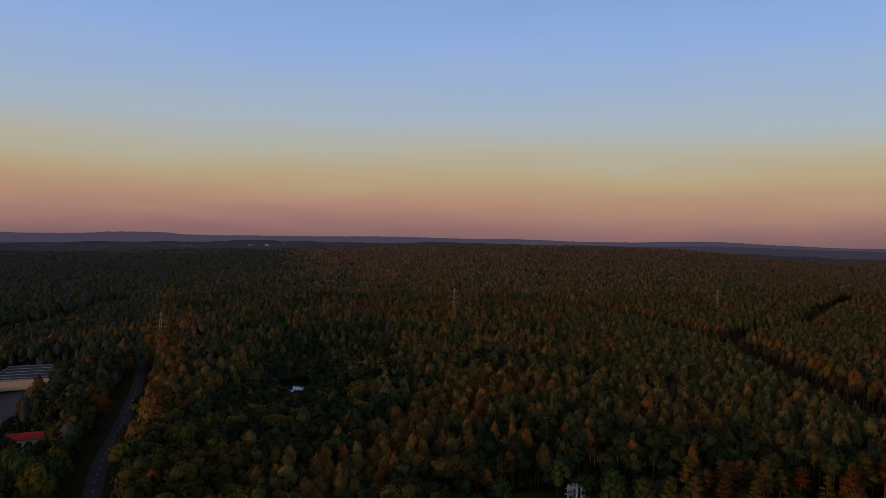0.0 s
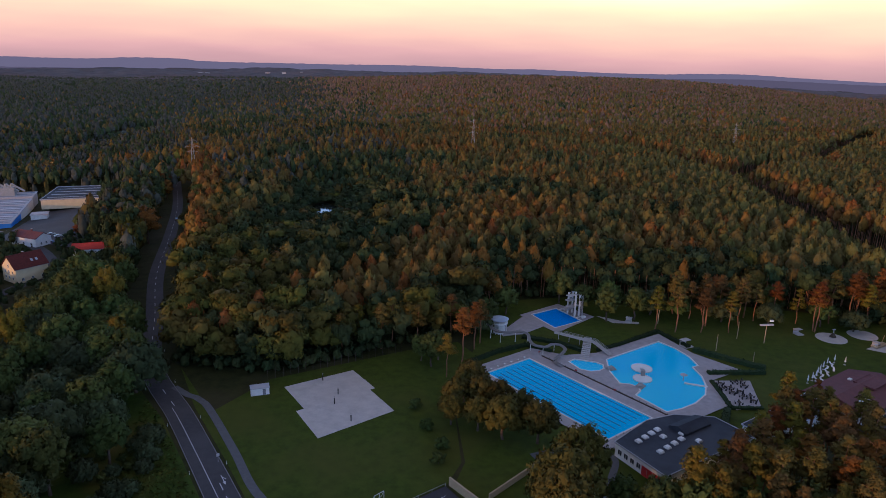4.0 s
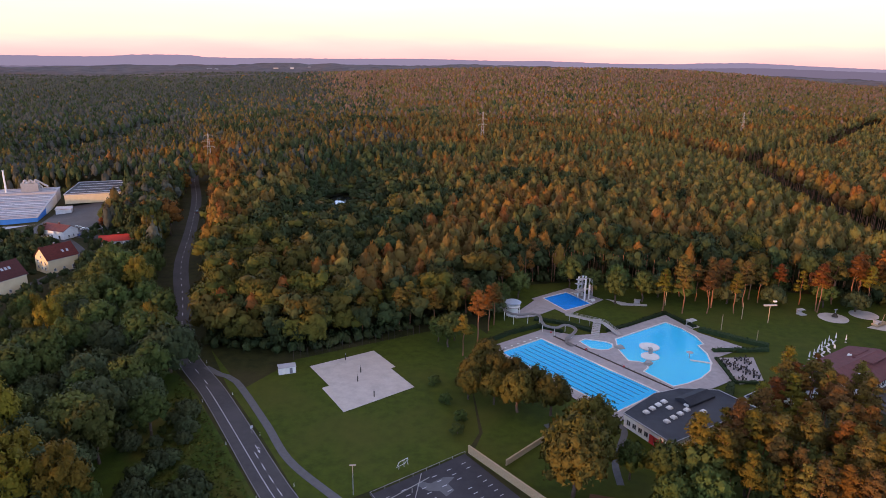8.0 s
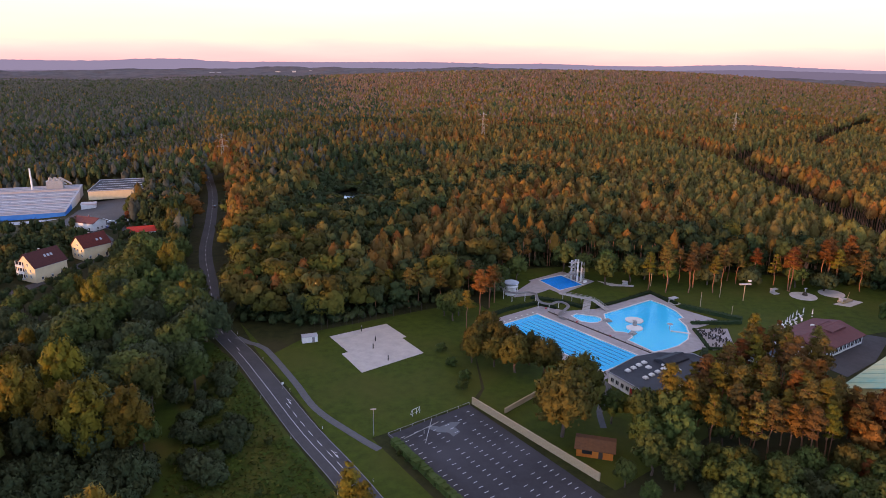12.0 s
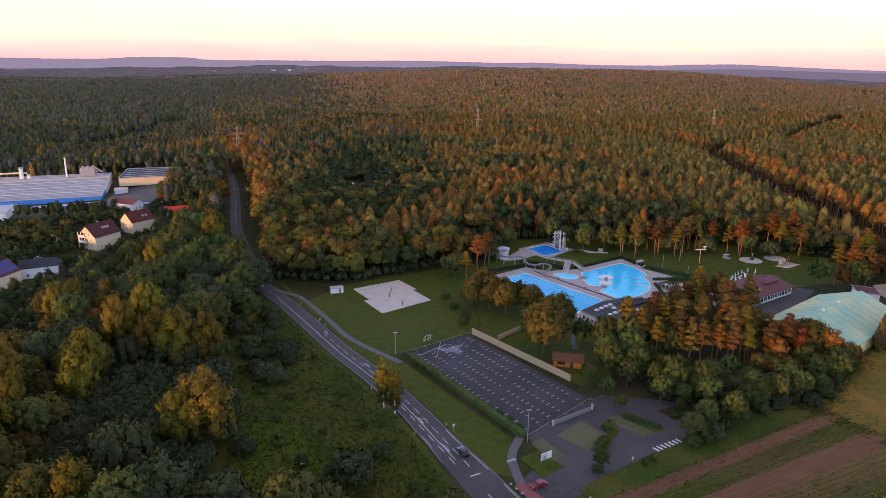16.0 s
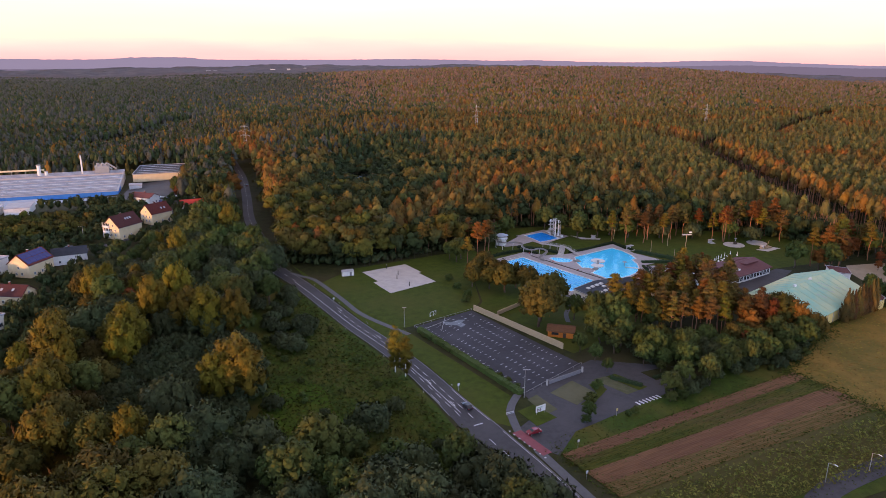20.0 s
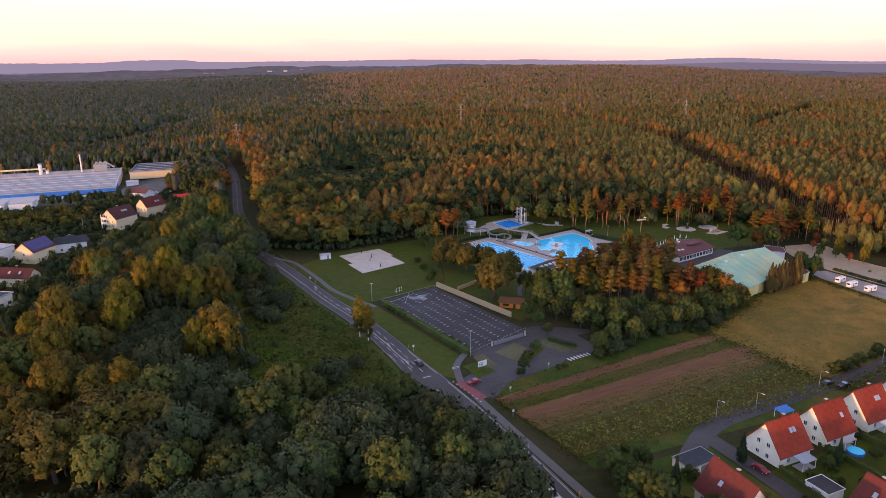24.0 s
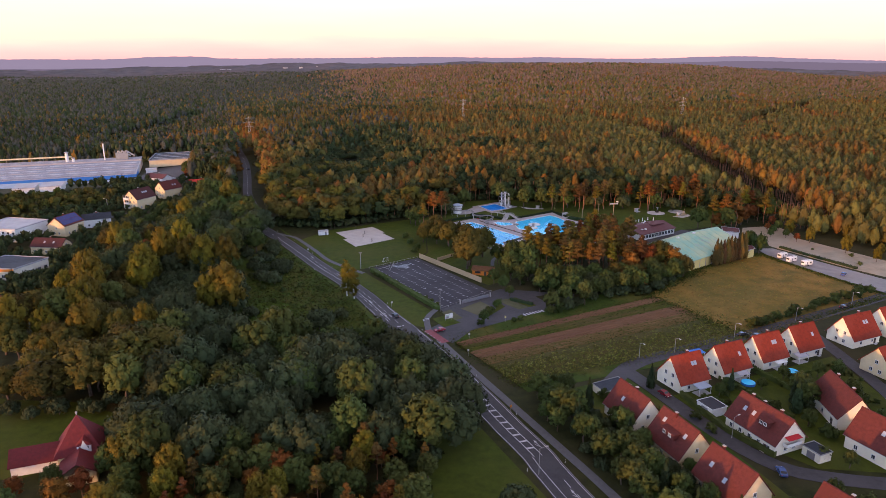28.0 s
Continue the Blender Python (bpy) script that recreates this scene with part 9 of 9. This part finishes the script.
for x, y, a, w, d, h, m, lab in ((105.0, -188.5, -74, 6.2, 5.4, 2.5, "asphalt_dark", "flat dark garage roof with white rim"), (120.8, -214.2, -74, 5.4, 4.2, 2.5, "roof_felt", "dark roofed garden garage"), (80.0, -173.0, 20, 10.0, 6.0, 2.3, "roof_felt", "row garage with dark flat roof"),
                                    (146.5, -157.6, 17, 3.0, 2.4, 2.2, "roof_brown", "small brown garden shed"), (152.0, -176, 10, 3.4, 2.6, 2.2, "roof_brown", "small brown garden shed")):
    g = base("garage", pose(x, y, 0.05, 0, 0, a), lab, "garage", "garages")
    part("wall", boxes(((w, d, h), (0, 0, h / 2))), M["white" if m == "asphalt_dark" else "render_white"], g)
    part("roof", boxes(((w + 0.3, d + 0.3, 0.12), (0, 0, h + 0.06))), M[m], g)
    part("rim", boxes(((w + 0.4, 0.14, 0.22), (0, d / 2 + 0.12, h + 0.14)), ((w + 0.4, 0.14, 0.22), (0, -d / 2 - 0.12, h + 0.14)), ((0.14, d + 0.1, 0.22), (w / 2 + 0.12, 0, h + 0.14)), ((0.14, d + 0.1, 0.22), (-w / 2 - 0.12, 0, h + 0.14))), M["white" if m == "asphalt_dark" else "galv"], g)
    part("door", boxes(((2.4, 0.06, 2.0), (0, -d / 2 - 0.03, 1.05))), M["kerb"], g)

# scrub on the sandy yard
yard_rng = random.Random(64)
for x, y in ((232, -10), (244, 2), (258, -4), (270, -22), (286, -26), (262, -70), (276, -78), (240, -36), (252, -50), (300, -44), (246, -64), (268, -50)):
    plant(yard_rng.choice(["shrub", "shrub", "gold", "leafy"]), x, y, yard_rng.uniform(0.35, 0.7))

# more green between the gardens
HOMES = ROW + [(80, -190.5), (85.6, -208), (90.5, -226), (107.5, -243.5), (113.5, -205), (141.5, -195), (139, -216.5), (176.5, -170.5), (166, -196)]
fill([(98, -180), (118, -174), (164, -160), (160, -204), (155, -228), (118, -218), (104, -200)], 5.2, 66, weighted(shrub=6, leafy=1, spruce=0.6), 0.4, 0.8,
     lambda x, y: min(math.hypot(x - a, y - b) for a, b in HOMES) > 8.5 and off_line(x, y, [(106, -197), (120, -214)]) > 6 and math.hypot(x - 125, y + 174) > 4 and math.hypot(x - 143.5, y + 168) > 4 and math.hypot(x - 105, y + 188.5) > 6 and tree_rng.random() < 0.6)

bc = base("blue_canopy", pose(117.5, -153.7, 0.05, 0, 0, 17), "small shelter with a blue sheet roof behind the house", "shelter")
part("roof", boxes(((5.0, 3.2, 0.1), (0, 0, 2.5), Matrix.Rotation(radians(6), 4, "X"))), M["blue_wall"], bc)
for sx in (-1, 1):
    for sy in (-1, 1):
        part("post", boxes(((0.12, 0.12, 2.42), (sx * 2.2, sy * 1.3, 1.21))), M["white"], bc)
